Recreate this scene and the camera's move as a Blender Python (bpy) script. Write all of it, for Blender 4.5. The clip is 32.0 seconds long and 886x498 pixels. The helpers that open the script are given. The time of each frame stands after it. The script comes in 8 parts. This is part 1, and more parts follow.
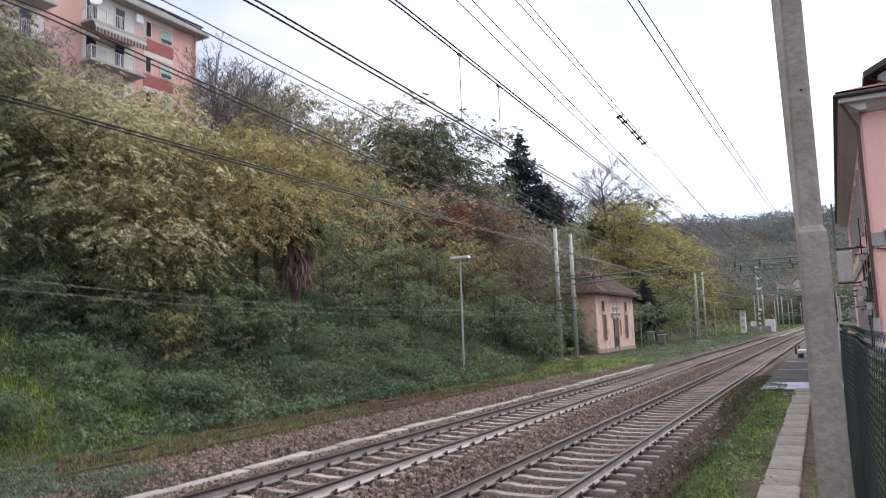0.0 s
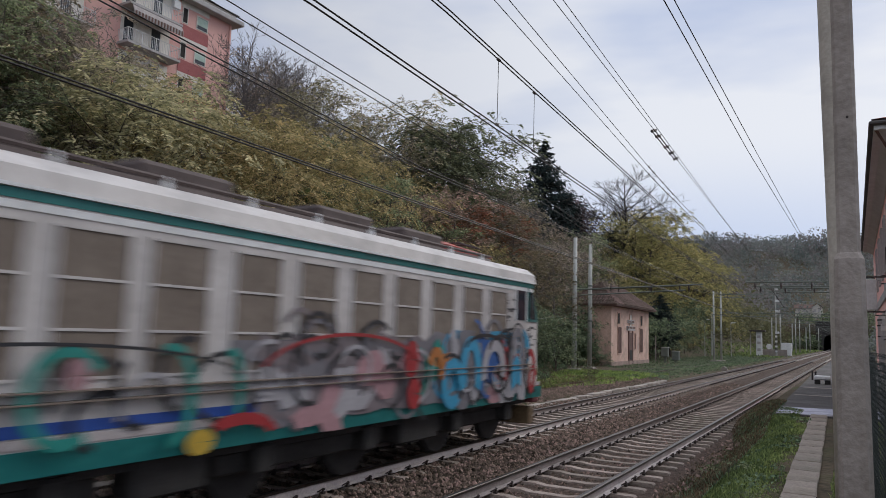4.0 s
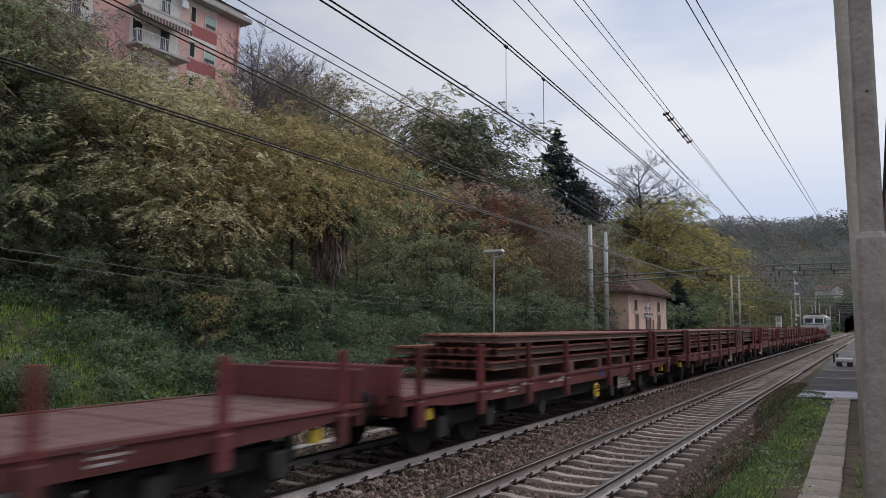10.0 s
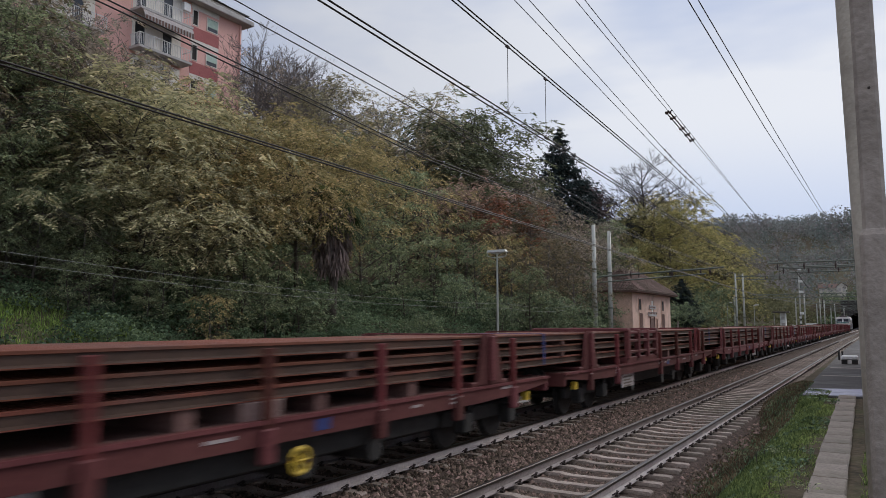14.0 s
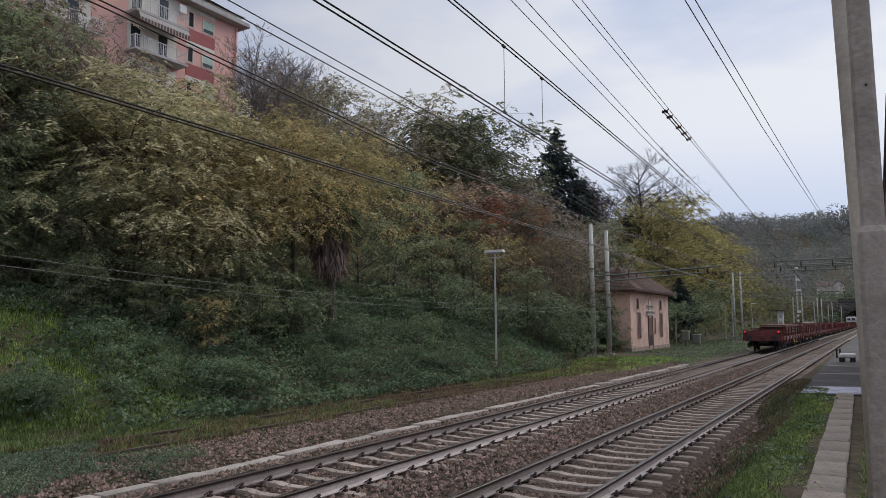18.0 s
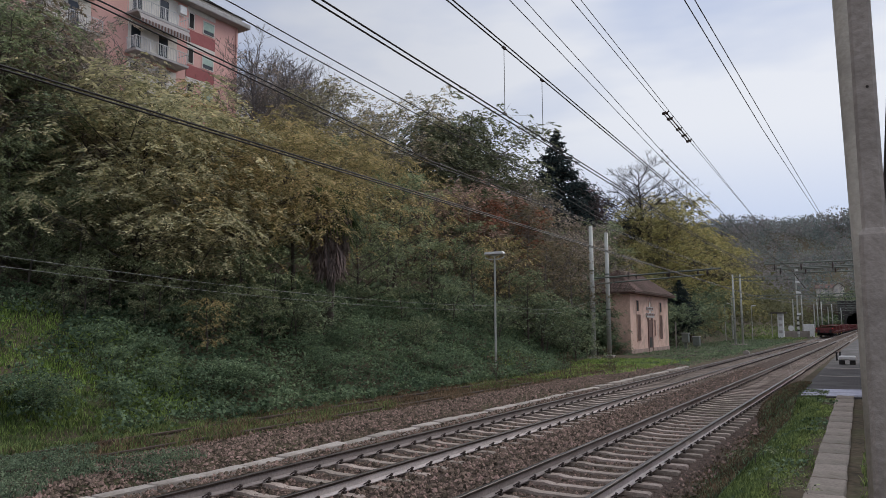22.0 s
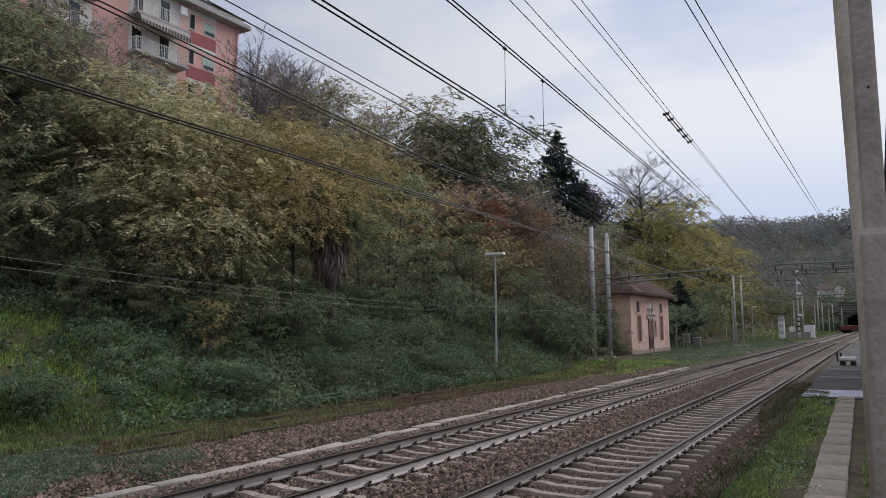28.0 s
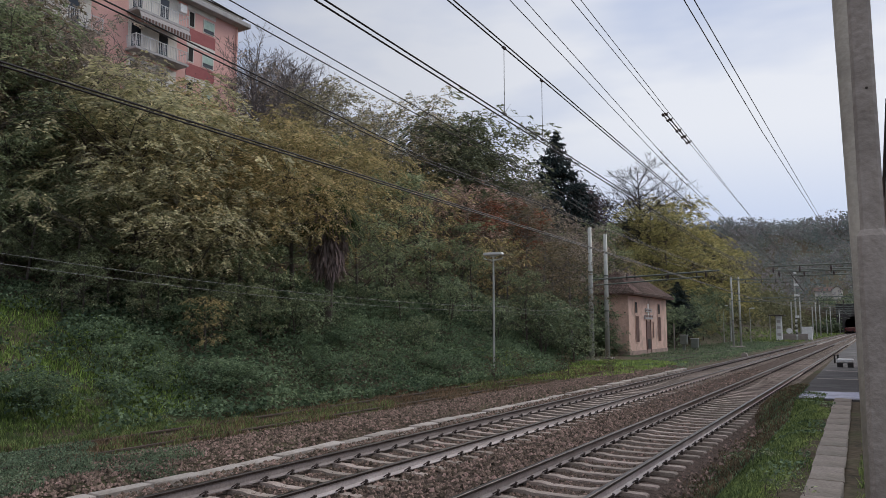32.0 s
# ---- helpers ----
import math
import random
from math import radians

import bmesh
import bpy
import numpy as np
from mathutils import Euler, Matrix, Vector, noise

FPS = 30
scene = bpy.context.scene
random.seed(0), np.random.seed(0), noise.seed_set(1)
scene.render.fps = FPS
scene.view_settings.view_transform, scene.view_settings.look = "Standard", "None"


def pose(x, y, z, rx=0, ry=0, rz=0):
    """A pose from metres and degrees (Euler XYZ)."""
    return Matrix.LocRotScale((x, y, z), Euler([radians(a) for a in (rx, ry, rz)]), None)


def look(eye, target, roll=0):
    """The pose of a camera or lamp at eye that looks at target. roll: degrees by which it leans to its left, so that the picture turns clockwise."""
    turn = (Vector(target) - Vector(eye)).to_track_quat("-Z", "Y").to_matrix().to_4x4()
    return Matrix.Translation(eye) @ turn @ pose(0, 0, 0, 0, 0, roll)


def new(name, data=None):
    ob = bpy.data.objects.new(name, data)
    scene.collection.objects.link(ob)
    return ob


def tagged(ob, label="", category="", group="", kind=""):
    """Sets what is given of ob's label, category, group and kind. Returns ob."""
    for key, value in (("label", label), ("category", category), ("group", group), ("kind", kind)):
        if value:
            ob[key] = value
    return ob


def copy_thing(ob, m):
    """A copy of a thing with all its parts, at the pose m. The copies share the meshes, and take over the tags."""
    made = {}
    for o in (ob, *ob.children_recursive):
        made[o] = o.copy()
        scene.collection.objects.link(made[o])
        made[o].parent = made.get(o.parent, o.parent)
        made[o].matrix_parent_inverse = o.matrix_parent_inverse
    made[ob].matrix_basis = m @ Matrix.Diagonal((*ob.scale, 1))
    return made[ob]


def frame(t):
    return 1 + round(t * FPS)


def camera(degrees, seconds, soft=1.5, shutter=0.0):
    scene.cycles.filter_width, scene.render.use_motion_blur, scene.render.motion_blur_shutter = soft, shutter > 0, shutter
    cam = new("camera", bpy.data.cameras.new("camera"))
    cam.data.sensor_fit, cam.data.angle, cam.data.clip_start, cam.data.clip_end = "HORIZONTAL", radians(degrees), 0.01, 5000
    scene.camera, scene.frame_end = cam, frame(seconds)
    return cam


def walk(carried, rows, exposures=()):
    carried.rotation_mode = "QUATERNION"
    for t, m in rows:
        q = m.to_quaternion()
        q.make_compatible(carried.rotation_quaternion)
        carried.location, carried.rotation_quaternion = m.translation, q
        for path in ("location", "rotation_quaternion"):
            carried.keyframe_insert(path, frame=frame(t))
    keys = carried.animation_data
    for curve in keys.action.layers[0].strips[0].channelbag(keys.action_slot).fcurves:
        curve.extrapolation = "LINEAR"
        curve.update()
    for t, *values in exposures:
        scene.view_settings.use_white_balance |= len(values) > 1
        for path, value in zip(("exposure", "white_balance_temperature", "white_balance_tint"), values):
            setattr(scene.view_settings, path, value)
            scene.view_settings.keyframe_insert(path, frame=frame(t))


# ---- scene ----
cam = camera(63.0, 32.0, soft=0.6, shutter=0.32)

# seconds, x, y, z, yaw, pitch, roll of a phone held beside the platform path
PATH = [
    (0.0, 0.110, 0.000, 2.260, 28.48, 6.44, 2.00),
    (0.1, 0.120, 0.000, 2.270, 27.95, 5.50, 1.30),
    (0.2, 0.130, -0.020, 2.260, 27.35, 4.30, 0.90),
    (0.3, 0.130, -0.020, 2.250, 26.75, 4.00, 1.00),
    (0.5, 0.131, -0.021, 2.255, 26.30, 3.87, 1.05),
    (1.0, 0.122, -0.055, 2.264, 26.00, 4.31, 0.82),
    (1.5, 0.115, -0.053, 2.270, 26.71, 5.42, 1.01),
    (2.0, 0.092, -0.018, 2.253, 27.30, 5.74, 0.85),
    (2.5, 0.112, -0.024, 2.255, 28.07, 5.68, 0.72),
    (3.0, 0.076, -0.012, 2.267, 28.71, 5.31, 0.10),
    (3.5, 0.038, -0.016, 2.278, 30.07, 6.04, -2.06),
    (4.0, 0.032, -0.132, 2.253, 29.45, 6.54, -1.84),
    (4.5, 0.025, -0.069, 2.261, 29.45, 6.39, -1.21),
    (6.5, 0.022, -0.040, 2.264, 30.24, 5.67, -0.51),
    (7.0, 0.020, -0.022, 2.261, 30.48, 5.75, -0.59),
    (7.5, 0.010, -0.004, 2.267, 30.74, 5.56, -0.89),
    (8.0, 0.009, -0.034, 2.258, 30.75, 5.64, -0.72),
    (8.5, 0.010, -0.027, 2.257, 30.73, 5.71, -0.58),
    (9.0, 0.012, -0.008, 2.260, 30.75, 5.74, -0.49),
    (9.5, 0.011, -0.008, 2.261, 30.79, 5.79, -0.43),
    (10.0, 0.013, -0.024, 2.260, 30.78, 5.86, -0.37),
    (10.5, 0.014, -0.030, 2.258, 30.80, 5.86, -0.32),
    (11.0, 0.012, -0.017, 2.257, 30.82, 5.84, -0.30),
    (11.5, 0.009, -0.009, 2.257, 30.83, 5.85, -0.24),
    (12.0, 0.009, -0.015, 2.257, 30.89, 5.88, -0.16),
    (12.5, 0.011, -0.016, 2.259, 30.98, 5.93, -0.08),
    (13.0, 0.014, -0.014, 2.258, 31.03, 5.96, -0.05),
    (13.5, 0.017, -0.024, 2.255, 31.06, 5.94, -0.02),
    (14.0, 0.019, -0.029, 2.257, 31.09, 5.91, 0.06),
    (14.5, 0.021, -0.001, 2.261, 31.11, 5.90, 0.17),
    (16.5, 0.009, 0.010, 2.253, 30.87, 5.82, 0.20),
    (17.0, 0.011, -0.005, 2.254, 30.92, 5.85, 0.26),
    (17.5, 0.012, -0.010, 2.255, 30.94, 5.90, 0.35),
    (18.0, 0.010, -0.015, 2.254, 30.93, 5.96, 0.44),
    (18.5, 0.007, -0.018, 2.255, 30.92, 6.00, 0.48),
    (19.0, 0.008, -0.015, 2.256, 30.90, 6.04, 0.49),
    (19.5, 0.010, -0.003, 2.256, 30.88, 6.06, 0.51),
    (20.0, 0.011, 0.002, 2.255, 30.88, 6.09, 0.55),
    (20.5, 0.010, -0.009, 2.254, 30.88, 6.10, 0.57),
    (21.0, 0.010, -0.016, 2.252, 30.89, 6.10, 0.53),
    (21.5, 0.007, -0.009, 2.252, 30.90, 6.10, 0.42),
    (22.0, 0.003, 0.003, 2.255, 30.91, 6.09, 0.33),
    (22.5, 0.003, 0.005, 2.258, 30.97, 6.08, 0.29),
    (23.0, 0.004, -0.003, 2.256, 31.02, 6.09, 0.29),
    (23.5, 0.006, -0.009, 2.253, 31.00, 6.10, 0.27),
    (24.0, 0.009, -0.008, 2.252, 31.00, 6.07, 0.23),
    (24.5, 0.006, -0.002, 2.252, 31.03, 6.04, 0.21),
    (25.0, 0.001, 0.001, 2.251, 31.03, 6.04, 0.18),
    (25.5, 0.001, -0.002, 2.249, 31.00, 6.05, 0.13),
    (27.5, 0.004, -0.005, 2.253, 31.05, 6.12, 0.40),
    (28.0, 0.001, -0.002, 2.251, 30.95, 6.16, 0.32),
    (28.5, 0.001, -0.001, 2.251, 30.92, 6.20, 0.32),
    (29.0, 0.001, -0.001, 2.252, 30.92, 6.23, 0.35),
    (29.5, 0.001, -0.005, 2.250, 30.92, 6.23, 0.34),
    (30.0, 0.000, -0.005, 2.248, 30.91, 6.21, 0.26),
    (30.5, -0.001, 0.001, 2.248, 30.87, 6.19, 0.13),
    (31.0, -0.001, 0.002, 2.249, 30.82, 6.17, 0.03),
    (31.5, 0.003, 0.002, 2.248, 30.80, 6.16, -0.01),
    (32.0, 0.004, 0.009, 2.244, 30.79, 6.13, -0.03),
]
walk(cam, [(t, pose(x, y, z, 90 + pitch, roll, yaw)) for t, x, y, z, yaw, pitch, roll in PATH],
     exposures=((0.0, 0.78, 6380, 10), (0.1, 0.6, 6380, 10), (0.2, 0.3, 6380, 10), (0.3, 0.05, 6380, 10), (0.5, 0.0, 6380, 10), (32.0, 0.0, 6380, 10)))

# ---- world, sun ----
SUN_EL, SUN_AZ = radians(34), radians(24)      # azimuth to the right of the line's direction
world = bpy.data.worlds.new("overcast_sky")
scene.world = world
world.use_nodes = True
wn, wl = world.node_tree.nodes, world.node_tree.links
wn.clear()
sky = wn.new("ShaderNodeTexSky")
sky.sky_type, sky.sun_disc = "NISHITA", False
sky.sun_elevation, sky.sun_rotation = SUN_EL, SUN_AZ
blue = wn.new("ShaderNodeBackground")
blue.inputs["Strength"].default_value = 0.11
wl.new(sky.outputs[0], blue.inputs["Color"])
coord = wn.new("ShaderNodeTexCoord")
stretch = wn.new("ShaderNodeMapping")
stretch.inputs["Scale"].default_value = (1.0, 1.0, 3.2)
wl.new(coord.outputs["Generated"], stretch.inputs["Vector"])
clouds = wn.new("ShaderNodeTexNoise")
clouds.inputs["Scale"].default_value, clouds.inputs["Detail"].default_value = 1.7, 5
wl.new(stretch.outputs[0], clouds.inputs["Vector"])
ramp = wn.new("ShaderNodeValToRGB")
ramp.color_ramp.elements[0].position, ramp.color_ramp.elements[0].color = 0.36, (0.47, 0.545, 0.74, 1)
ramp.color_ramp.elements[1].position, ramp.color_ramp.elements[1].color = 0.57, (0.83, 0.84, 0.88, 1)
wl.new(clouds.outputs["Fac"], ramp.inputs[0])
grey = wn.new("ShaderNodeBackground")
# a bluer, greyer belt low over the horizon
lift = wn.new("ShaderNodeSeparateXYZ")
wl.new(coord.outputs["Generated"], lift.inputs[0])
belt = wn.new("ShaderNodeMapRange")
belt.interpolation_type = "SMOOTHSTEP"
for socket, value in (("From Min", 0.10), ("From Max", 0.27), ("To Min", 0.75), ("To Max", 0.0)):
    belt.inputs[socket].default_value = value
wl.new(lift.outputs["Z"], belt.inputs["Value"])
low = wn.new("ShaderNodeMix")
low.data_type = "RGBA"
low.inputs["B"].default_value = (0.47, 0.56, 0.80, 1)
wl.new(belt.outputs[0], low.inputs["Factor"])
wl.new(ramp.outputs[0], low.inputs["A"])
dull = wn.new("ShaderNodeMapRange")
dull.interpolation_type = "SMOOTHSTEP"
for socket, value in (("From Min", -0.75), ("From Max", -0.2), ("To Min", 0.75), ("To Max", 1.0)):
    dull.inputs[socket].default_value = value
wl.new(lift.outputs["X"], dull.inputs["Value"])
shade = wn.new("ShaderNodeMix")
shade.data_type = "RGBA"
shade.inputs["A"].default_value = (0.0, 0.02, 0.09, 1)
wl.new(dull.outputs[0], shade.inputs["Factor"])
wl.new(low.outputs["Result"], shade.inputs["B"])
wl.new(shade.outputs["Result"], grey.inputs["Color"])
zenith = wn.new("ShaderNodeMapRange")
for socket, value in (("From Min", 0.42), ("From Max", 0.9), ("To Min", 1.0), ("To Max", 1.5)):
    zenith.inputs[socket].default_value = value
wl.new(lift.outputs["Z"], zenith.inputs["Value"])
wl.new(zenith.outputs[0], grey.inputs["Strength"])
both = wn.new("ShaderNodeMixShader")
both.inputs[0].default_value = 0.9
wl.new(blue.outputs[0], both.inputs[1])
wl.new(grey.outputs[0], both.inputs[2])
wout = wn.new("ShaderNodeOutputWorld")
wl.new(both.outputs[0], wout.inputs["Surface"])

sun = new("sun", bpy.data.lights.new("sun", "SUN"))
sun.data.energy, sun.data.angle, sun.data.color = 1.4, radians(20), (1.0, 0.95, 0.88)
reach = math.cos(SUN_EL)
sun.matrix_basis = look((reach * math.sin(SUN_AZ) * 50, reach * math.cos(SUN_AZ) * 50, math.sin(SUN_EL) * 50), (0, 0, 0))


# ---- materials ----
def surf(name, dark, light, scale=4.0, rough=0.8, bump=0.3, fine=40.0, metal=0.0, island=0.0, each=0.0, stain=None, stain_scale=0.6, see=0.0, spec=0.5):
    """A surface of two colours mixed by coarse and fine noise, with relief; island and each vary its brightness from piece to piece."""
    m = bpy.data.materials.new(name)
    m.use_nodes = True
    n, l = m.node_tree.nodes, m.node_tree.links
    b = n["Principled BSDF"]
    tc = n.new("ShaderNodeTexCoord")
    n1, n2 = n.new("ShaderNodeTexNoise"), n.new("ShaderNodeTexNoise")
    n1.inputs["Scale"].default_value, n1.inputs["Detail"].default_value = scale, 4
    n2.inputs["Scale"].default_value, n2.inputs["Detail"].default_value = fine, 3
    for k in (n1, n2):
        l.new(tc.outputs["Object"], k.inputs["Vector"])
    add = n.new("ShaderNodeMath")
    add.operation = "ADD"
    l.new(n1.outputs["Fac"], add.inputs[0])
    l.new(n2.outputs["Fac"], add.inputs[1])
    cr = n.new("ShaderNodeMapRange")
    cr.inputs["From Min"].default_value, cr.inputs["From Max"].default_value = 0.72, 1.28
    l.new(add.outputs[0], cr.inputs["Value"])
    mix = n.new("ShaderNodeMix")
    mix.data_type = "RGBA"
    mix.inputs["A"].default_value, mix.inputs["B"].default_value = (*dark, 1), (*light, 1)
    l.new(cr.outputs[0], mix.inputs["Factor"])
    colour = mix.outputs["Result"]
    if stain:
        n3 = n.new("ShaderNodeTexNoise")
        n3.inputs["Scale"].default_value, n3.inputs["Detail"].default_value, n3.inputs["Roughness"].default_value = stain_scale, 6, 0.65
        l.new(tc.outputs["Object"], n3.inputs["Vector"])
        r3 = n.new("ShaderNodeMapRange")
        r3.inputs["From Min"].default_value, r3.inputs["From Max"].default_value = 0.5, 0.68
        l.new(n3.outputs["Fac"], r3.inputs["Value"])
        sm = n.new("ShaderNodeMix")
        sm.data_type = "RGBA"
        l.new(r3.outputs[0], sm.inputs["Factor"])
        l.new(colour, sm.inputs["A"])
        sm.inputs["B"].default_value = (*stain, 1)
        colour = sm.outputs["Result"]
    for amount, node, socket in ((island, "ShaderNodeNewGeometry", "Random Per Island"), (each, "ShaderNodeObjectInfo", "Random")):
        if amount:
            src = n.new(node)
            hv = n.new("ShaderNodeHueSaturation")
            mr = n.new("ShaderNodeMapRange")
            mr.inputs["To Min"].default_value, mr.inputs["To Max"].default_value = 1 - amount, 1 + amount
            l.new(src.outputs[socket], mr.inputs["Value"])
            l.new(mr.outputs[0], hv.inputs["Value"])
            mh = n.new("ShaderNodeMapRange")
            mh.inputs["To Min"].default_value, mh.inputs["To Max"].default_value = 0.5 + 0.035 * amount, 0.5 - 0.03 * amount
            l.new(src.outputs[socket], mh.inputs["Value"])
            l.new(mh.outputs[0], hv.inputs["Hue"])
            l.new(colour, hv.inputs["Color"])
            colour = hv.outputs["Color"]
    l.new(colour, b.inputs["Base Color"])
    b.inputs["Roughness"].default_value, b.inputs["Metallic"].default_value = rough, metal
    b.inputs["Specular IOR Level"].default_value = spec
    if bump:
        bp = n.new("ShaderNodeBump")
        bp.inputs["Strength"].default_value, bp.inputs["Distance"].default_value = bump, 0.03
        l.new(add.outputs[0], bp.inputs["Height"])
        l.new(bp.outputs[0], b.inputs["Normal"])
    if see:
        tr = n.new("ShaderNodeBsdfTranslucent")
        l.new(colour, tr.inputs["Color"])
        ms = n.new("ShaderNodeMixShader")
        ms.inputs[0].default_value = see
        l.new(b.outputs[0], ms.inputs[1])
        l.new(tr.outputs[0], ms.inputs[2])
        l.new(ms.outputs[0], n["Material Output"].inputs["Surface"])
    return m


def glow(name, colour, strength):
    m = bpy.data.materials.new(name)
    m.use_nodes = True
    b = m.node_tree.nodes["Principled BSDF"]
    b.inputs["Base Color"].default_value = (*colour, 1)
    b.inputs["Emission Color"].default_value, b.inputs["Emission Strength"].default_value = (*colour, 1), strength
    return m


def pane_glass(name, tint=(0.03, 0.035, 0.04)):
    m = bpy.data.materials.new(name)
    m.use_nodes = True
    b = m.node_tree.nodes["Principled BSDF"]
    b.inputs["Base Color"].default_value, b.inputs["Roughness"].default_value = (*tint, 1), 0.06
    b.inputs["Specular IOR Level"].default_value = 0.6
    return m


def leafy(name, dark, light, island=0.6, each=0.2, see=0.38):
    return surf(name, dark, light, scale=0.35, fine=2.5, rough=0.75, bump=0, island=island, each=each, see=see, spec=0.22)


M_BALLAST = surf("ballast_stone", (0.034, 0.0245, 0.0195), (0.138, 0.099, 0.081), 9, 0.95, 1.0, 34, spec=0.1)
M_STONE = surf("loose_stone", (0.0504, 0.0353, 0.0270), (0.2408, 0.1733, 0.1357), 6, 0.95, 0.5, 30, island=0.75, spec=0.1)
M_GROUND = surf("weedy_soil", (0.045, 0.038, 0.025), (0.13, 0.10, 0.068), 0.5, 0.95, 0.8, 9, stain=(0.045, 0.065, 0.022), stain_scale=0.25, spec=0.1)
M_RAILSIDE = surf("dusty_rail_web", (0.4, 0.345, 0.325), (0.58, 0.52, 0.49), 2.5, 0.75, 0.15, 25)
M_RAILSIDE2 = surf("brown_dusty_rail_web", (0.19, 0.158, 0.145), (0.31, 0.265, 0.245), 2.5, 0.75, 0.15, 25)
M_HEAD = surf("worn_rail_head", (0.06, 0.05, 0.046), (0.12, 0.10, 0.092), 2, 0.3, 0.1, 20, metal=0.9)
M_OLDRAIL = surf("old_rusted_rail", (0.04, 0.028, 0.02), (0.085, 0.058, 0.04), 3, 0.85, 0.3, 20)
M_SLEEPER = surf("concrete_sleeper", (0.2145, 0.1716, 0.1452), (0.3960, 0.3278, 0.2805), 3, 0.9, 0.4, 30, each=0.22, spec=0.1)
M_CLIP = surf("spring_clip_steel", (0.03, 0.023, 0.02), (0.07, 0.052, 0.046), 10, 0.6, 0.2, 30, metal=0.5)
M_CONC = surf("weathered_concrete", (0.22, 0.19, 0.165), (0.35, 0.305, 0.275), 1.6, 0.9, 0.4, 22, each=0.12, stain=(0.21, 0.185, 0.16), stain_scale=1.3)
M_MASTC = surf("pale_cast_concrete", (0.37, 0.33, 0.28), (0.49, 0.44, 0.375), 1.2, 0.85, 0.25, 24, stain=(0.27, 0.24, 0.205), stain_scale=0.9)
M_COVER = surf("pale_trough_concrete", (0.27, 0.235, 0.205), (0.45, 0.395, 0.35), 2.2, 0.9, 0.5, 24, each=0.18, stain=(0.2, 0.17, 0.14), stain_scale=1.2)
M_PATH = surf("worn_brown_concrete_slab", (0.19, 0.155, 0.125), (0.335, 0.28, 0.232), 2.2, 0.9, 0.5, 24, each=0.15, stain=(0.15, 0.125, 0.095), stain_scale=1.0)
M_POLE = surf("cast_concrete_pole", (0.245, 0.208, 0.182), (0.365, 0.315, 0.28), 1.3, 0.85, 0.35, 26, stain=(0.17, 0.145, 0.125), stain_scale=1.1)
M_MAST = surf("galvanised_mast", (0.34, 0.345, 0.315), (0.47, 0.47, 0.43), 2, 0.65, 0.1, 18, metal=0.3)
M_MASTG = surf("green_painted_mast", (0.09, 0.105, 0.088), (0.155, 0.17, 0.145), 2, 0.6, 0.1, 18)
M_WIRE = surf("oxidised_copper_wire", (0.015, 0.0125, 0.011), (0.032, 0.026, 0.022), 6, 0.6, 0, 20, metal=0.4)
M_CABLE = surf("pale_cable_sheath", (0.13, 0.13, 0.12), (0.21, 0.21, 0.19), 6, 0.6, 0, 20)
M_INSUL = surf("brown_glazed_insulator", (0.02, 0.013, 0.012), (0.05, 0.03, 0.026), 8, 0.3, 0, 20)
M_ASPH = surf("old_platform_asphalt", (0.052, 0.048, 0.047), (0.10, 0.092, 0.09), 1.2, 0.75, 0.3, 26, stain=(0.13, 0.122, 0.12), stain_scale=0.5, spec=0.1)
M_PAINTB = surf("blue_white_ground_paint", (0.30, 0.31, 0.42), (0.55, 0.55, 0.62), 1.1, 0.7, 0.1, 14, stain=(0.2, 0.2, 0.24), stain_scale=1.4)
M_WHITE = surf("dirty_white_paint", (0.55, 0.55, 0.54), (0.75, 0.75, 0.74), 2.5, 0.6, 0.05, 18)
M_BLACK = surf("dark_running_gear", (0.012, 0.011, 0.01), (0.032, 0.029, 0.027), 5, 0.75, 0.2, 30)
M_WAGON = surf("faded_oxide_red_paint", (0.0970, 0.0269, 0.0279), (0.1668, 0.0538, 0.0528), 1.1, 0.65, 0.15, 16, each=0.22, stain=(0.115, 0.042, 0.036), stain_scale=0.9, spec=0.2)
M_STAKE = surf("red_brown_stake", (0.09, 0.021, 0.019), (0.15, 0.04, 0.035), 2, 0.75, 0.15, 16, each=0.35, spec=0.2)
M_FRAMEG = surf("dusty_clamp_steel", (0.095, 0.058, 0.048), (0.18, 0.122, 0.105), 2, 0.75, 0.2, 16, each=0.3)
M_DECK = surf("worn_deck_plank", (0.075, 0.04, 0.034), (0.165, 0.098, 0.083), 1.5, 0.85, 0.4, 20, island=0.25, spec=0.2)
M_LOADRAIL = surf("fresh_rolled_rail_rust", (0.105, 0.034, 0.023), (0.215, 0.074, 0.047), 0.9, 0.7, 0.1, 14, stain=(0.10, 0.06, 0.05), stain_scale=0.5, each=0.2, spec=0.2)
M_YELLOW = surf("yellow_marking_paint", (0.5, 0.34, 0.03), (0.7, 0.48, 0.05), 5, 0.6, 0, 20)
M_LETTER = surf("faded_white_stencil", (0.28, 0.22, 0.21), (0.46, 0.4, 0.39), 6, 0.7, 0, 25)
M_SOFFIT = surf("pale_soffit_paint", (0.5, 0.475, 0.455), (0.64, 0.62, 0.6), 1.5, 0.85, 0.1, 15)
M_REDTILE = surf("red_clay_tile", (0.16, 0.055, 0.045), (0.27, 0.10, 0.08), 2.2, 0.9, 0.4, 12)
M_LOADWEB = surf("dark_brown_load_web", (0.046, 0.029, 0.023), (0.095, 0.059, 0.044), 0.8, 0.6, 0.1, 12, stain=(0.12, 0.06, 0.04), stain_scale=0.6, spec=0.2)
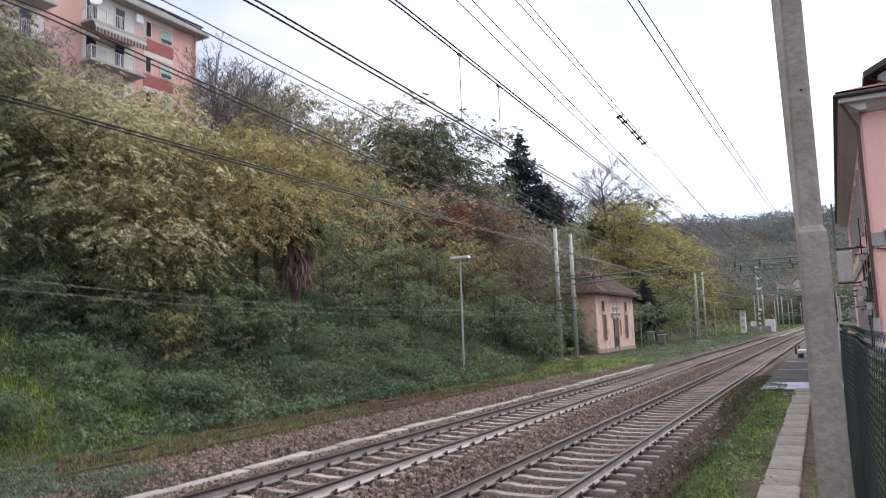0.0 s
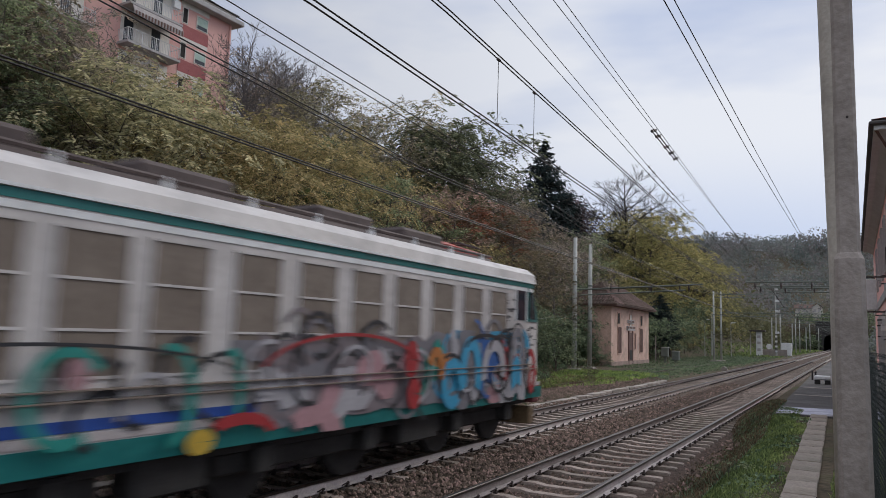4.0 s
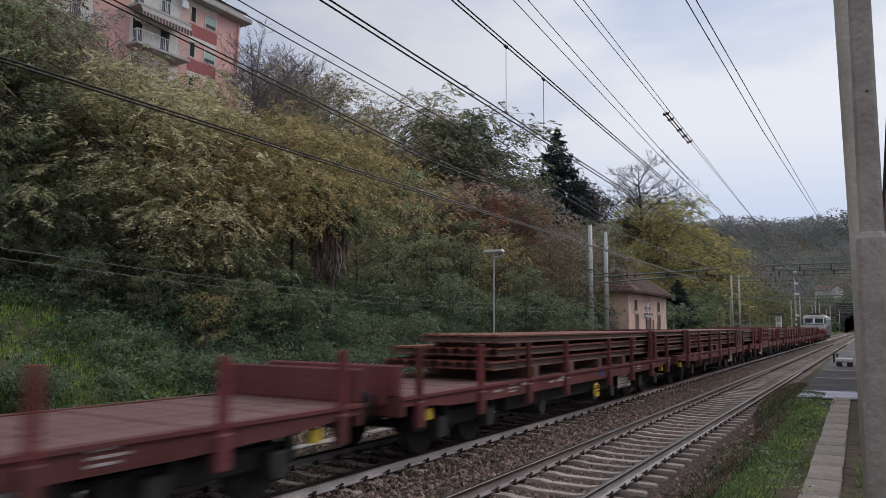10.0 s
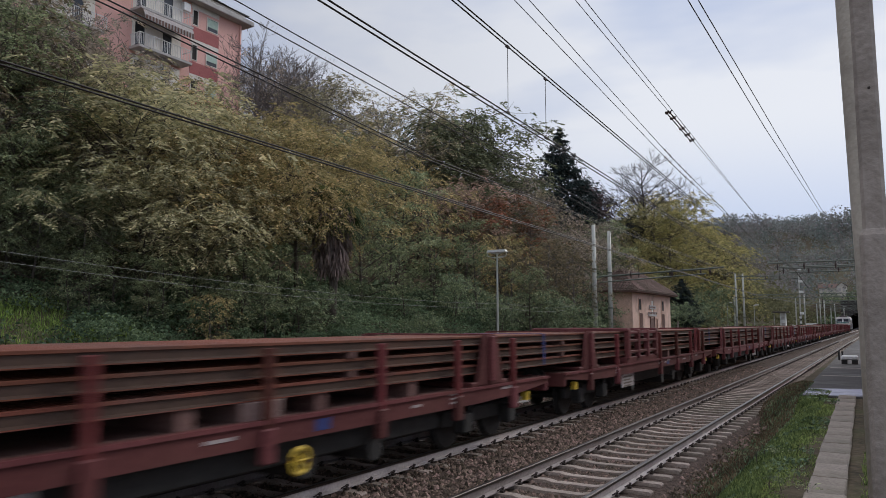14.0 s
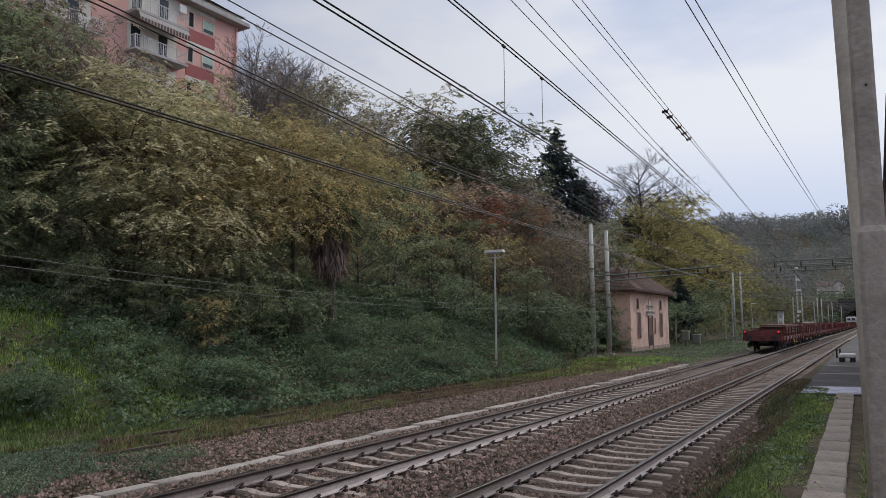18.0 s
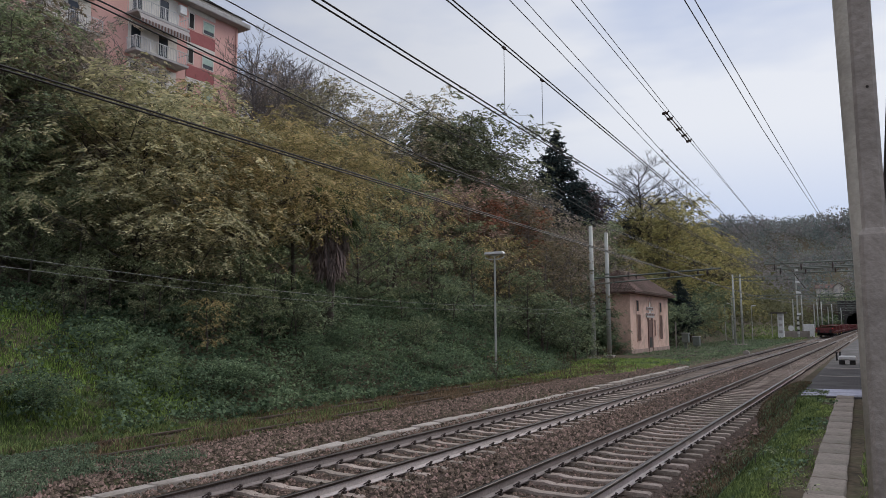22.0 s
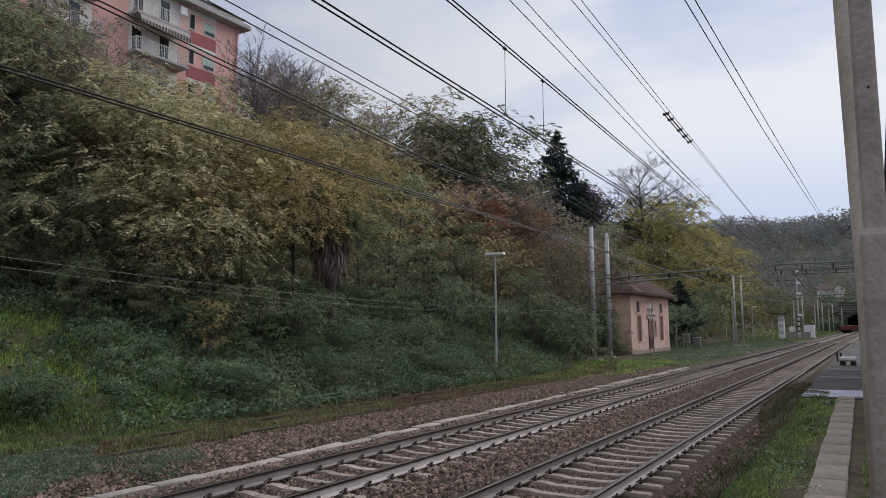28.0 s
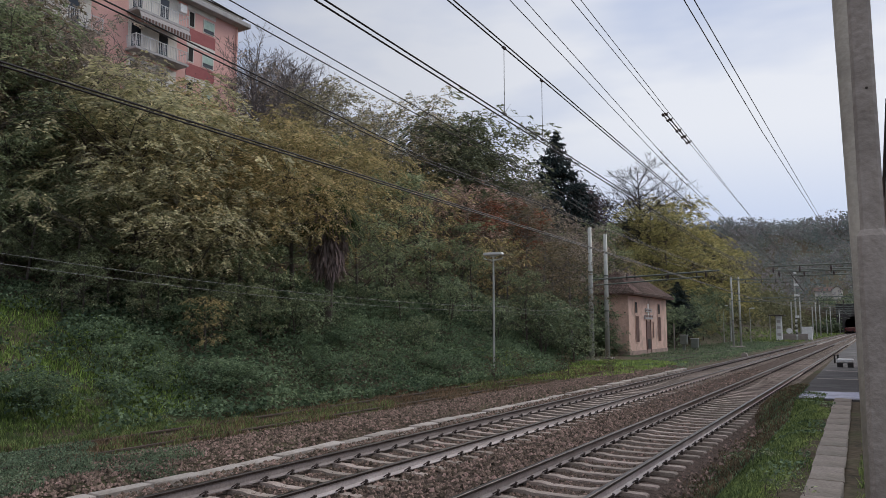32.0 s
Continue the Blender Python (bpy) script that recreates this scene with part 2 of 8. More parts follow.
M_OCHRE = surf("muddy_ochre_plough", (0.10, 0.065, 0.035), (0.2, 0.135, 0.07), 3, 0.85, 0.2, 16)
M_STRAP = surf("blue_strap", (0.012, 0.025, 0.12), (0.022, 0.042, 0.18), 5, 0.6, 0, 20)
M_PANEL = surf("white_data_panel", (0.3, 0.26, 0.25), (0.5, 0.46, 0.45), 5, 0.6, 0, 18)
M_PINK = surf("faded_pink_plaster", (0.50, 0.325, 0.25), (0.70, 0.48, 0.385), 0.8, 0.9, 0.15, 12, stain=(0.36, 0.255, 0.205), stain_scale=0.7)
M_PINKS = surf("salmon_station_plaster", (0.86, 0.475, 0.42), (0.92, 0.55, 0.485), 0.9, 0.9, 0.1, 14)
M_PINKA = surf("rose_apartment_plaster", (0.64, 0.36, 0.31), (0.73, 0.435, 0.38), 0.6, 0.9, 0.1, 10)
M_SPAN = surf("wine_red_spandrel", (0.30, 0.085, 0.085), (0.38, 0.12, 0.115), 1, 0.85, 0.05, 10)
M_CREAM = surf("cream_plaster", (0.6, 0.56, 0.5), (0.74, 0.7, 0.64), 1, 0.9, 0.1, 10)
M_HILLH = surf("dull_cream_house_plaster", (0.46, 0.425, 0.375), (0.58, 0.54, 0.48), 1, 0.9, 0.1, 10)
M_GREYP = surf("grey_trim_plaster", (0.33, 0.31, 0.3), (0.45, 0.43, 0.41), 1.5, 0.85, 0.1, 15)
M_ROOF = surf("weathered_clay_tile", (0.078, 0.051, 0.043), (0.170, 0.114, 0.095), 2.2, 0.9, 0.4, 12, island=0.35, each=0.3, spec=0.2)
M_PLINTH = surf("grimy_plinth_render", (0.2, 0.14, 0.115), (0.40, 0.29, 0.24), 1.6, 0.95, 0.3, 14)
M_OLDSTONE = surf("sooty_portal_stone", (0.025, 0.023, 0.022), (0.06, 0.055, 0.05), 0.8, 0.95, 0.4, 6)
M_ROOFD = surf("dark_eaves_metal", (0.03, 0.022, 0.02), (0.06, 0.045, 0.04), 3, 0.6, 0.1, 15)
M_SHUT = surf("brown_shutter_wood", (0.085, 0.04, 0.03), (0.15, 0.075, 0.058), 4, 0.8, 0.1, 20)
M_SHUTG = surf("pale_green_blind", (0.30, 0.40, 0.34), (0.42, 0.52, 0.45), 4, 0.7, 0.1, 20)
M_DARK = surf("dark_interior", (0.012, 0.011, 0.01), (0.025, 0.022, 0.02), 3, 0.9, 0, 10)
M_GLASS = pane_glass("window_glass")
M_CABGLASS = pane_glass("cab_glass", (0.02, 0.02, 0.028))
M_CABGLASS.node_tree.nodes["Principled BSDF"].inputs["Specular IOR Level"].default_value = 0.15
M_BALC = surf("white_balcony_rail", (0.5, 0.49, 0.48), (0.64, 0.63, 0.62), 2, 0.6, 0, 10)
M_AWN = surf("faded_awning_cloth", (0.26, 0.23, 0.22), (0.38, 0.34, 0.32), 3, 0.8, 0, 15)
M_FENCE = surf("green_plastic_mesh", (0.018, 0.024, 0.021), (0.032, 0.04, 0.036), 6, 0.5, 0, 20)
M_LOCO = surf("grimy_white_loco_paint", (0.43, 0.395, 0.37), (0.58, 0.545, 0.52), 0.9, 0.45, 0.05, 10, stain=(0.34, 0.315, 0.30), stain_scale=0.8)
M_TEAL = surf("teal_livery_paint", (0.0, 0.10, 0.095), (0.012, 0.15, 0.14), 1.5, 0.4, 0.03, 12)
M_BLUEP = surf("blue_livery_stripe", (0.015, 0.05, 0.24), (0.03, 0.085, 0.33), 2, 0.4, 0, 12)
M_GRILL = surf("dusty_brown_grille", (0.135, 0.105, 0.082), (0.20, 0.16, 0.128), 2.5, 0.75, 0.1, 14)
M_ROOFL = surf("sooty_loco_roof", (0.05, 0.035, 0.032), (0.11, 0.082, 0.075), 1.5, 0.8, 0.2, 12)
M_REDPAN = surf("red_pantograph_paint", (0.28, 0.03, 0.025), (0.4, 0.05, 0.04), 3, 0.6, 0, 14)
M_BARK = surf("grey_brown_bark", (0.045, 0.036, 0.028), (0.12, 0.10, 0.082), 3, 0.95, 0.5, 18)
M_TWIG = surf("grey_bare_twigs", (0.022, 0.019, 0.019), (0.052, 0.045, 0.043), 2, 0.95, 0, 12)
M_PALETWIG = surf("pale_grey_twigs", (0.091, 0.077, 0.072), (0.195, 0.166, 0.154), 2, 0.95, 0, 12)
M_DEADPALM = surf("dead_palm_skirt", (0.15, 0.112, 0.10), (0.32, 0.245, 0.22), 2, 0.95, 0, 12, island=0.35)

L_OLIVE = leafy("olive_yellow_leaves", (0.228, 0.187, 0.091), (0.519, 0.425, 0.199))
L_OLIVEG = leafy("olive_green_leaves", (0.249, 0.233, 0.142), (0.559, 0.518, 0.291))
L_GREEN = leafy("mid_green_leaves", (0.1384, 0.1723, 0.1018), (0.3477, 0.3826, 0.2085))
L_ROUND = leafy("deep_green_leaves", (0.10, 0.115, 0.07), (0.25, 0.265, 0.15), see=0.28)
L_BEIGE = leafy("beige_withered_leaves", (0.2024, 0.1656, 0.1283), (0.4048, 0.3450, 0.2707))
L_PALE = leafy("pale_olive_leaves", (0.2280, 0.2042, 0.1235), (0.4370, 0.3895, 0.2470))
L_PINKB = leafy("pinkish_brown_leaves", (0.22, 0.15, 0.11), (0.39, 0.285, 0.215))
L_DARK = leafy("dark_green_leaves", (0.097, 0.137, 0.084), (0.275, 0.316, 0.176))
L_BROWN = leafy("brown_turning_leaves", (0.1290, 0.1074, 0.0684), (0.2666, 0.2200, 0.1330))
L_RUST = leafy("rust_orange_leaves", (0.185, 0.085, 0.05), (0.33, 0.155, 0.09))
L_YELLOW = leafy("yellow_autumn_leaves", (0.235, 0.215, 0.085), (0.45, 0.40, 0.16))
L_PURPLE = leafy("purple_brown_leaves", (0.055, 0.04, 0.042), (0.11, 0.078, 0.075))
L_NEEDLE = leafy("spruce_needles", (0.014, 0.024, 0.025), (0.042, 0.06, 0.056), see=0.12)
L_PALM = leafy("fan_palm_leaves", (0.03, 0.05, 0.02), (0.10, 0.125, 0.05))
L_IVY = leafy("bramble_leaves", (0.0731, 0.1197, 0.0686), (0.2299, 0.3002, 0.1676))
L_FLUFF = leafy("feathery_dark_weeds", (0.06, 0.092, 0.06), (0.165, 0.215, 0.13))
L_GRASS = leafy("grass_blades", (0.1288, 0.1925, 0.0504), (0.3080, 0.4235, 0.1120), each=0.05)
L_VERGE = leafy("dull_verge_blades", (0.11, 0.15, 0.05), (0.28, 0.35, 0.115), each=0.05)
L_BGRASS = leafy("rank_bank_grass", (0.085, 0.125, 0.045), (0.23, 0.29, 0.10), each=0.05)
L_DRY = leafy("dry_weeds", (0.085, 0.06, 0.036), (0.2, 0.145, 0.085))
# distance haze is put into these leaf colours: paler, greyer, bluer
L_FAR = leafy("haze_tinted_wood_leaves", (0.14, 0.158, 0.152), (0.275, 0.29, 0.26), island=0.12)
L_FARB = leafy("haze_tinted_brown_leaves", (0.16, 0.148, 0.15), (0.285, 0.262, 0.25), island=0.12)
L_FARD = leafy("haze_tinted_dark_leaves", (0.085, 0.105, 0.105), (0.175, 0.195, 0.18), island=0.12)
L_HILL = leafy("dull_bank_wood_leaves", (0.1118, 0.1100, 0.0617), (0.2236, 0.2112, 0.1140), island=0.35)


# ---- mesh tools ----
def finish(bm, name):
    me = bpy.data.meshes.new(name)
    bm.normal_update()
    bm.to_mesh(me)
    bm.free()
    return me


def part(name, bm, material, parent=None, label="", smooth=False):
    me = bm if isinstance(bm, bpy.types.Mesh) else finish(bm, name)
    if not me.materials:
        me.materials.append(material)
    if smooth:
        me.shade_smooth()
    ob = new(name, me)
    ob.parent = parent
    if label:
        tagged(ob, label)
    return ob


def thing(name, label, category, group="", at=(0, 0, 0), kind=""):
    ob = new(name)
    ob.location = at
    return tagged(ob, label, category, group, kind)


def mesh_np(name, verts, quads, material):
    """A mesh from arrays: verts (n, 3), faces (m, k)."""
    me = bpy.data.meshes.new(name)
    verts, quads = np.asarray(verts, np.float32), np.asarray(quads, np.int32)
    k = quads.shape[1]
    me.vertices.add(len(verts))
    me.vertices.foreach_set("co", verts.ravel())
    me.loops.add(quads.size)
    me.loops.foreach_set("vertex_index", quads.ravel())
    me.polygons.add(len(quads))
    me.polygons.foreach_set("loop_start", np.arange(0, quads.size, k, dtype=np.int32))
    me.materials.append(material)
    me.update(calc_edges=True)
    return me


def box(bm, x0, x1, y0, y1, z0, z1, bevel=0.0):
    vs = [bm.verts.new((x, y, z)) for x in (x0, x1) for y in (y0, y1) for z in (z0, z1)]
    fs = [bm.faces.new([vs[i] for i in f]) for f in ((0, 1, 3, 2), (4, 6, 7, 5), (0, 4, 5, 1), (2, 3, 7, 6), (0, 2, 6, 4), (1, 5, 7, 3))]
    if bevel:
        edges = {e for f in fs for e in f.edges}
        bmesh.ops.bevel(bm, geom=list(edges), offset=bevel, segments=1, affect="EDGES")
    return bm


def boxed(*a, bevel=0.0):
    return box(bmesh.new(), *a, bevel=bevel)


def tube(bm, pts, radii, sides=8, caps=True):
    """A round bar along pts; radii is one number or one for each point."""
    pts = [Vector(p) for p in pts]
    if isinstance(radii, (int, float)):
        radii = [radii] * len(pts)
    rings = []
    for i, p in enumerate(pts):
        d = (pts[min(i + 1, len(pts) - 1)] - pts[max(i - 1, 0)]).normalized()
        side = d.cross((0, 0, 1)) if abs(d.z) < 0.95 else d.cross((0, 1, 0))
        side.normalize()
        up = side.cross(d)
        rings.append([bm.verts.new(p + radii[i] * (math.cos(a) * side + math.sin(a) * up)) for a in [2 * math.pi * k / sides for k in range(sides)]])
    for a, b in zip(rings, rings[1:]):
        for k in range(sides):
            bm.faces.new((a[k], a[(k + 1) % sides], b[(k + 1) % sides], b[k]))
    if caps:
        bm.faces.new(rings[0][::-1])
        bm.faces.new(rings[-1])
    return bm


def tubed(pts, radii, sides=8):
    return tube(bmesh.new(), pts, radii, sides)


def prism(bm, outline, axis, a, b):
    """An outline of (u, v) drawn out along axis ('x': u=y, v=z; 'y': u=x, v=z; 'z': u=x, v=y) from a to b."""
    put = {"x": lambda u, v, w: (w, u, v), "y": lambda u, v, w: (u, w, v), "z": lambda u, v, w: (u, v, w)}[axis]
    lo = [bm.verts.new(put(u, v, a)) for u, v in outline]
    hi = [bm.verts.new(put(u, v, b)) for u, v in outline]
    n = len(outline)
    for k in range(n):
        bm.faces.new((lo[k], lo[(k + 1) % n], hi[(k + 1) % n], hi[k]))
    bm.faces.new(lo[::-1])
    bm.faces.new(hi)
    bmesh.ops.recalc_face_normals(bm, faces=bm.faces[:])
    return bm


def prismed(outline, axis, a, b):
    return prism(bmesh.new(), outline, axis, a, b)


def disc(bm, c, r, axis, thick, sides=20):
    c = Vector(c)
    d = {"x": Vector((1, 0, 0)), "y": Vector((0, 1, 0)), "z": Vector((0, 0, 1))}[axis] * thick / 2
    return tube(bm, [c - d, c + d], r, sides)


def smoothstep(a, b, v):
    v = np.clip((np.asarray(v, float) - a) / (b - a), 0, 1)
    return v * v * (3 - 2 * v)


# ---- the ground ----
LEFT, RIGHT = -7.73, -4.18           # centres of the two running lines
SIDING = -13.75                      # overgrown siding
HALF = 0.7535                        # half the distance between rail heads
rng = np.random.default_rng(7)


def wave(x, y, k, seed):
    """Smooth unevenness between about -1 and 1."""
    return (np.sin(x * k + seed) * np.cos(y * k * 0.83 + seed * 1.7) + 0.5 * np.sin(x * k * 2.3 + y * k * 1.9 + seed * 3.1) + 0.3 * np.sin(y * k * 4.1 - x * k * 3.3 + seed)) / 1.6


def toe(y):
    """Where the foot of the bank lies at y along the line."""
    return np.interp(y, [-400, 38, 52, 60, 78, 90, 140, 330], [-15.9, -15.9, -18.6, -25.5, -25.5, -20.5, -21, -24])


def height(x, y):
    x, y = np.asarray(x, float), np.asarray(y, float)
    shift = 0.95 * smoothstep(19, 23, y)
    flat = np.where(x > -3.2, -0.45 + 0.74 * smoothstep(-2.6, -1.25, x + shift), np.where(x > -10.2, -0.48, -0.25))
    flat = np.where((x < -10.2) & (x > -12), -0.48 + 0.23 * smoothstep(10.2, 11.2, -x), flat)
    d = np.maximum(toe(y) - x, 0)
    bank = 34 * (1 - np.exp(-d / 60)) + (0.35 * wave(x, y, 0.5, 1) + 0.8 * wave(x, y, 0.13, 5)) * smoothstep(1, 8, d)
    z = flat + bank
    yy = y + 14 * np.sin(x * 0.011 + 0.5)
    far = smoothstep(332, 720, yy) * (67 + 8 * wave(x, y, 0.026, 2)) + 10 * smoothstep(331, 334, y)
    far = np.where(y > 331, np.maximum(far, 0), 0)
    side = 30 * smoothstep(60, 260, x) * smoothstep(40, 300, y)
    return np.where(y > 331, np.maximum(z, np.maximum(z, 0) * 0.3 + far), z + side)


def terrain():
    xs = np.unique(np.concatenate([np.linspace(-1500, -120, 24), np.linspace(-120, -40, 40), np.linspace(-40, -15, 50), np.linspace(-15, 2, 35), np.linspace(2, 60, 16), np.linspace(60, 1500, 26)]))
    ys = np.unique(np.concatenate([np.linspace(-1200, -30, 20), np.linspace(-30, 100, 130), np.linspace(100, 330, 60), [331, 332, 333, 334.5], np.linspace(336, 760, 44), np.linspace(760, 2500, 14)]))
    gx, gy = np.meshgrid(xs, ys)
    v = np.stack([gx, gy, height(gx, gy)], -1).reshape(-1, 3)
    w = len(xs)
    i, j = np.meshgrid(np.arange(w - 1), np.arange(len(ys) - 1))
    a = (j * w + i).ravel()
    q = np.stack([a, a + 1, a + w + 1, a + w], -1)
    mid = v[q].mean(1)
    mouth = (mid[:, 0] > -11.5) & (mid[:, 0] < -0.5) & (mid[:, 1] > 330) & (mid[:, 1] < 335)
    me = mesh_np("ground", v, q[~mouth], M_GROUND)
    me.shade_smooth()
    return tagged(new("ground", me), "weedy trackside soil rising into a wooded bank", "ground", kind="structure")


terrain()


def ballast():
    ys = np.concatenate([np.linspace(-60, 60, 90), np.linspace(62, 585, 60)])
    prof = [(-10.0, -0.36), (-9.3, -0.25), (-6.45, -0.235), (-5.95, -0.215), (-5.5, -0.235), (-2.95, -0.235), (-2.35, -0.42)]
    v = [(x + 0.03 * math.sin(y * 1.3 + x), y, z + 0.012 * math.sin(y * 2.1 + x * 3)) for y in ys for x, z in prof]
    n = len(prof)
    q = [(r * n + k, r * n + k + 1, (r + 1) * n + k + 1, (r + 1) * n + k) for r in range(len(ys) - 1) for k in range(n - 1)]
    me = mesh_np("ballast", v, q, M_BALLAST)
    me.shade_smooth()
    return tagged(new("ballast", me), "grey-brown crushed stone ballast under the rails", "ballast", kind="structure")


ballast()


def stones():
    """Loose stones on the bed, the strip beside the cable trough and the shoulder."""
    base = np.array([(1, 0.2, 0), (-1, -0.1, 0.1), (0.1, 1, -0.1), (-0.2, -1, 0), (0.3, 0.2, 0.9), (-0.3, -0.1, 0.85), (0.0, 0.0, -0.8)])
    tri = np.array([(0, 2, 4), (2, 5, 4), (2, 1, 5), (1, 3, 5), (3, 4, 5), (3, 0, 4)])
    m = len(base)
    spots = []
    for x0, x1, y0, y1, n, z in ((-6.9, -5.0, 3, 22, 9000, -0.205), (-8.4, -7.0, 4, 18, 3600, -0.235), (-4.9, -3.5, 4, 20, 4200, -0.245), (-9.9, -8.5, 5, 28, 5200, -0.265),
                                 (-12.85, -10.3, 4.5, 48, 24000, -0.3), (-3.4, -2.5, 5, 20, 1500, -0.27), (-6.9, -5.0, 22, 45, 2200, -0.2)):
        y = y0 + (y1 - y0) * rng.random(n) ** 1.4
        x = x0 + (x1 - x0) * rng.random(n)
        spots.append(np.stack([x, y, np.full(n, z) if x1 > -9.9 else height(x, y) + 0.01, 0.02 + 0.03 * rng.random(n) ** 2], -1))
    spots = np.concatenate(spots)
    n = len(spots)
    s = spots[:, 3][:, None, None] * (0.75 + 0.6 * rng.random((n, m, 1))) * (0.7 + 0.6 * rng.random((n, 1, 3)))
    a = rng.random(n) * 6.28
    rot = np.zeros((n, 3, 3))
    rot[:, 0, 0], rot[:, 0, 1], rot[:, 1, 0], rot[:, 1, 1], rot[:, 2, 2] = np.cos(a), -np.sin(a), np.sin(a), np.cos(a), 1
    v = np.einsum("nij,nkj->nki", rot, base[None] * s) + spots[:, None, :3]
    f = (tri[None] + m * np.arange(n)[:, None, None]).reshape(-1, 3)
    tagged(new("ballast_stones", mesh_np("ballast_stones", v.reshape(-1, 3), f, M_STONE)), "loose angular grey-brown ballast stones", "stones", kind="stuff")


stones()


# ---- running lines ----
def rail_outline(h=0.172, foot=0.075, head=0.036, web=0.009):
    return [(-foot, -h), (foot, -h), (foot, -h + 0.014), (web, -h + 0.034), (web, -0.048), (head, -0.04), (head, -0.008), (head * 0.7, 0),
            (-head * 0.7, 0), (-head, -0.008), (-head, -0.04), (-web, -0.048), (-web, -h + 0.034), (-foot, -h + 0.014)]


def rail(x, y0, y1, parent, name="rail", web=None):
    bm = prismed([(u + x, v) for u, v in rail_outline()], "y", y0, y1)
    me = finish(bm, name)
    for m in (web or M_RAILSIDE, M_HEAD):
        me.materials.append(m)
    for p in me.polygons:
        if p.center.z > -0.046:
            p.material_index = 1
    ob = new(name, me)
    ob.parent = parent
    return ob


def sleeper_mesh():
    bm = bmesh.new()
    prism(bm, [(-1.2, -0.36), (1.2, -0.36), (1.2, -0.2), (1.17, -0.178), (0.45, -0.178), (0.3, -0.2), (-0.3, -0.2), (-0.45, -0.178), (-1.17, -0.178), (-1.2, -0.2)], "y", -0.082, 0.082)
    return finish(bm, "sleeper")


def clip_mesh():
    bm = bmesh.new()
    pts = [(0.02, 0.07, 0.0), (0.075, 0.075, 0.03), (0.105, 0.035, 0.055), (0.09, 0.0, 0.06), (0.105, -0.035, 0.055), (0.075, -0.075, 0.03), (0.02, -0.07, 0.0)]
    tube(bm, pts, 0.013, 5)
    box(bm, 0.06, 0.125, -0.04, 0.04, -0.03, 0.012)
    tube(bm, [(0.095, 0, 0), (0.095, 0, 0.075)], 0.02, 6)
    return finish(bm, "clip")


SLEEPER, CLIP = sleeper_mesh(), clip_mesh()
SLEEPER.materials.append(M_SLEEPER)
CLIP.materials.append(M_CLIP)


def running_line(cx, phase, label):
    line = thing("railway_track", label, "railway track", "running lines", kind="structure")
    for s in (-1, 1):
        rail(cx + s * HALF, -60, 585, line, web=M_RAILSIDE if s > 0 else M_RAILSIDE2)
    far_v, far_q = [], []
    base = np.array([v.co for v in SLEEPER.vertices])
    for k in range(-60, 420):
        y = phase + 0.6 * k
        if 1.5 < y < 62:
            ob = part("sleeper", SLEEPER, M_SLEEPER, line)
            ob.location = (cx, y, 0)
            if y < 42:
                for s in (-1, 1):
                    for o in (-1, 1):
                        c = part("clip", CLIP, M_CLIP, line)
                        c.scale = (0.8, 0.8, 0.8)
                        c.location = (cx + s * HALF + 0.045 * o, y, -0.15)
                        c.rotation_euler = (0, 0, 0 if o > 0 else math.pi)
        else:
            n = len(far_v)
            far_v += [(cx + x, y + b, z) for x, b in ((-1.2, -0.07), (1.2, -0.07), (1.2, 0.07), (-1.2, 0.07)) for z in (-0.178,)]
            far_q.append((n, n + 1, n + 2, n + 3))
    far = part("distant_sleepers", mesh_np("distant_sleepers", far_v, far_q, M_SLEEPER), M_SLEEPER, line)
    tagged(far, kind="stuff")
    # fastenings too far off to be told apart
    bm = bmesh.new()
    for k in range(70, 180):
        y = phase + 0.6 * k
        for s in (-1, 1):
            for o in (-1, 1):
                x = cx + s * HALF + 0.1 * o
                box(bm, x - 0.05, x + 0.05, y - 0.06, y + 0.06, -0.18, -0.1)
    tagged(part("distant_clips", bm, M_CLIP, line), kind="stuff")
    return line


running_line(LEFT, 0.22, "straight running line with dusty rails on concrete sleepers")
running_line(RIGHT, 0.05, "nearer running line with dusty rails on concrete sleepers")


def siding():
    line = thing("siding_track", "disused rusty siding sunk in weeds below the bank", "railway track", kind="structure")
    for s in (-1, 1):
        bm = bmesh.new()
        out = [(u * 0.9 + SIDING + s * HALF, v - 0.17) for u, v in rail_outline()]
        for a, b in ((-20, 62), (62, 150)):
            prism(bm, out, "y", a, b - 0.02)
        part("rusty_rail", bm, M_OLDRAIL, line)


siding()


def cable_trough():
    duct = thing("cable_trough", "line of pale concrete cable trough covers beside the ballast", "cable trough")
    shapes = []
    for k in range(4):
        r = random.Random(k)
        bm = boxed(-0.15, 0.15, -0.47, 0.47, -0.24, 0.0, bevel=0.012)
        for v in bm.verts:
            v.co += Vector((r.uniform(-0.012, 0.012), r.uniform(-0.008, 0.008), r.uniform(-0.006, 0.006)))
        me = finish(bm, "cover_slab")
        me.materials.append(M_COVER)
        shapes.append(me)
    r = random.Random(3)
    for k in range(46):
        ob = part("cover_slab", shapes[k % 4], M_CONC, duct)
        ob.location = (-10.11 + r.uniform(-0.02, 0.02), 1.5 + 0.97 * k, -0.245 + r.uniform(-0.03, 0.015))
        ob.rotation_euler = (r.uniform(-0.012, 0.012), r.uniform(-0.02, 0.02), r.uniform(-0.025, 0.025))


cable_trough()


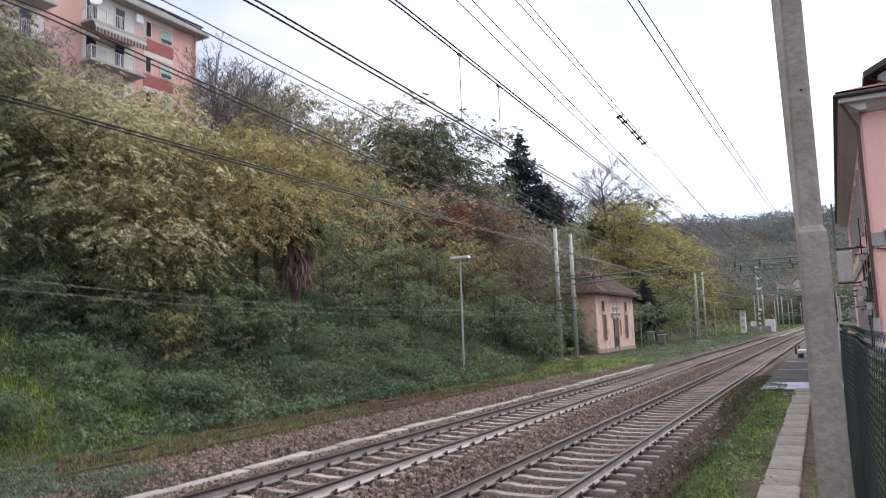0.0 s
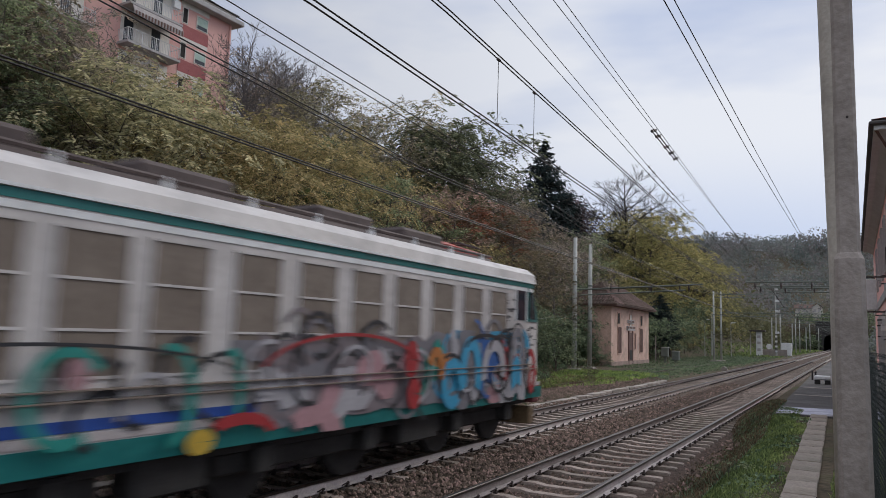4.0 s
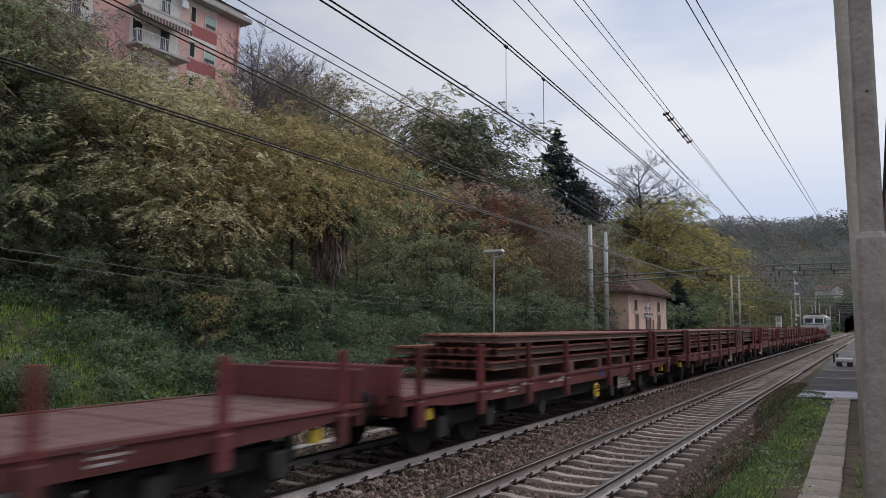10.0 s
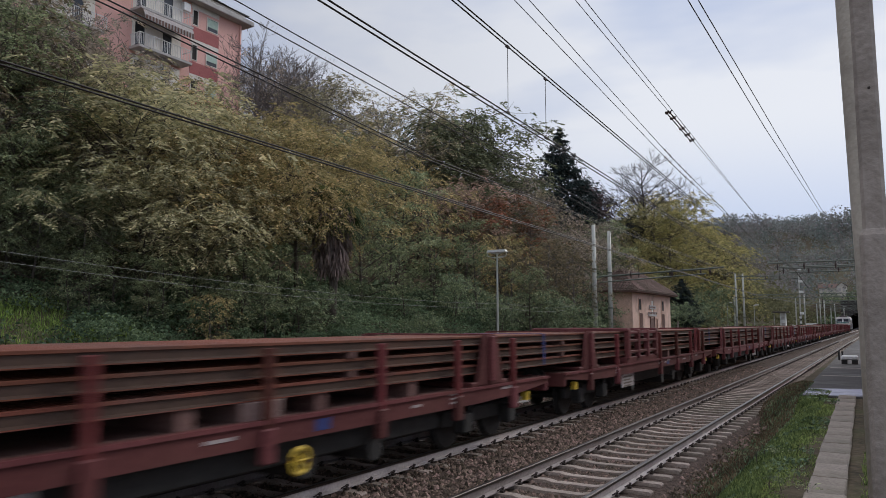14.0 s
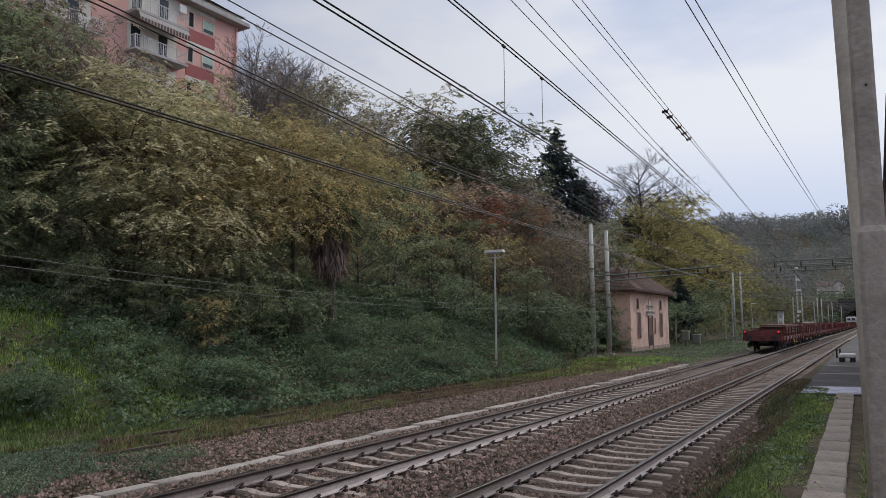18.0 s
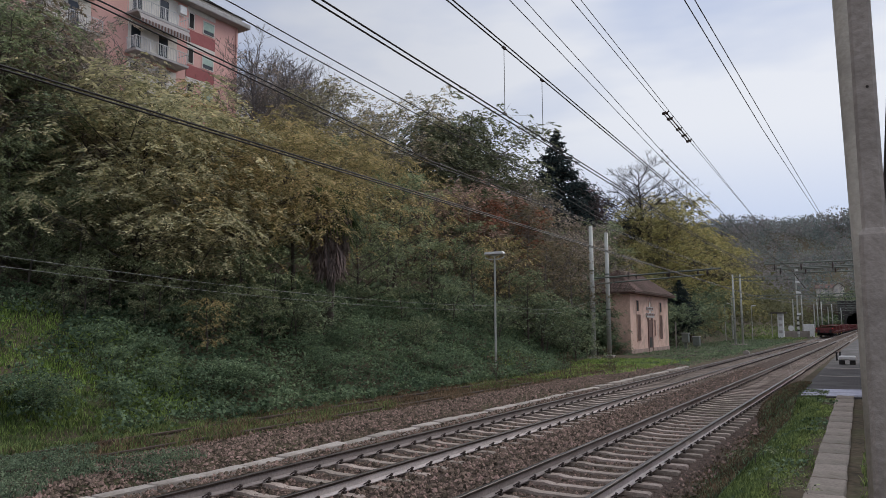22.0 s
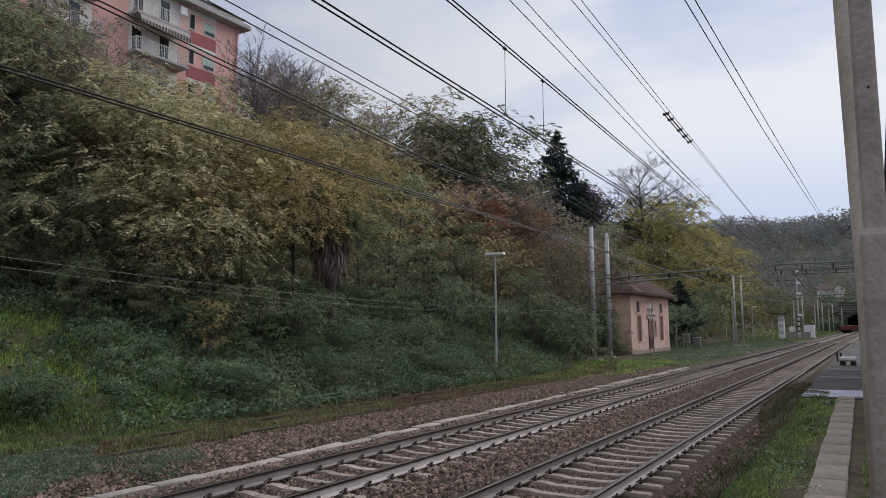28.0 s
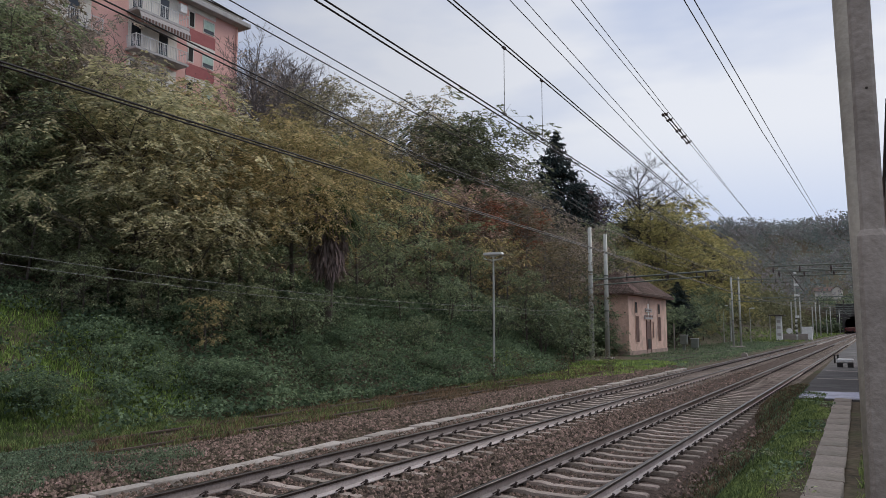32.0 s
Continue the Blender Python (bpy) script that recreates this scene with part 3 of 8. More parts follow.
def path():
    walkway = thing("concrete_path", "narrow path of worn concrete slabs edged with grass", "path", kind="structure")
    shapes = []
    for k in range(4):
        r = random.Random(20 + k)
        bm = boxed(-0.2, 0.2, -0.495, 0.495, -0.12, 0.0, bevel=0.012)
        for v in bm.verts:
            v.co += Vector((r.uniform(-0.015, 0.015), r.uniform(-0.01, 0.01), r.uniform(-0.005, 0.005)))
        me = finish(bm, "path_slab")
        me.materials.append(M_PATH)
        shapes.append(me)
    r = random.Random(11)
    for k in range(-8, 22):
        y = 0.9 + k
        ob = part("path_slab", shapes[k % 4], M_PATH, walkway)
        ob.location = (-0.46 - 0.0178 * y, y, 0.345 + r.uniform(-0.004, 0.003))
        ob.rotation_euler = (r.uniform(-0.004, 0.004), r.uniform(-0.006, 0.006), 0.0178)


path()


def platform():
    p = thing("station_platform", "low asphalt station platform with a worn edge", "platform", kind="structure")
    prof = [(-2.0, 21.9), (0.9, 22.3), (0.9, 175), (-2.42, 175), (-2.42, 60)]
    bm = prismed(prof, "z", 0.0, 0.33)
    part("platform_surface", bm, M_ASPH, p)
    bm = prismed([(-1.93, 22.2), (0.7, 22.5), (0.7, 25.0), (-1.95, 24.4)], "z", 0.31, 0.337)
    part("painted_patch", bm, M_PAINTB, p, "faded blue and white paint on the asphalt")
    for y in (30.5, 36.0):
        part("pale_joint", boxed(-2.0, 0.7, y, y + 0.35, 0.31, 0.333), M_CONC, p)


platform()


def bench():
    b = thing("platform_bench", "pale stone bench slab on dark legs on the platform", "bench", at=(-1.36, 39.8, 0.33))
    part("seat", boxed(-0.36, 0.36, -0.3, 0.3, 0.2, 0.4, bevel=0.05), M_WHITE, b)
    for x in (-0.22, 0.22):
        part("leg", boxed(x - 0.12, x + 0.12, -0.24, 0.24, 0, 0.205), M_BLACK, b)
    for x in (-1.98, -1.82):
        post = thing("short_post", "short dark iron post on the platform edge", "post", "platform posts", at=(x, 43.8, 0.33))
        part("shaft", tubed([(0, 0, 0), (0, 0, 0.4)], [0.045, 0.04], 8), M_BLACK, post)
        part("cap", tubed([(0, 0, 0.395), (0, 0, 0.46)], [0.07, 0.05], 8), M_BLACK, post)


bench()


def near_pole():
    p = thing("concrete_pole", "thick tapered concrete line pole with a stepped collar beside the fence", "pole", at=(0.018, 5.1, 0.2))

    def oct_ring(bm, z, w, d):
        c = 0.3
        out = [(-w, -d * (1 - c)), (-w * (1 - c), -d), (w * (1 - c), -d), (w, -d * (1 - c)), (w, d * (1 - c)), (w * (1 - c), d), (-w * (1 - c), d), (-w, d * (1 - c))]
        return [bm.verts.new((x, y, z)) for x, y in out]

    def shaft(levels):
        bm = bmesh.new()
        rings = [oct_ring(bm, *lv) for lv in levels]
        for a, b in zip(rings, rings[1:]):
            for k in range(8):
                bm.faces.new((a[k], a[(k + 1) % 8], b[(k + 1) % 8], b[k]))
        bm.faces.new(rings[0][::-1])
        bm.faces.new(rings[-1])
        return bm

    part("lower_shaft", shaft([(0, 0.1, 0.105), (2.54, 0.087, 0.092), (2.59, 0.084, 0.09), (2.63, 0.065, 0.07)]), M_POLE, p)
    part("upper_shaft", shaft([(2.627, 0.066, 0.07), (8.0, 0.056, 0.06)]), M_POLE, p)
    for z in (3.5, 4.3):
        part("bolt", tubed([(0.014, -0.106 if z < 2.5 else -0.073, z), (0.014, -0.06, z)], 0.009, 6), M_CLIP, p)
    p.rotation_euler = (0, 0, 0)


near_pole()


def platform_pole():
    p = thing("slender_mast", "tall pale slender concrete mast close behind the thick pole", "pole", at=(-0.044, 7.4, 0.2))
    part("shaft", tubed([(0, 0, 0), (0, 0, 2.6), (-0.035, 0, 4.8), (-0.09, 0, 9)], [0.112, 0.11, 0.106, 0.095], 12), M_MASTC, p, smooth=True)
    part("cap", tubed([(-0.09, 0, 9), (-0.091, 0, 9.05)], [0.095, 0.06], 12), M_MASTC, p)


platform_pole()


def mesh_fence():
    f = thing("mesh_fence", "dark green plastic-coated chain-link fence beside the path", "fence")
    ya, yb, xa, xb, z0, z1 = 0.35, 7.05, 0.305, 0.125, 0.28, 2.19
    at = lambda y: xa + (xb - xa) * (y - ya) / (yb - ya)
    for y in (0.4, 4.9, 7.0):
        part("post", tubed([(at(y) + 0.035, y, z0 - 0.2), (at(y) + 0.035, y, z1 - 0.03)], 0.022, 8), M_FENCE, f)
    step, rise, r = 0.085, 0.078, 0.0015
    n, rows = int((yb - ya) / step), int((z1 - z0) / 0.039)
    g = np.random.default_rng(4)
    v, q = [], []
    for k in range(n):
        slack = g.normal() * 0.004
        for s in (0, 1):
            base = len(v)
            for j in range(rows + 1):
                odd = (j + s) % 2
                yy = ya + (k + 0.5 * odd + 0.5 * s + g.normal() * 0.02) * step + slack
                off = (0.004 if odd else -0.004) + 0.012 * math.sin(yy * 2.2 + j * 0.07)
                zz = z0 + j * rise / 2
                for c, b in ((-r, -r), (r, -r), (0, r * 1.4)):
                    v.append((at(yy) + off + b, yy + c * 1.3, zz))
            for j in range(rows):
                for c in range(3):
                    q.append((base + 3 * j + c, base + 3 * j + (c + 1) % 3, base + 3 * j + 3 + (c + 1) % 3, base + 3 * j + 3 + c))
    tagged(part("wire_mesh", mesh_np("wire_mesh", v, q, M_FENCE), M_FENCE, f), kind="stuff")
    bm = bmesh.new()
    for k in range(n):
        y = ya + (k + 0.5) * step
        x = at(y) + 0.012 * math.sin(y * 2.2 + 3.5)
        tube(bm, [(x, y - step * 0.2, z1 - 0.02), (x + 0.004, y, z1 + 0.006 + g.normal() * 0.003), (x - 0.003, y + step * 0.12, z1 + 0.016)], 0.0017, 4, False)
        tube(bm, [(x + 0.003, y + step * 0.2, z1 - 0.02), (x - 0.002, y + step * 0.05, z1 + 0.004), (x + 0.003, y - step * 0.15, z1 + 0.013)], 0.0017, 4, False)
    tagged(part("top_knuckles", bm, M_FENCE, f), kind="stuff")
    for z in (z0 + 0.1, (z0 + z1) / 2):
        part("line_wire", tubed([(at(y) + 0.02, y, z) for y in (ya, yb)], 0.002, 5), M_FENCE, f)


mesh_fence()


def fence_backing():
    """Dark leaf mass added behind the fence, where the view through it is dark."""
    n = 9000
    g = np.random.default_rng(15)
    y = 1.6 + 15 * g.random(n)
    z = 0.2 + 1.65 * g.random(n) ** 0.8 * (0.75 + 0.25 * np.sin(y * 2.1) * np.cos(y * 0.9))
    c = np.stack([0.62 + 1.3 * g.random(n) ** 1.4, y, z], -1)
    tagged(new("hedge", leaf_mesh("hedge", c, g.normal(size=(n, 3)), 0.07 + 0.05 * g.random(n), 0.6, L_DARK)), "dark leaf mass filling the space behind the mesh fence", "hedge", kind="stuff")


# ---- overhead line ----
def wire(name, label, pts, r=0.009, twin=0.0, sag=0.0, group="", material=None):
    """A wire, or two side by side, through a few supports, with a sag between them."""
    w = thing(name, label, "wire", group)
    full = []
    for a, b in zip(pts, pts[1:]):
        a, b = Vector(a), Vector(b)
        for k in range(10):
            t = k / 10
            full.append(a.lerp(b, t) - Vector((0, 0, 4 * sag * t * (1 - t))))
    full.append(Vector(pts[-1]))
    for s in ((-1, 1) if twin else (0,)):
        part("strand", tubed([p + Vector((s * twin / 2, 0, s * twin * 0.12)) for p in full], r, 5), material or M_WIRE, w)
    return w


G_W = "overhead wires"
wire("contact_wire", "twin dark contact wire over the nearer line", [(-4.22, -20, 5.3), (-4.18, 4.75, 5.2), (-4.2, 22, 4.68), (-4.3, 57, 4.35), (-4.3, 128, 4.7), (-5.5, 330, 5.2)], 0.010, 0.06, 0, G_W)
wire("carrier_wire", "twin dark carrier wire above the nearer line", [(-4.18, -20, 6.5), (-4.18, 7.2, 6.15), (-4.18, 23, 5.44), (-4.3, 57, 5.6), (-4.3, 128, 6.0), (-5.5, 330, 6.2)], 0.010, 0.05, 0, G_W)
wire("contact_wire", "twin dark contact wire over the farther line", [(-7.73, -20, 5.0), (-7.73, 4, 4.98), (-7.73, 12.4, 4.88), (-7.9, 57, 4.4), (-7.9, 128, 4.7), (-7.9, 330, 5.2)], 0.014, 0.07, 0, G_W)
wire("carrier_wire", "twin dark carrier wire above the farther line", [(-7.73, -20, 6.6), (-7.73, 5, 6.1), (-7.73, 12.3, 5.62), (-7.9, 57, 5.4), (-7.9, 128, 5.9), (-7.9, 330, 6.2)], 0.011, 0.09, 0, G_W)
wire("feeder_wire", "thin dark feeder wire high over the bank side", [(-11, -10, 9.2), (-11, 9.3, 8.7), (-11, 23, 8.0), (-13.5, 57, 7.2), (-14.6, 94, 7.6)], 0.014, 0, 0, G_W)
wire("feeder_wire", "thin dark feeder wire high over the bank side", [(-11, -10, 9.35), (-11, 10.1, 8.88), (-11, 23, 8.2), (-13.5, 57, 7.5), (-14.6, 94, 7.9)], 0.014, 0, 0, G_W)
wire("anchor_wire", "dark anchoring wire with a row of insulators", [(-4.18, -8, 8.0), (-4.18, 8.85, 6.82), (-4.18, 17.6, 6.17), (-4.2, 30, 5.65), (-4.3, 57, 5.3)], 0.0065, 0, 0, G_W)
wire("anchor_wire", "dark anchoring wire with a row of insulators", [(-4.18, -8, 8.5), (-4.18, 9.4, 7.02), (-4.18, 17.63, 6.34), (-4.2, 30, 5.68), (-4.3, 57, 5.35)], 0.0065, 0, 0, G_W)
wire("anchor_wire", "dark anchoring wire with a row of insulators", [(-2.6, -8, 6.5), (-2.6, 7.0, 5.71), (-2.6, 17.1, 5.17), (-2.7, 26, 4.83), (-3.5, 57, 4.6)], 0.0045, 0, 0, G_W)
wire("anchor_wire", "dark anchoring wire with a row of insulators", [(-2.6, -8, 6.7), (-2.6, 7.3, 5.83), (-2.6, 17.1, 5.2), (-2.7, 26, 4.86), (-3.5, 57, 4.65)], 0.0045, 0, 0, G_W)
wire("feeder_wire", "dark feeder wire above the platform side", [(-1.5, -10, 5.4), (-1.5, 7.4, 5.56), (-1.5, 13.2, 5.58), (-1.5, 39.5, 6.2), (-1.3, 57, 6.5)], 0.006, 0, 0, G_W)
wire("feeder_wire", "dark feeder wire above the platform side", [(-1.5, -10, 5.6), (-1.5, 7.9, 5.77), (-1.5, 14.9, 5.87), (-1.5, 39.5, 6.3), (-1.3, 57, 6.6)], 0.006, 0, 0, G_W)
wire("trackside_cable", "sagging thin telephone cable along the bank", [(-15.2, 0, 4.35), (-15.2, 31.5, 3.2), (-17.5, 51, 4.2)], 0.006, 0, 0.45, G_W, M_CABLE)
wire("trackside_cable", "sagging thin telephone cable along the bank", [(-15.3, 0, 4.15), (-15.3, 31.5, 3.0), (-17.5, 51, 4.0)], 0.006, 0, 0.45, G_W, M_CABLE)
for x, y, z0, z1 in ((-4.18, 8.66, 5.12, 6.05), (-4.18, 9.97, 5.06, 5.98), (-4.22, 32, 4.6, 5.45), (-4.25, 40, 4.5, 5.5), (-7.8, 24, 4.75, 5.5), (-7.85, 38, 4.6, 5.45)):
    d = thing("dropper", "thin dropper hanging between carrier and contact wire", "dropper", "droppers")
    part("rod", tubed([(x, y, z0), (x, y, z1)], 0.0045, 5), M_WIRE, d)
    for z in (z0, z1):
        part("clamp", tubed([(x, y - 0.035, z), (x, y + 0.035, z)], 0.022, 6), M_CLIP, d)


def insulator_string(a, b):
    s = thing("insulator", "short string of dark ribbed insulators in the wire", "insulator", "insulators", at=a)
    a, b = Vector(a), Vector(b)
    d = b - a
    for k, u in enumerate((0.0, 0.18, 0.55, 0.78, 1.0)):
        c = d * u
        dn = d.normalized() * 0.03
        part("disc", tubed([c - dn * 1.6, c - dn * 0.4, c + dn * 0.4, c + dn * 1.6], [0.01, 0.024, 0.024, 0.01], 8), M_INSUL, s)
        part("hook", tubed([c + Vector((0, 0, 0.0)), c + Vector((0.035, 0, 0.03))], 0.009, 5), M_CLIP, s)
    part("rod", tubed([Vector(), d], 0.009, 6), M_INSUL, s)


insulator_string((-4.18, 17.2, 6.38), (-4.18, 19.9, 6.2))
insulator_string((-4.18, 17.2, 6.2), (-4.18, 19.9, 6.06))
insulator_string((-2.6, 11.1, 5.5), (-2.6, 12.7, 5.42))
insulator_string((-2.6, 10.9, 5.44), (-2.6, 12.5, 5.36))


def mast(x, y, h, r, material, label, z0=-0.35):
    m = thing("overhead_line_mast", label, "mast", "overhead line masts", at=(x, y, z0))
    part("shaft", tubed([(0, 0, 0), (0, 0, h * 0.55), (0, 0, h)], [r, r * 0.9, r * 0.72], 12), material, m, smooth=True)
    part("footing", boxed(-0.42, 0.42, -0.42, 0.42, -0.2, 0.24, bevel=0.03), M_CONC, m)
    for z in (h * 0.38, h * 0.66):
        part("band", tubed([(0, 0, z), (0, 0, z + 0.1)], r * 1.1, 12), M_MASTG, m)
    return m


def arm(x0, x1, y, z, label, drop=None, rise=0.0):
    a = thing("cantilever_arm", label, "arm", "cantilever arms")
    part("top_tube", tubed([(x0, y, z + rise), (x1, y, z)], 0.055, 8), M_MASTG, a)
    part("lower_tube", tubed([(x0, y + 1.1, z - 0.35 + rise), (x1 * 0.85 + x0 * 0.15, y + 1.1, z - 0.32)], 0.05, 8), M_MASTG, a)
    for u in (0.3, 0.62, 0.9):
        xx = x0 + (x1 - x0) * u
        part("insulator", tubed([(xx, y, z), (xx, y, z - 0.25), (xx, y, z - 0.5)], [0.03, 0.07, 0.03], 8), M_INSUL, a)
    if drop:
        for xx in drop:
            part("steady_arm", tubed([(xx, y, z - 0.45), (xx + 0.7, y, z - 1.6)], 0.025, 6), M_CLIP, a)


mast(-18.0, 51.6, 9.95, 0.19, M_MAST, "tall grey steel mast at the foot of the bank")
mast(-18.2, 55.8, 9.95, 0.19, M_MAST, "tall grey steel mast at the foot of the bank")
arm(-18.0, -8.9, 51.6, 6.05, "long steel tube arm reaching from the mast over the lines", rise=-0.35)
arm(-18.2, -10.5, 55.8, 6.3, "long steel tube arm reaching from the mast over the lines", rise=-0.3)
mast(-0.6, 54.8, 9.5, 0.19, M_MAST, "grey steel mast standing on the platform", 0.3)
arm(-0.6, -6.5, 54.6, 6.42, "steel tube arm reaching from the platform mast", (-4.9,))
arm(-0.6, -6.6, 59.0, 6.42, "steel tube arm reaching from the platform mast", (-5.1,))
mast(-15.0, 94.3, 8.7, 0.13, M_MAST, "pale grey steel mast beside the siding")
mast(-14.2, 94.6, 8.7, 0.13, M_MAST, "pale grey steel mast beside the siding")
mast(-0.9, 96, 9.0, 0.17, M_MASTG, "green-grey steel mast on the platform", 0.3)
arm(-15.0, -9.5, 94.4, 7.9, "steel tube arm on a distant mast", rise=0.1)


def gantry(y, x0, x1, z, lattice):
    g = thing("line_gantry", "distant lattice gantry spanning the lines", "gantry", "line gantries")
    for x in (x0, x1):
        part("leg", tubed([(x, y, -0.4), (x, y, z + 1.2)], 0.14, 8), M_MAST, g)
    part("top_chord", tubed([(x0, y, z + 0.55), (x1, y, z + 0.55)], 0.07, 6), M_MASTG, g)
    part("bottom_chord", tubed([(x0, y, z), (x1, y, z)], 0.07, 6), M_MASTG, g)
    n = lattice
    for k in range(n):
        a, b = x0 + (x1 - x0) * k / n, x0 + (x1 - x0) * (k + 1) / n
        part("brace", tubed([(a, y, z if k % 2 else z + 0.55), (b, y, z + 0.55 if k % 2 else z)], 0.04, 5), M_MASTG, g)
    for x in (LEFT, RIGHT):
        part("hanger", tubed([(x, y, z), (x, y, z - 1.6)], 0.05, 6), M_CLIP, g)


gantry(128.5, -20.8, -1.0, 6.4, 14)
gantry(178, -16, 0.5, 6.6, 12)
gantry(225, -15, 1.0, 6.6, 12)
gantry(272, -14, 1.5, 6.6, 12)
for x, y in ((-13.2, 165), (-12.6, 200), (-12.4, 212), (-11.8, 250), (-11.3, 300)):
    mast(x, y, 8.6, 0.15, M_MAST, "distant grey mast beside the line")


def street_light(x, y, z, h, span, head, label):
    s = thing("lamp_post", label, "lamp post", "lamp posts", at=(x, y, z))
    part("pole", tubed([(0, 0, 0), (0, 0, h * 0.6), (0, 0, h)], [0.06, 0.055, 0.045], 8), M_MAST, s)
    if head == "double":
        part("bracket", tubed([(-span * 0.7, 0, h + 0.05), (0, 0, h - 0.05), (span * 0.7, 0, h + 0.05)], 0.03, 6), M_MAST, s)
        part("lamp_head", prismed([(-span, h + 0.06), (span, h + 0.06), (span * 0.85, h + 0.17), (-span * 0.85, h + 0.17)], "y", -0.12, 0.12), M_WHITE, s)
        part("lamp_glass", boxed(-span * 0.9, span * 0.9, -0.1, 0.1, h + 0.03, h + 0.062), M_PANEL, s)
        ring = [(span * 0.97 * math.cos(2 * math.pi * k / 16), 0.13 * math.sin(2 * math.pi * k / 16), h - 0.1 - 0.12 * abs(math.sin(2 * math.pi * k / 16))) for k in range(17)]
        part("guard_ring", tubed(ring, 0.018, 5), M_MAST, s)
        for x in (-span * 0.97, span * 0.97):
            part("ring_stay", tubed([(x, 0, h - 0.1), (x, 0, h + 0.08)], 0.015, 5), M_MAST, s)
    else:
        part("lamp_head", prismed([(0.0, h - 0.02), (0.72, h + 0.06), (0.72, h + 0.14), (0.35, h + 0.2), (0.0, h + 0.12)], "y", -0.14, 0.14), M_WHITE, s)
    return s


street_light(-16.4, 32.5, 0.2, 5.6, 0.55, "double", "thin grey lamp post with a flat double head on the bank")
street_light(-20.2, 118.5, -0.3, 5.7, 0.4, "single", "thin pale lamp post with one curved head")
street_light(-17.2, 124.5, -0.3, 5.4, 0.4, "single", "thin pale lamp post with a small white head")


def signal_and_huts():
    s = thing("signal_mast", "tall pale signal mast with white lamp boxes", "signal mast", at=(-12.4, 146, -0.35))
    part("pole", tubed([(0, 0, 0), (0, 0, 12.7)], [0.16, 0.12], 8), M_MAST, s)
    for z, w in ((12.2, 0.4), (10.0, 0.75), (8.1, 0.75), (4.2, 0.55)):
        part("lamp_box", boxed(-0.1, w, -0.35, -0.1, z, z + 0.42, bevel=0.04), M_WHITE, s)
    for k in range(8):
        part("stripe", boxed(-0.2, 0.2, -0.2, -0.17, 0.9 + k * 0.45, 1.12 + k * 0.45), M_BLACK if k % 2 else M_WHITE, s)
    for x, dz in ((-2.2, 0.2), (2.4, 1.0)):
        part("side_arm", tubed([(0, 0, 10.6 + dz), (x, 0, 10.4 + dz * 1.4)], 0.05, 6), M_CLIP, s)
    b = thing("signal_booth", "narrow white lineside booth with a flat dark roof", "booth", at=(-15.1, 143, -0.35))
    part("wall", boxed(-0.35, 0.6, -0.5, 0.5, 0, 4.5, bevel=0.03), M_WHITE, b)
    part("roof", boxed(-1.5, 1.2, -1.1, 1.1, 4.5, 4.75, bevel=0.04), M_ROOFD, b)
    for z in (1.0, 2.2, 3.3):
        part("window", boxed(-0.15, 0.4, -0.525, -0.49, z, z + 0.5), M_GREYP, b)
    part("side_post", tubed([(-1.35, 0, 0), (-1.35, 0, 4.5)], 0.08, 6), M_MAST, b)
    w = thing("relay_cabinet", "large white relay cabinet beside the line", "cabinet", at=(-11.6, 158, -0.35))
    part("body", boxed(-0.9, 0.9, -0.8, 0.8, 0.1, 2.6, bevel=0.03), M_WHITE, w)
    part("plinth", boxed(-1.0, 1.0, -0.9, 0.9, -0.2, 0.11), M_CONC, w)
    part("door", boxed(-0.8, -0.02, -0.82, -0.79, 0.25, 2.4), M_WHITE, w)
    part("door", boxed(0.02, 0.8, -0.82, -0.79, 0.25, 2.4), M_WHITE, w)
    low = thing("loading_table", "low dark steel loading table beside the siding", "table", at=(-13.2, 150, -0.35))
    part("top", boxed(-1.6, 1.6, -1, 1, 0.95, 1.2), M_BLACK, low)
    for x in (-1.1, 1.1):
        part("leg", boxed(x - 0.2, x + 0.2, -0.7, 0.7, 0, 0.96), M_BLACK, low)
    disc_sign = thing("round_sign", "round white sign disc beside the siding", "sign", at=(-13.9, 149, -0.35))
    part("post", tubed([(0, 0, 0), (0, 0, 1.4)], 0.06, 6), M_BLACK, disc_sign)
    part("disc", disc(bmesh.new(), (0, -0.1, 1.85), 0.5, "y", 0.06, 20), M_WHITE, disc_sign)
    wall = thing("low_concrete_wall", "low pale concrete wall beside the siding", "wall", at=(-14.3, 147, -0.35))
    part("wall", boxed(-1.6, 3.6, -0.3, 0.3, 0, 1.35, bevel=0.03), M_CONC, wall)
    for x, y, h in ((-17.5, 79, 1.7), (-16.9, 81.5, 1.3)):
        c = thing("lineside_cabinet", "small grey-green lineside cabinet on a post", "cabinet", "lineside cabinets", at=(x, y, -0.35))
        part("body", boxed(-0.35, 0.35, -0.3, 0.3, h - 0.95, h, bevel=0.03), M_MASTG, c)
        part("foot", boxed(-0.12, 0.12, -0.12, 0.12, -0.15, h - 0.94), M_MASTG, c)
        part("lid", boxed(-0.4, 0.4, -0.35, 0.35, h - 0.002, h + 0.06), M_MAST, c)
    p = thing("marker_post", "thin pale marker post in the grass", "post", at=(-18.6, 79.5, -0.35))
    part("post", tubed([(0, 0, 0), (0, 0, 2.9)], 0.07, 6), M_CONC, p)
    k = thing("concrete_marker", "small weathered concrete marker stone beside the line", "marker", at=(-10.35, 70.5, -0.45))
    part("stone", prismed([(-0.3, 0), (0.3, 0), (0.24, 0.26), (0.0, 0.4), (-0.24, 0.26)], "y", -0.2, 0.2), M_CONC, k)
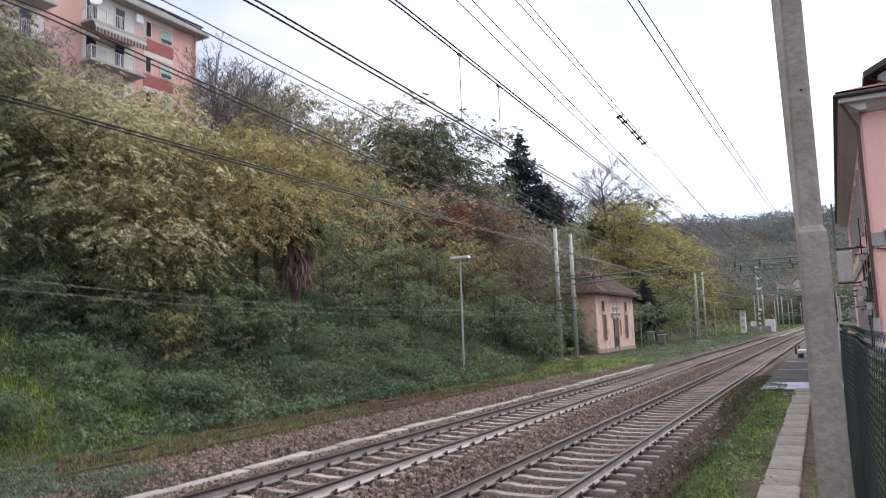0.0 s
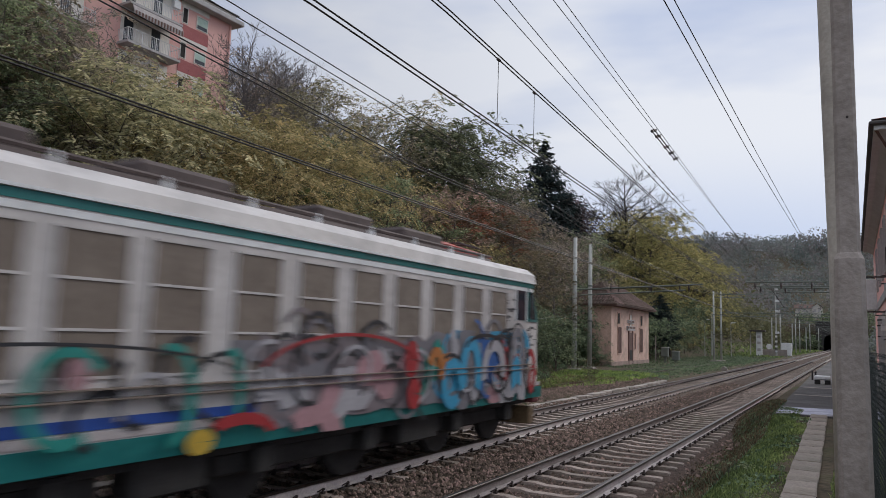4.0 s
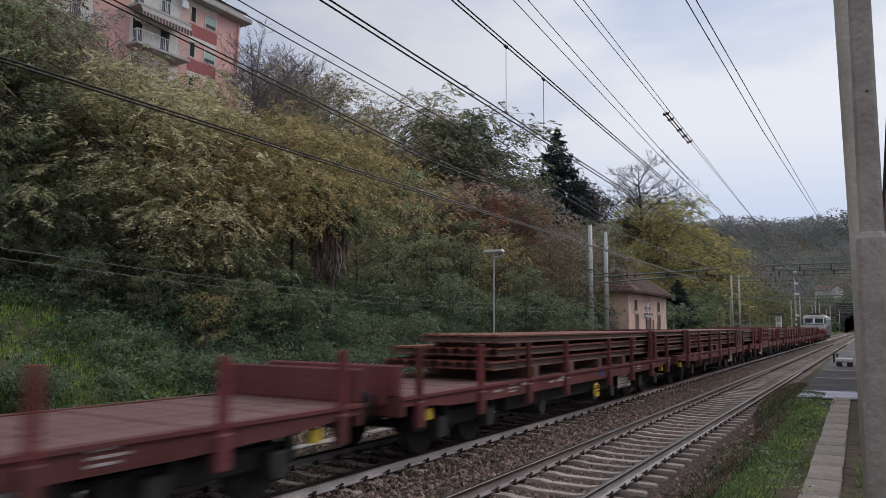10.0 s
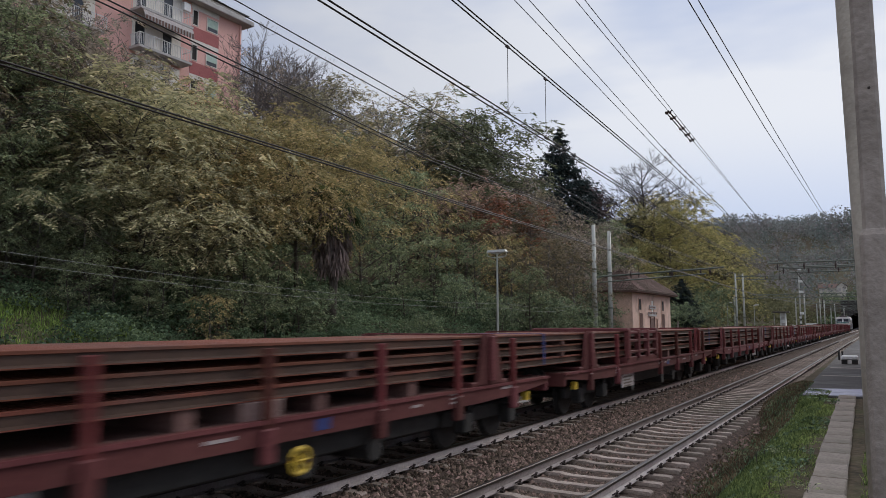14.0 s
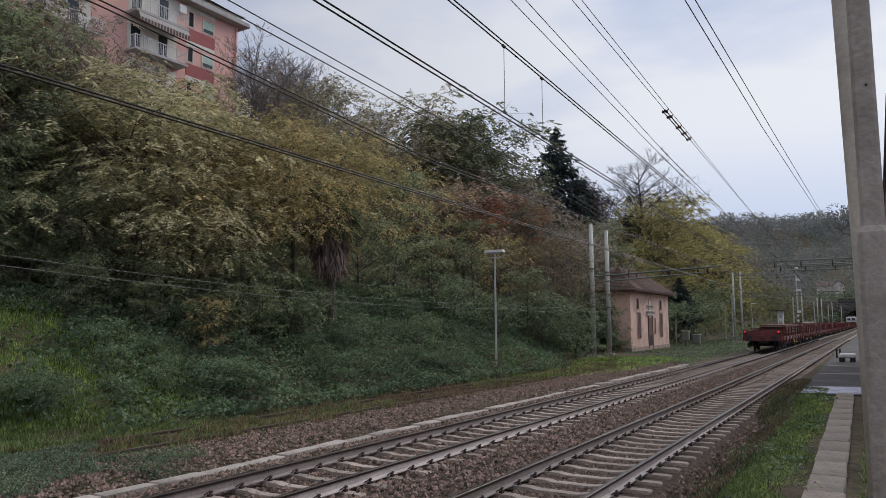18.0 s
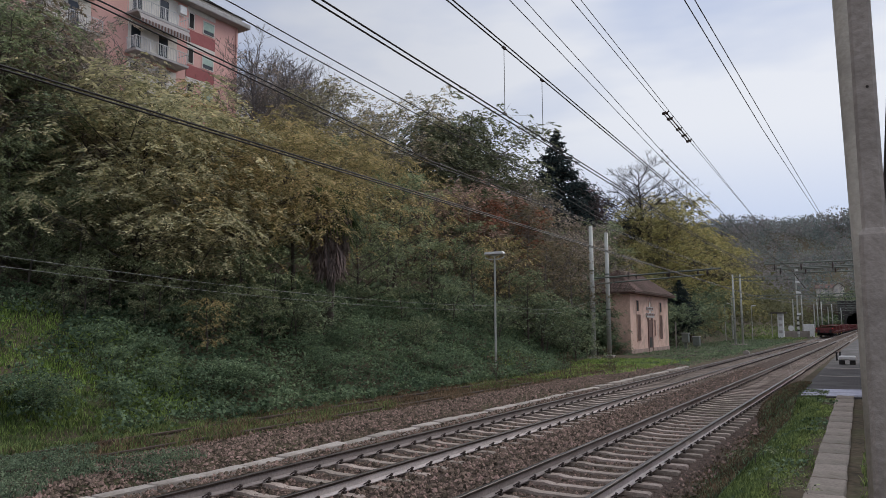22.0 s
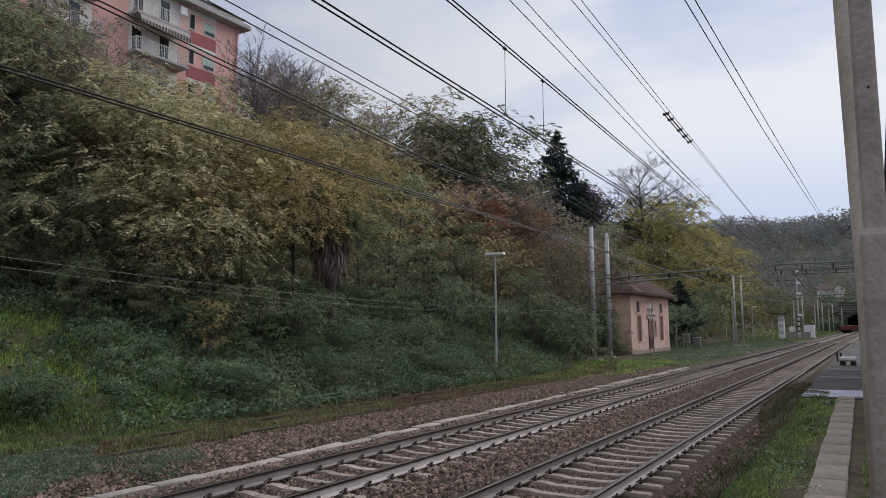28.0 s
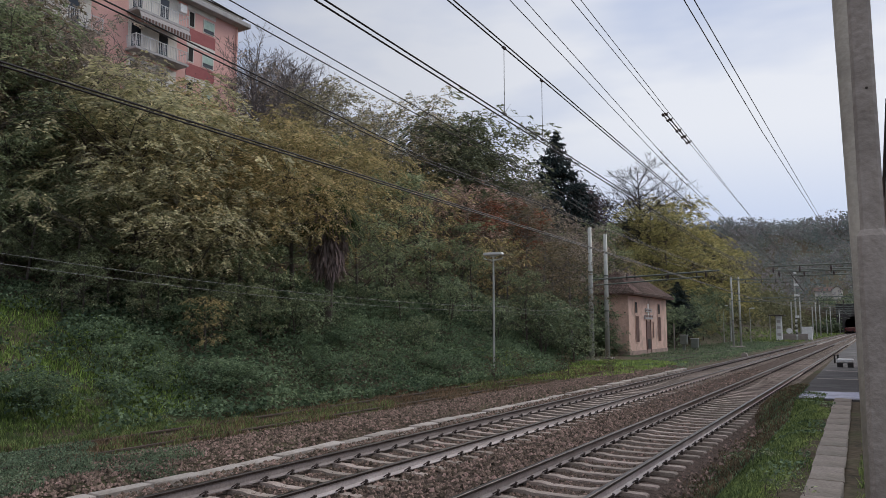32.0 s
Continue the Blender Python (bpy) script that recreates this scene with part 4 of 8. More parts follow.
    k = thing("white_marker", "tiny white kilometre marker in the weeds", "marker", at=(-15.3, 20.6, -0.3))
    part("stone", boxed(-0.035, 0.035, -0.03, 0.03, -0.1, 0.2, bevel=0.012), M_WHITE, k)


signal_and_huts()


# ---- buildings ----
def window_set(parent, axis, face, u, z, w, h, out=1, glass=None, shutter=None, border=None):
    """A window in a wall: axis is the wall's normal; face its plane; u, z the lower middle; out the outward sign."""
    def slab(u0, u1, z0, z1, d0, d1):
        a, b = sorted((face + out * d0, face + out * d1))
        return boxed(a, b, u0, u1, z0, z1) if axis == "x" else boxed(u0, u1, a, b, z0, z1)
    win = part("window", slab(u - w / 2, u + w / 2, z, z + h, -0.02, 0.012), glass or M_GLASS, parent)
    t = 0.07
    for n, q in (("jamb", (u - w / 2 - t, u - w / 2, z - t, z + h + t)), ("jamb", (u + w / 2, u + w / 2 + t, z - t, z + h + t)),
                 ("lintel", (u - w / 2, u + w / 2, z + h, z + h + t)), ("sill", (u - w / 2, u + w / 2, z - t, z))):
        part(n, slab(*q, -0.02, 0.06), border or M_CREAM, win)
    if shutter:
        part("mullion", slab(u - 0.03, u + 0.03, z, z + h, 0.012, 0.03), M_CREAM, win)
    return win


def old_house():
    h = thing("lineside_house", "abandoned faded pink two-storey railway house with a mossy tiled roof", "house")
    x0, x1, y0, y1, z0, z1 = -22.6, -18.5, 62.7, 76.0, -0.5, 5.0
    part("wall", boxed(x0, x1, y0, y1, z0, z1), M_PINK, h)
    part("plinth", boxed(x0 - 0.06, x1 + 0.06, y0 - 0.06, y1 + 0.06, z0, 0.12, bevel=0.02), M_PLINTH, h)
    part("string_course", boxed(x0 - 0.03, x1 + 0.035, y0 - 0.035, y1 + 0.035, 4.72, 4.9), M_PINK, h)
    # hipped roof in tile courses
    e, zt = 0.7, 7.25
    rx0, rx1, ry0, ry1 = x0 - e, x1 + e, y0 - e, y1 + e
    cx, r0, r1 = (x0 + x1) / 2, y0 + 2.9, y1 - 2.9
    part("eaves_board", boxed(rx0 + 0.06, rx1 - 0.06, ry0 + 0.06, ry1 - 0.06, 5.0, 5.085), M_SHUT, h)
    roof = part("roof", prismed([(rx0 + 0.1, 5.08), (rx1 - 0.1, 5.08), (cx, zt - 0.2)], "y", r0, r1), M_ROOF, h, "weathered brown clay tiles")
    n = 15
    for k in range(n):
        a, b = k / n, (k + 1.25) / n
        za, zb = 5.1 + (zt - 5.1) * a, 5.1 + (zt - 5.1) * min(b, 1)
        b = min(b, 1)
        def loop(u, lift):
            return [(rx0 + (cx - rx0) * u, ry0 + (r0 - ry0) * u, lift), (rx1 + (cx - rx1) * u, ry0 + (r0 - ry0) * u, lift), (rx1 + (cx - rx1) * u, ry1 + (r1 - ry1) * u, lift), (rx0 + (cx - rx0) * u, ry1 + (r1 - ry1) * u, lift)]
        bm = bmesh.new()
        lo, hi = [bm.verts.new(p) for p in loop(a, za + 0.09)], [bm.verts.new(p) for p in loop(b, zb + 0.03)]
        un = [bm.verts.new(p) for p in loop(a, za)]
        for j in range(4):
            bm.faces.new((lo[j], lo[(j + 1) % 4], hi[(j + 1) % 4], hi[j]))
            bm.faces.new((un[j], un[(j + 1) % 4], lo[(j + 1) % 4], lo[j]))
        part("tile_course", bm, M_ROOF, roof)
    bm = bmesh.new()
    for k in range(46):
        y = ry0 + 0.3 * k + 0.4
        if y < ry1 - 0.4:
            d = min(1, max(0.05, min((y - ry0) / 2.9 / 1.25, (ry1 - y) / 2.9 / 1.25)))
            tube(bm, [(rx1, y, 5.2), (rx1 + (cx - rx1) * d, y, 5.2 + (zt - 5.1) * d)], 0.055, 5)
    part("cover_tiles", bm, M_ROOF, roof)
    bm = bmesh.new()
    for k in range(24):
        x = rx0 + 0.3 * k + 0.35
        if x < rx1 - 0.3:
            d = max(0.05, min((x - rx0), (rx1 - x)) / ((rx1 - rx0) / 2))
            tube(bm, [(x, ry0, 5.2), (x, ry0 + (r0 - ry0) * d, 5.2 + (zt - 5.1) * d)], 0.055, 5)
    part("cover_tiles", bm, M_ROOF, roof)
    # openings towards the line
    for y in (64.9, 72.9):
        window_set(h, "x", x1, y, 3.5, 0.75, 0.95, glass=M_DARK, border=M_PINK)
    window_set(h, "x", x1, 69.0, 3.3, 0.7, 1.1, glass=M_CREAM, border=M_PINK)
    for y in (65.2, 72.9):
        w = window_set(h, "x", x1, y, 0.85, 1.05, 2.35, glass=M_SHUT, border=M_PINK)
        for s in (-1, 1):
            sh = part("shutter", boxed(x1 + 0.02, x1 + 0.07, y + s * 0.27 - 0.24, y + s * 0.27 + 0.24, 0.9, 3.15), M_SHUT, w)
            for k in range(9):
                part("slat", boxed(x1 + 0.068, x1 + 0.085, y + s * 0.27 - 0.19, y + s * 0.27 + 0.19, 1.0 + 0.235 * k, 1.13 + 0.235 * k), M_SHUT, sh)
    door = part("door", boxed(x1 - 0.02, x1 + 0.05, 68.35, 69.6, -0.2, 2.75), M_SHUT, h)
    part("frame", boxed(x1, x1 + 0.08, 68.2, 68.35, -0.2, 2.9), M_SHUT, door)
    part("frame", boxed(x1, x1 + 0.08, 69.6, 69.75, -0.2, 2.9), M_SHUT, door)
    part("panel", boxed(x1 + 0.05, x1 + 0.075, 68.55, 69.4, 0.2, 1.1), M_DARK, door)
    window_set(h, "x", x1, 70.6, 1.2, 0.5, 1.5, glass=M_SHUT, border=M_PINK)
    part("name_board", boxed(x1, x1 + 0.14, 67.6, 70.1, 2.95, 3.35), M_GREYP, h, "faded board over the door with worn lettering")
    for k in range(5):
        part("lettering_bar", boxed(x1 + 0.139, x1 + 0.15, 67.6 + 0.55 * k, 68.0 + 0.55 * k, 3.12, 3.32), M_SHUT, h)
    part("upper_board", boxed(x1, x1 + 0.12, 67.9, 69.9, 3.62, 3.95), M_GREYP, h, "second faded board with worn lettering")
    for k in range(4):
        part("lettering_bar", boxed(x1 + 0.119, x1 + 0.13, 68.0 + 0.46 * k, 68.34 + 0.46 * k, 3.7, 3.86), M_SHUT, h)
    window_set(h, "y", y0, -20.6, 3.4, 0.7, 1.0, out=-1, glass=M_DARK, border=M_PINK)
    window_set(h, "y", y0, -21.6, 0.95, 0.9, 2.0, out=-1, glass=M_SHUT, border=M_PINK)


old_house()


def apartment():
    a = thing("apartment_building", "rose-plastered apartment block with balconies above the wooded bank", "apartment building")
    X, y0, y1, z0, zt = -50.0, 10.0, 46.3, 8.0, 30.15
    part("wall", boxed(X - 12, X, y0, y1, z0, zt), M_PINKA, a)
    part("roof_slab", boxed(X - 12.8, X + 0.85, y0 - 0.8, y1 + 0.8, zt, zt + 0.45, bevel=0.05), M_GREYP, a)
    part("parapet", boxed(X - 12.2, X + 0.25, y0 - 0.2, y1 + 0.2, zt + 0.45, zt + 1.0), M_CREAM, a)
    part("roof", prismed([(X - 12.6, zt + 1.0), (X + 0.5, zt + 1.0), (X - 6, zt + 3.0)], "y", y0 - 0.5, y1 + 0.5), M_ROOFD, a)
    part("downpipe", tubed([(X + 0.08, y1 - 0.25, z0), (X + 0.08, y1 - 0.25, zt)], 0.07, 6), M_PINKA, a)
    floors = (27.35, 24.2, 21.05, 17.9, 14.75)
    for f in floors:
        # window bay at the end
        part("pale_panel", boxed(X, X + 0.03, 40.5, 43.6, f + 2.35, f + 2.95), M_CREAM, a)
        part("spandrel", boxed(X, X + 0.04, 40.5, 43.6, f - 0.35, f + 0.75), M_SPAN, a)
        w = window_set(a, "x", X, 42.85, f + 0.95, 1.15, 1.1)
        part("blind", boxed(X + 0.012, X + 0.05, 42.28, 43.42, f + 1.3, f + 2.02), M_SHUTG, w)
        window_set(a, "x", X, 40.95, f + 0.95, 0.5, 1.3, glass=M_DARK)
        for b0, b1 in ((34.6, 39.7), (26.6, 31.8), (17.0, 22.6)):
            part("loggia", boxed(X, X + 0.02, b0 + 0.2, b1 - 0.2, f + 0.1, f + 2.7), M_CREAM, a)
            for y in (b0 + 0.9, b1 - 1.6):
                window_set(a, "x", X + 0.02, y, f + 0.15, 0.9, 2.15)
            bal = part("balcony", boxed(X, X + 1.35, b0, b1, f - 0.2, f), M_GREYP, a)
            part("handrail", tubed([(X + 0.05, b0 + 0.03, f + 1.0), (X + 1.3, b0 + 0.03, f + 1.0), (X + 1.3, b1 - 0.03, f + 1.0), (X + 0.05, b1 - 0.03, f + 1.0)], 0.035, 5), M_BALC, bal)
            n = int((b1 - b0) / 0.16)
            for k in range(n + 1):
                y = b0 + 0.03 + (b1 - b0 - 0.06) * k / n
                if k % 8 == 0:
                    part("post", boxed(X + 1.27, X + 1.33, y - 0.03, y + 0.03, f, f + 1.0), M_BALC, bal)
            bm = bmesh.new()
            for k in range(n + 1):
                y = b0 + 0.03 + (b1 - b0 - 0.06) * k / n
                box(bm, X + 1.29, X + 1.31, y - 0.012, y + 0.012, f + 0.08, f + 0.98)
            for k in range(8):
                xx = X + 0.1 + 0.15 * k
                box(bm, xx - 0.012, xx + 0.012, b0 + 0.02, b0 + 0.04, f + 0.08, f + 0.98)
            tagged(part("railing_infill", bm, M_BALC, bal), kind="stuff")
    # striped awning under the upper balcony
    aw = part("awning", prismed([(X + 1.3, 27.1), (X + 1.36, 27.1), (X + 1.62, 26.6), (X + 1.56, 26.6)], "y", 34.8, 39.6), M_AWN, a, "striped awning with a hanging edge")
    for k in range(16):
        part("stripe", boxed(X + 1.57, X + 1.635, 34.9 + 0.3 * k, 35.04 + 0.3 * k, 26.2, 26.62), M_SHUT, aw)
    part("fringe", boxed(X + 1.58, X + 1.61, 34.8, 39.6, 26.2, 26.6), M_AWN, aw)
    part("dish", tubed([(X + 1.45, 34.9, 28.5), (X + 1.55, 34.8, 28.55), (X + 1.62, 34.74, 28.62)], [0.1, 0.42, 0.46], 14), M_WHITE, a, "white satellite dish")
    part("condenser", boxed(X + 0.02, X + 0.45, 39.4, 40.1, 29.0, 29.75, bevel=0.03), M_WHITE, a)


apartment()


def station():
    s = thing("station_building", "salmon-plastered station building with a dark overhanging roof", "station building")
    x0, y0, y1, zt = 1.02, 19.3, 44.0, 7.2
    part("wall", boxed(x0, 13.0, y0, y1, 0.0, zt), M_PINKS, s)
    part("base_course", boxed(x0 - 0.04, 13.04, y0 - 0.04, y1, 0.0, 1.15), M_GREYP, s)
    part("string_band", boxed(x0 - 0.05, 13.05, y0 - 0.05, y1, 3.85, 4.15), M_GREYP, s)
    part("cornice", prismed([(x0 - 0.3, zt), (x0 - 0.05, zt - 0.2), (x0 + 0.1, zt - 0.2), (x0 + 0.1, zt)], "y", y0 - 0.3, y1), M_SOFFIT, s)
    part("cornice", prismed([(y0 - 0.3, zt), (y0 - 0.05, zt - 0.2), (y0 + 0.1, zt - 0.2), (y0 + 0.1, zt)], "x", x0 - 0.3, 13.3), M_SOFFIT, s)
    part("soffit", boxed(x0 - 0.46, 13.5, y0 - 0.46, y1 + 0.4, zt, zt + 0.1), M_SOFFIT, s)
    part("eaves_gutter", boxed(x0 - 0.56, 13.6, y0 - 0.56, y1 + 0.5, zt + 0.1, zt + 0.2, bevel=0.03), M_ROOFD, s)
    roof = part("roof", prismed([(x0 - 0.5, zt + 0.25), (13.5, zt + 0.25), (7.2, zt + 2.3)], "y", y0 + 1.2, y1), M_REDTILE, s)
    bm = bmesh.new()
    c = [bm.verts.new(p) for p in ((x0 - 0.5, y0 - 0.5, zt + 0.25), (13.5, y0 - 0.5, zt + 0.25), (12.2, y0 + 1.2, zt + 0.8), (x0 + 0.75, y0 + 1.2, zt + 0.8), (x0 - 0.5, y0 + 1.2, zt + 0.25))]
    bm.faces.new(c[:4])
    bm.faces.new((c[0], c[3], c[4]))
    part("hip", bm, M_REDTILE, roof)
    up = part("upper_storey", prismed([(1.5, zt + 0.2), (12.1, zt + 0.2), (12.1, zt + 0.95), (6.8, zt + 3.7), (1.5, zt + 0.95)], "y", y0 + 1.1, y1 - 1), M_SOFFIT, s)
    for e, (xe, xr) in enumerate(((1.18, 6.8), (12.4, 6.8))):
        part("upper_roof", prismed([(xe, zt + 0.84), (xr, zt + 3.76), (xr, zt + 3.9), (xe, zt + 0.98)], "y", y0 + 0.7, y1 - 0.7), M_ROOFD, up)
    part("upper_downpipe", tubed([(1.35, y0 + 1.0, zt + 0.85), (1.62, y0 + 1.02, zt + 0.72), (1.66, y0 + 1.02, zt + 0.3)], 0.03, 8), M_ROOFD, up)
    ch = part("chimney", boxed(2.6, 3.1, y0 + 2, y0 + 2.6, zt + 1.4, zt + 2.3), M_REDTILE, s)
    part("chimney_cap", boxed(2.52, 3.18, y0 + 1.92, y0 + 2.68, zt + 2.3, zt + 2.38), M_ROOFD, ch)
    part("downpipe", tubed([(x0 - 0.46, y0 - 0.4, zt + 0.1), (x0 - 0.1, y0 - 0.1, zt - 0.55), (x0 - 0.08, y0 - 0.1, 0.3)], 0.036, 8), M_SHUT, s)
    part("pipe_shoe", tubed([(x0 - 0.11, y0 - 0.12, 0.3), (x0 - 0.11, y0 - 0.12, 2.2)], 0.085, 8), M_GREYP, s)
    lamp = part("wall_lamp", tubed([(1.26, y0 - 0.05, 3.95), (1.26, y0 - 0.16, 4.0), (1.26, y0 - 0.16, 4.16)], 0.025, 6), M_ROOFD, s)
    part("globe", tubed([(1.26, y0 - 0.16, 4.14), (1.26, y0 - 0.16, 4.18), (1.26, y0 - 0.16, 4.24), (1.26, y0 - 0.16, 4.27)], [0.03, 0.07, 0.07, 0.03], 10), M_WHITE, lamp)
    part("cable", tubed([(1.05, y0 - 0.04, 3.8), (1.22, y0 - 0.04, 3.76), (1.3, y0 - 0.04, 3.5)], 0.018, 5), M_SHUT, s)
    # scrawl on the end wall as short dark strokes
    r = random.Random(5)
    for k in range(34):
        x, z = 1.32 + 0.6 * r.random(), 2.05 + 0.33 * r.random()
        if k > 21:
            x, z = 1.26 + 0.04 * (k - 22), 1.72 + 0.1 * r.random()
        part("scrawl_stroke", tubed([(x, y0 - 0.012, z), (x + r.uniform(-0.08, 0.1), y0 - 0.012, z + r.uniform(-0.1, 0.13))], 0.005, 4), M_DARK, s)
    for y in (21.5, 24.5, 27.5, 30.5, 33.5, 37):
        w = window_set(s, "x", x0, y, 4.7, 1.0, 1.7, out=-1, glass=M_SHUT, border=M_GREYP)
        window_set(s, "x", x0, y, 1.3, 1.1, 2.1, out=-1, glass=M_GLASS, border=M_GREYP)
    sign = thing("hanging_sign", "pale grey rectangular sign hung from the station wall over the platform", "sign", at=(0.45, 24.5, 3.74))
    part("panel", boxed(-0.2, 0.2, -0.05, 0.05, -0.45, 0.45, bevel=0.02), M_SOFFIT, sign)
    for z in (-0.5, 0.52):
        part("bracket", tubed([(-0.22, 0, z), (0.6, 0, z)], 0.025, 6), M_CLIP, sign)
        for x in (-0.15, 0.15):
            part("hanger", tubed([(x, 0, z), (x, 0, z * 0.88)], 0.012, 5), M_CLIP, sign)
    part("aerial", tubed([(-0.2, 0, 0.5), (-0.2, 0, 1.9)], 0.025, 6), M_MASTG, sign)
    r = random.Random(8)
    for k in range(9):
        br = thing("wall_bracket", "small dark iron bracket with a cable box on the station wall", "bracket", "wall brackets", at=(x0, 20.4 + 0.75 * k, 2.4 + 2.3 * r.random()))
        d = r.uniform(0.2, 0.5)
        part("bar", tubed([(0, 0, 0), (-d, 0, r.uniform(-0.06, 0.06))], 0.02, 5), M_CLIP, br)
        part("cable_box", boxed(-d * 0.8, -d * 0.8 + r.uniform(0.1, 0.2), -0.08, 0.08, -0.18, -0.01, bevel=0.01), M_SOFFIT if k % 2 else M_GREYP, br)
        part("conduit", tubed([(-0.04, 0.1, -1.2), (-0.04, 0.1, 0.9)], 0.02, 5), M_CLIP, br)


station()


def tunnel():
    t = thing("tunnel_portal", "dark stone tunnel mouth at the foot of the far hill", "tunnel", kind="structure")
    cx, half, zs, zt = -5.95, 4.6, 3.6, 7.4
    arch = [(cx - half, -0.6), (cx - half, zs)] + [(cx - half * math.cos(a), zs + 3.1 * math.sin(a)) for a in np.linspace(0.2, math.pi - 0.2, 11)] + [(cx + half, zs), (cx + half, -0.6)]
    outer = [(cx - 7.5, -0.6), (cx - 7.5, 11.4), (cx + 7.5, 11.4), (cx + 7.5, -0.6)]
    bm = bmesh.new()
    out = arch[::-1] + outer
    vs = [[bm.verts.new((u, y, v)) for u, v in outer[:1] + arch + outer[3:] + outer[2:3] + outer[1:2]] for y in (328.6, 330.2)]
    n = len(vs[0])
    for k in range(n):
        bm.faces.new((vs[0][k], vs[0][(k + 1) % n], vs[1][(k + 1) % n], vs[1][k]))
    bm.faces.new(vs[0][::-1])
    bm.faces.new(vs[1])
    bmesh.ops.triangulate(bm, faces=[f for f in bm.faces if len(f.verts) > 4])
    part("portal_wall", bm, M_OLDSTONE, t)
    bm = bmesh.new()
    rings = [[bm.verts.new((u, y, v)) for u, v in arch] for y in (330.2, 450, 585)]
    for a, b in zip(rings, rings[1:]):
        for k in range(len(arch) - 1):
            bm.faces.new((a[k], a[k + 1], b[k + 1], b[k]))
    bm.faces.new(rings[-1])
    part("lining", bm, M_DARK, t)


tunnel()


HOUSE = (-19.0, 396.0)


def far_house():
    z = float(height(*HOUSE))
    h = thing("hill_house", "small pale house with a brown roof on the far hill", "house", at=(HOUSE[0], HOUSE[1], z - 1))
    part("wall", boxed(-7, 2, -3, 4, 0, 6.5), M_HILLH, h)
    part("roof", prismed([(-3.8, 6.3), (4.8, 6.3), (0.5, 9.0)], "x", -7.6, 2.4), M_ROOF, h, "long brown tiled roof")
    wing = part("wing", boxed(2.2, 7.2, -5, 3.5, 0, 7.0), M_HILLH, h)
    part("gable", prismed([(2.2, 7.0), (7.2, 7.0), (4.7, 9.2)], "y", -5, 3.5), M_HILLH, wing)
    for k in (-1, 1):
        part("roof", prismed([(4.7 + k * 3.0, 6.7), (4.7, 9.25), (4.7, 9.6), (4.7 + k * 3.0, 7.05)], "y", -5.5, 4), M_ROOF, wing)
    for x, y in ((-5, -3), (-2, -3), (3.6, -5), (5.8, -5)):
        w = part("window", boxed(x - 0.6, x + 0.6, y - 0.06, y + 0.02, 4.0, 5.6), M_GREYP, h)
        part("sill", boxed(x - 0.75, x + 0.75, y - 0.15, y + 0.02, 3.85, 4.0), M_GREYP, w)
    h.scale = (0.82, 0.82, 0.72)


far_house()


# ---- the train ----
TRAIN = []                           # (thing, its distance behind the head of the line's chainage)
GAP0, PITCH = 79.3, 17.97            # first coupling and coupling to coupling


def wheelset(parent, y, r=0.46):
    ax = part("axle", tubed([(-0.95, y, r), (0.95, y, r)], 0.08, 8), M_BLACK, parent)
    for s in (-1, 1):
        bm = tubed([(s * 0.69, y, r), (s * 0.72, y, r), (s * 0.735, y, r), (s * 0.82, y, r)], [r + 0.03, r + 0.03, r, r], 24)
        part("wheel", bm, M_BLACK, ax)


def bogie(v, y, base=1.8, r=0.46, length=2.9):
    b = part("bogie_frame", boxed(-1.05, -0.9, y - length / 2, y + length / 2, 0.42, 0.7, bevel=0.03), M_BLACK, v)
    part("side_frame", boxed(0.9, 1.05, y - length / 2, y + length / 2, 0.42, 0.7, bevel=0.03), M_BLACK, b)
    part("bolster", boxed(-0.9, 0.9, y - 0.25, y + 0.25, 0.45, 0.8), M_BLACK, b)
    for k in (-1, 1):
        wheelset(v, y + k * base / 2, r)
        for s in (-1, 1):
            part("axle_box", boxed(s * 1.16 - 0.12, s * 1.16 + 0.12, y + k * base / 2 - 0.16, y + k * base / 2 + 0.16, r - 0.16, r + 0.2, bevel=0.03), M_BLACK, b)
            part("spring", tubed([(s * 1.1, y + k * base / 2 + 0.3, 0.5), (s * 1.1, y + k * base / 2 + 0.3, 0.82)], 0.09, 8), M_BLACK, b)


def buffers(v, y, s, mat):
    for x in (-0.87, 0.87):
        bf = part("buffer", tubed([(x, y, 1.02), (x, y + s * 0.3, 1.02)], 0.1, 10), mat, v)
        part("buffer_head", tubed([(x, y + s * 0.3, 1.02), (x, y + s * 0.36, 1.02)], 0.22, 14), M_BLACK, bf)
    part("coupling_hook", boxed(-0.09, 0.09, min(y, y + s * 0.42), max(y, y + s * 0.42), 0.9, 1.1), M_BLACK, v)


def blob(r, cy, cz, w, h, n=16, wild=0.35):
    """A rounded, uneven outline in y and z for a painted letter or patch."""
    k1, k2, p1, p2 = r.randint(2, 3), r.randint(3, 5), r.uniform(0, 6), r.uniform(0, 6)
    out = []
    for i in range(n):
        a = 2 * math.pi * i / n
        q = 1 + wild * math.sin(k1 * a + p1) + wild * 0.6 * math.sin(k2 * a + p2)
        out.append((cy + w / 2 * q * math.cos(a), min(2.3 if cy > 2 else 2.08, max(0.86, cz + h / 2 * q * math.sin(a)))))
    return out


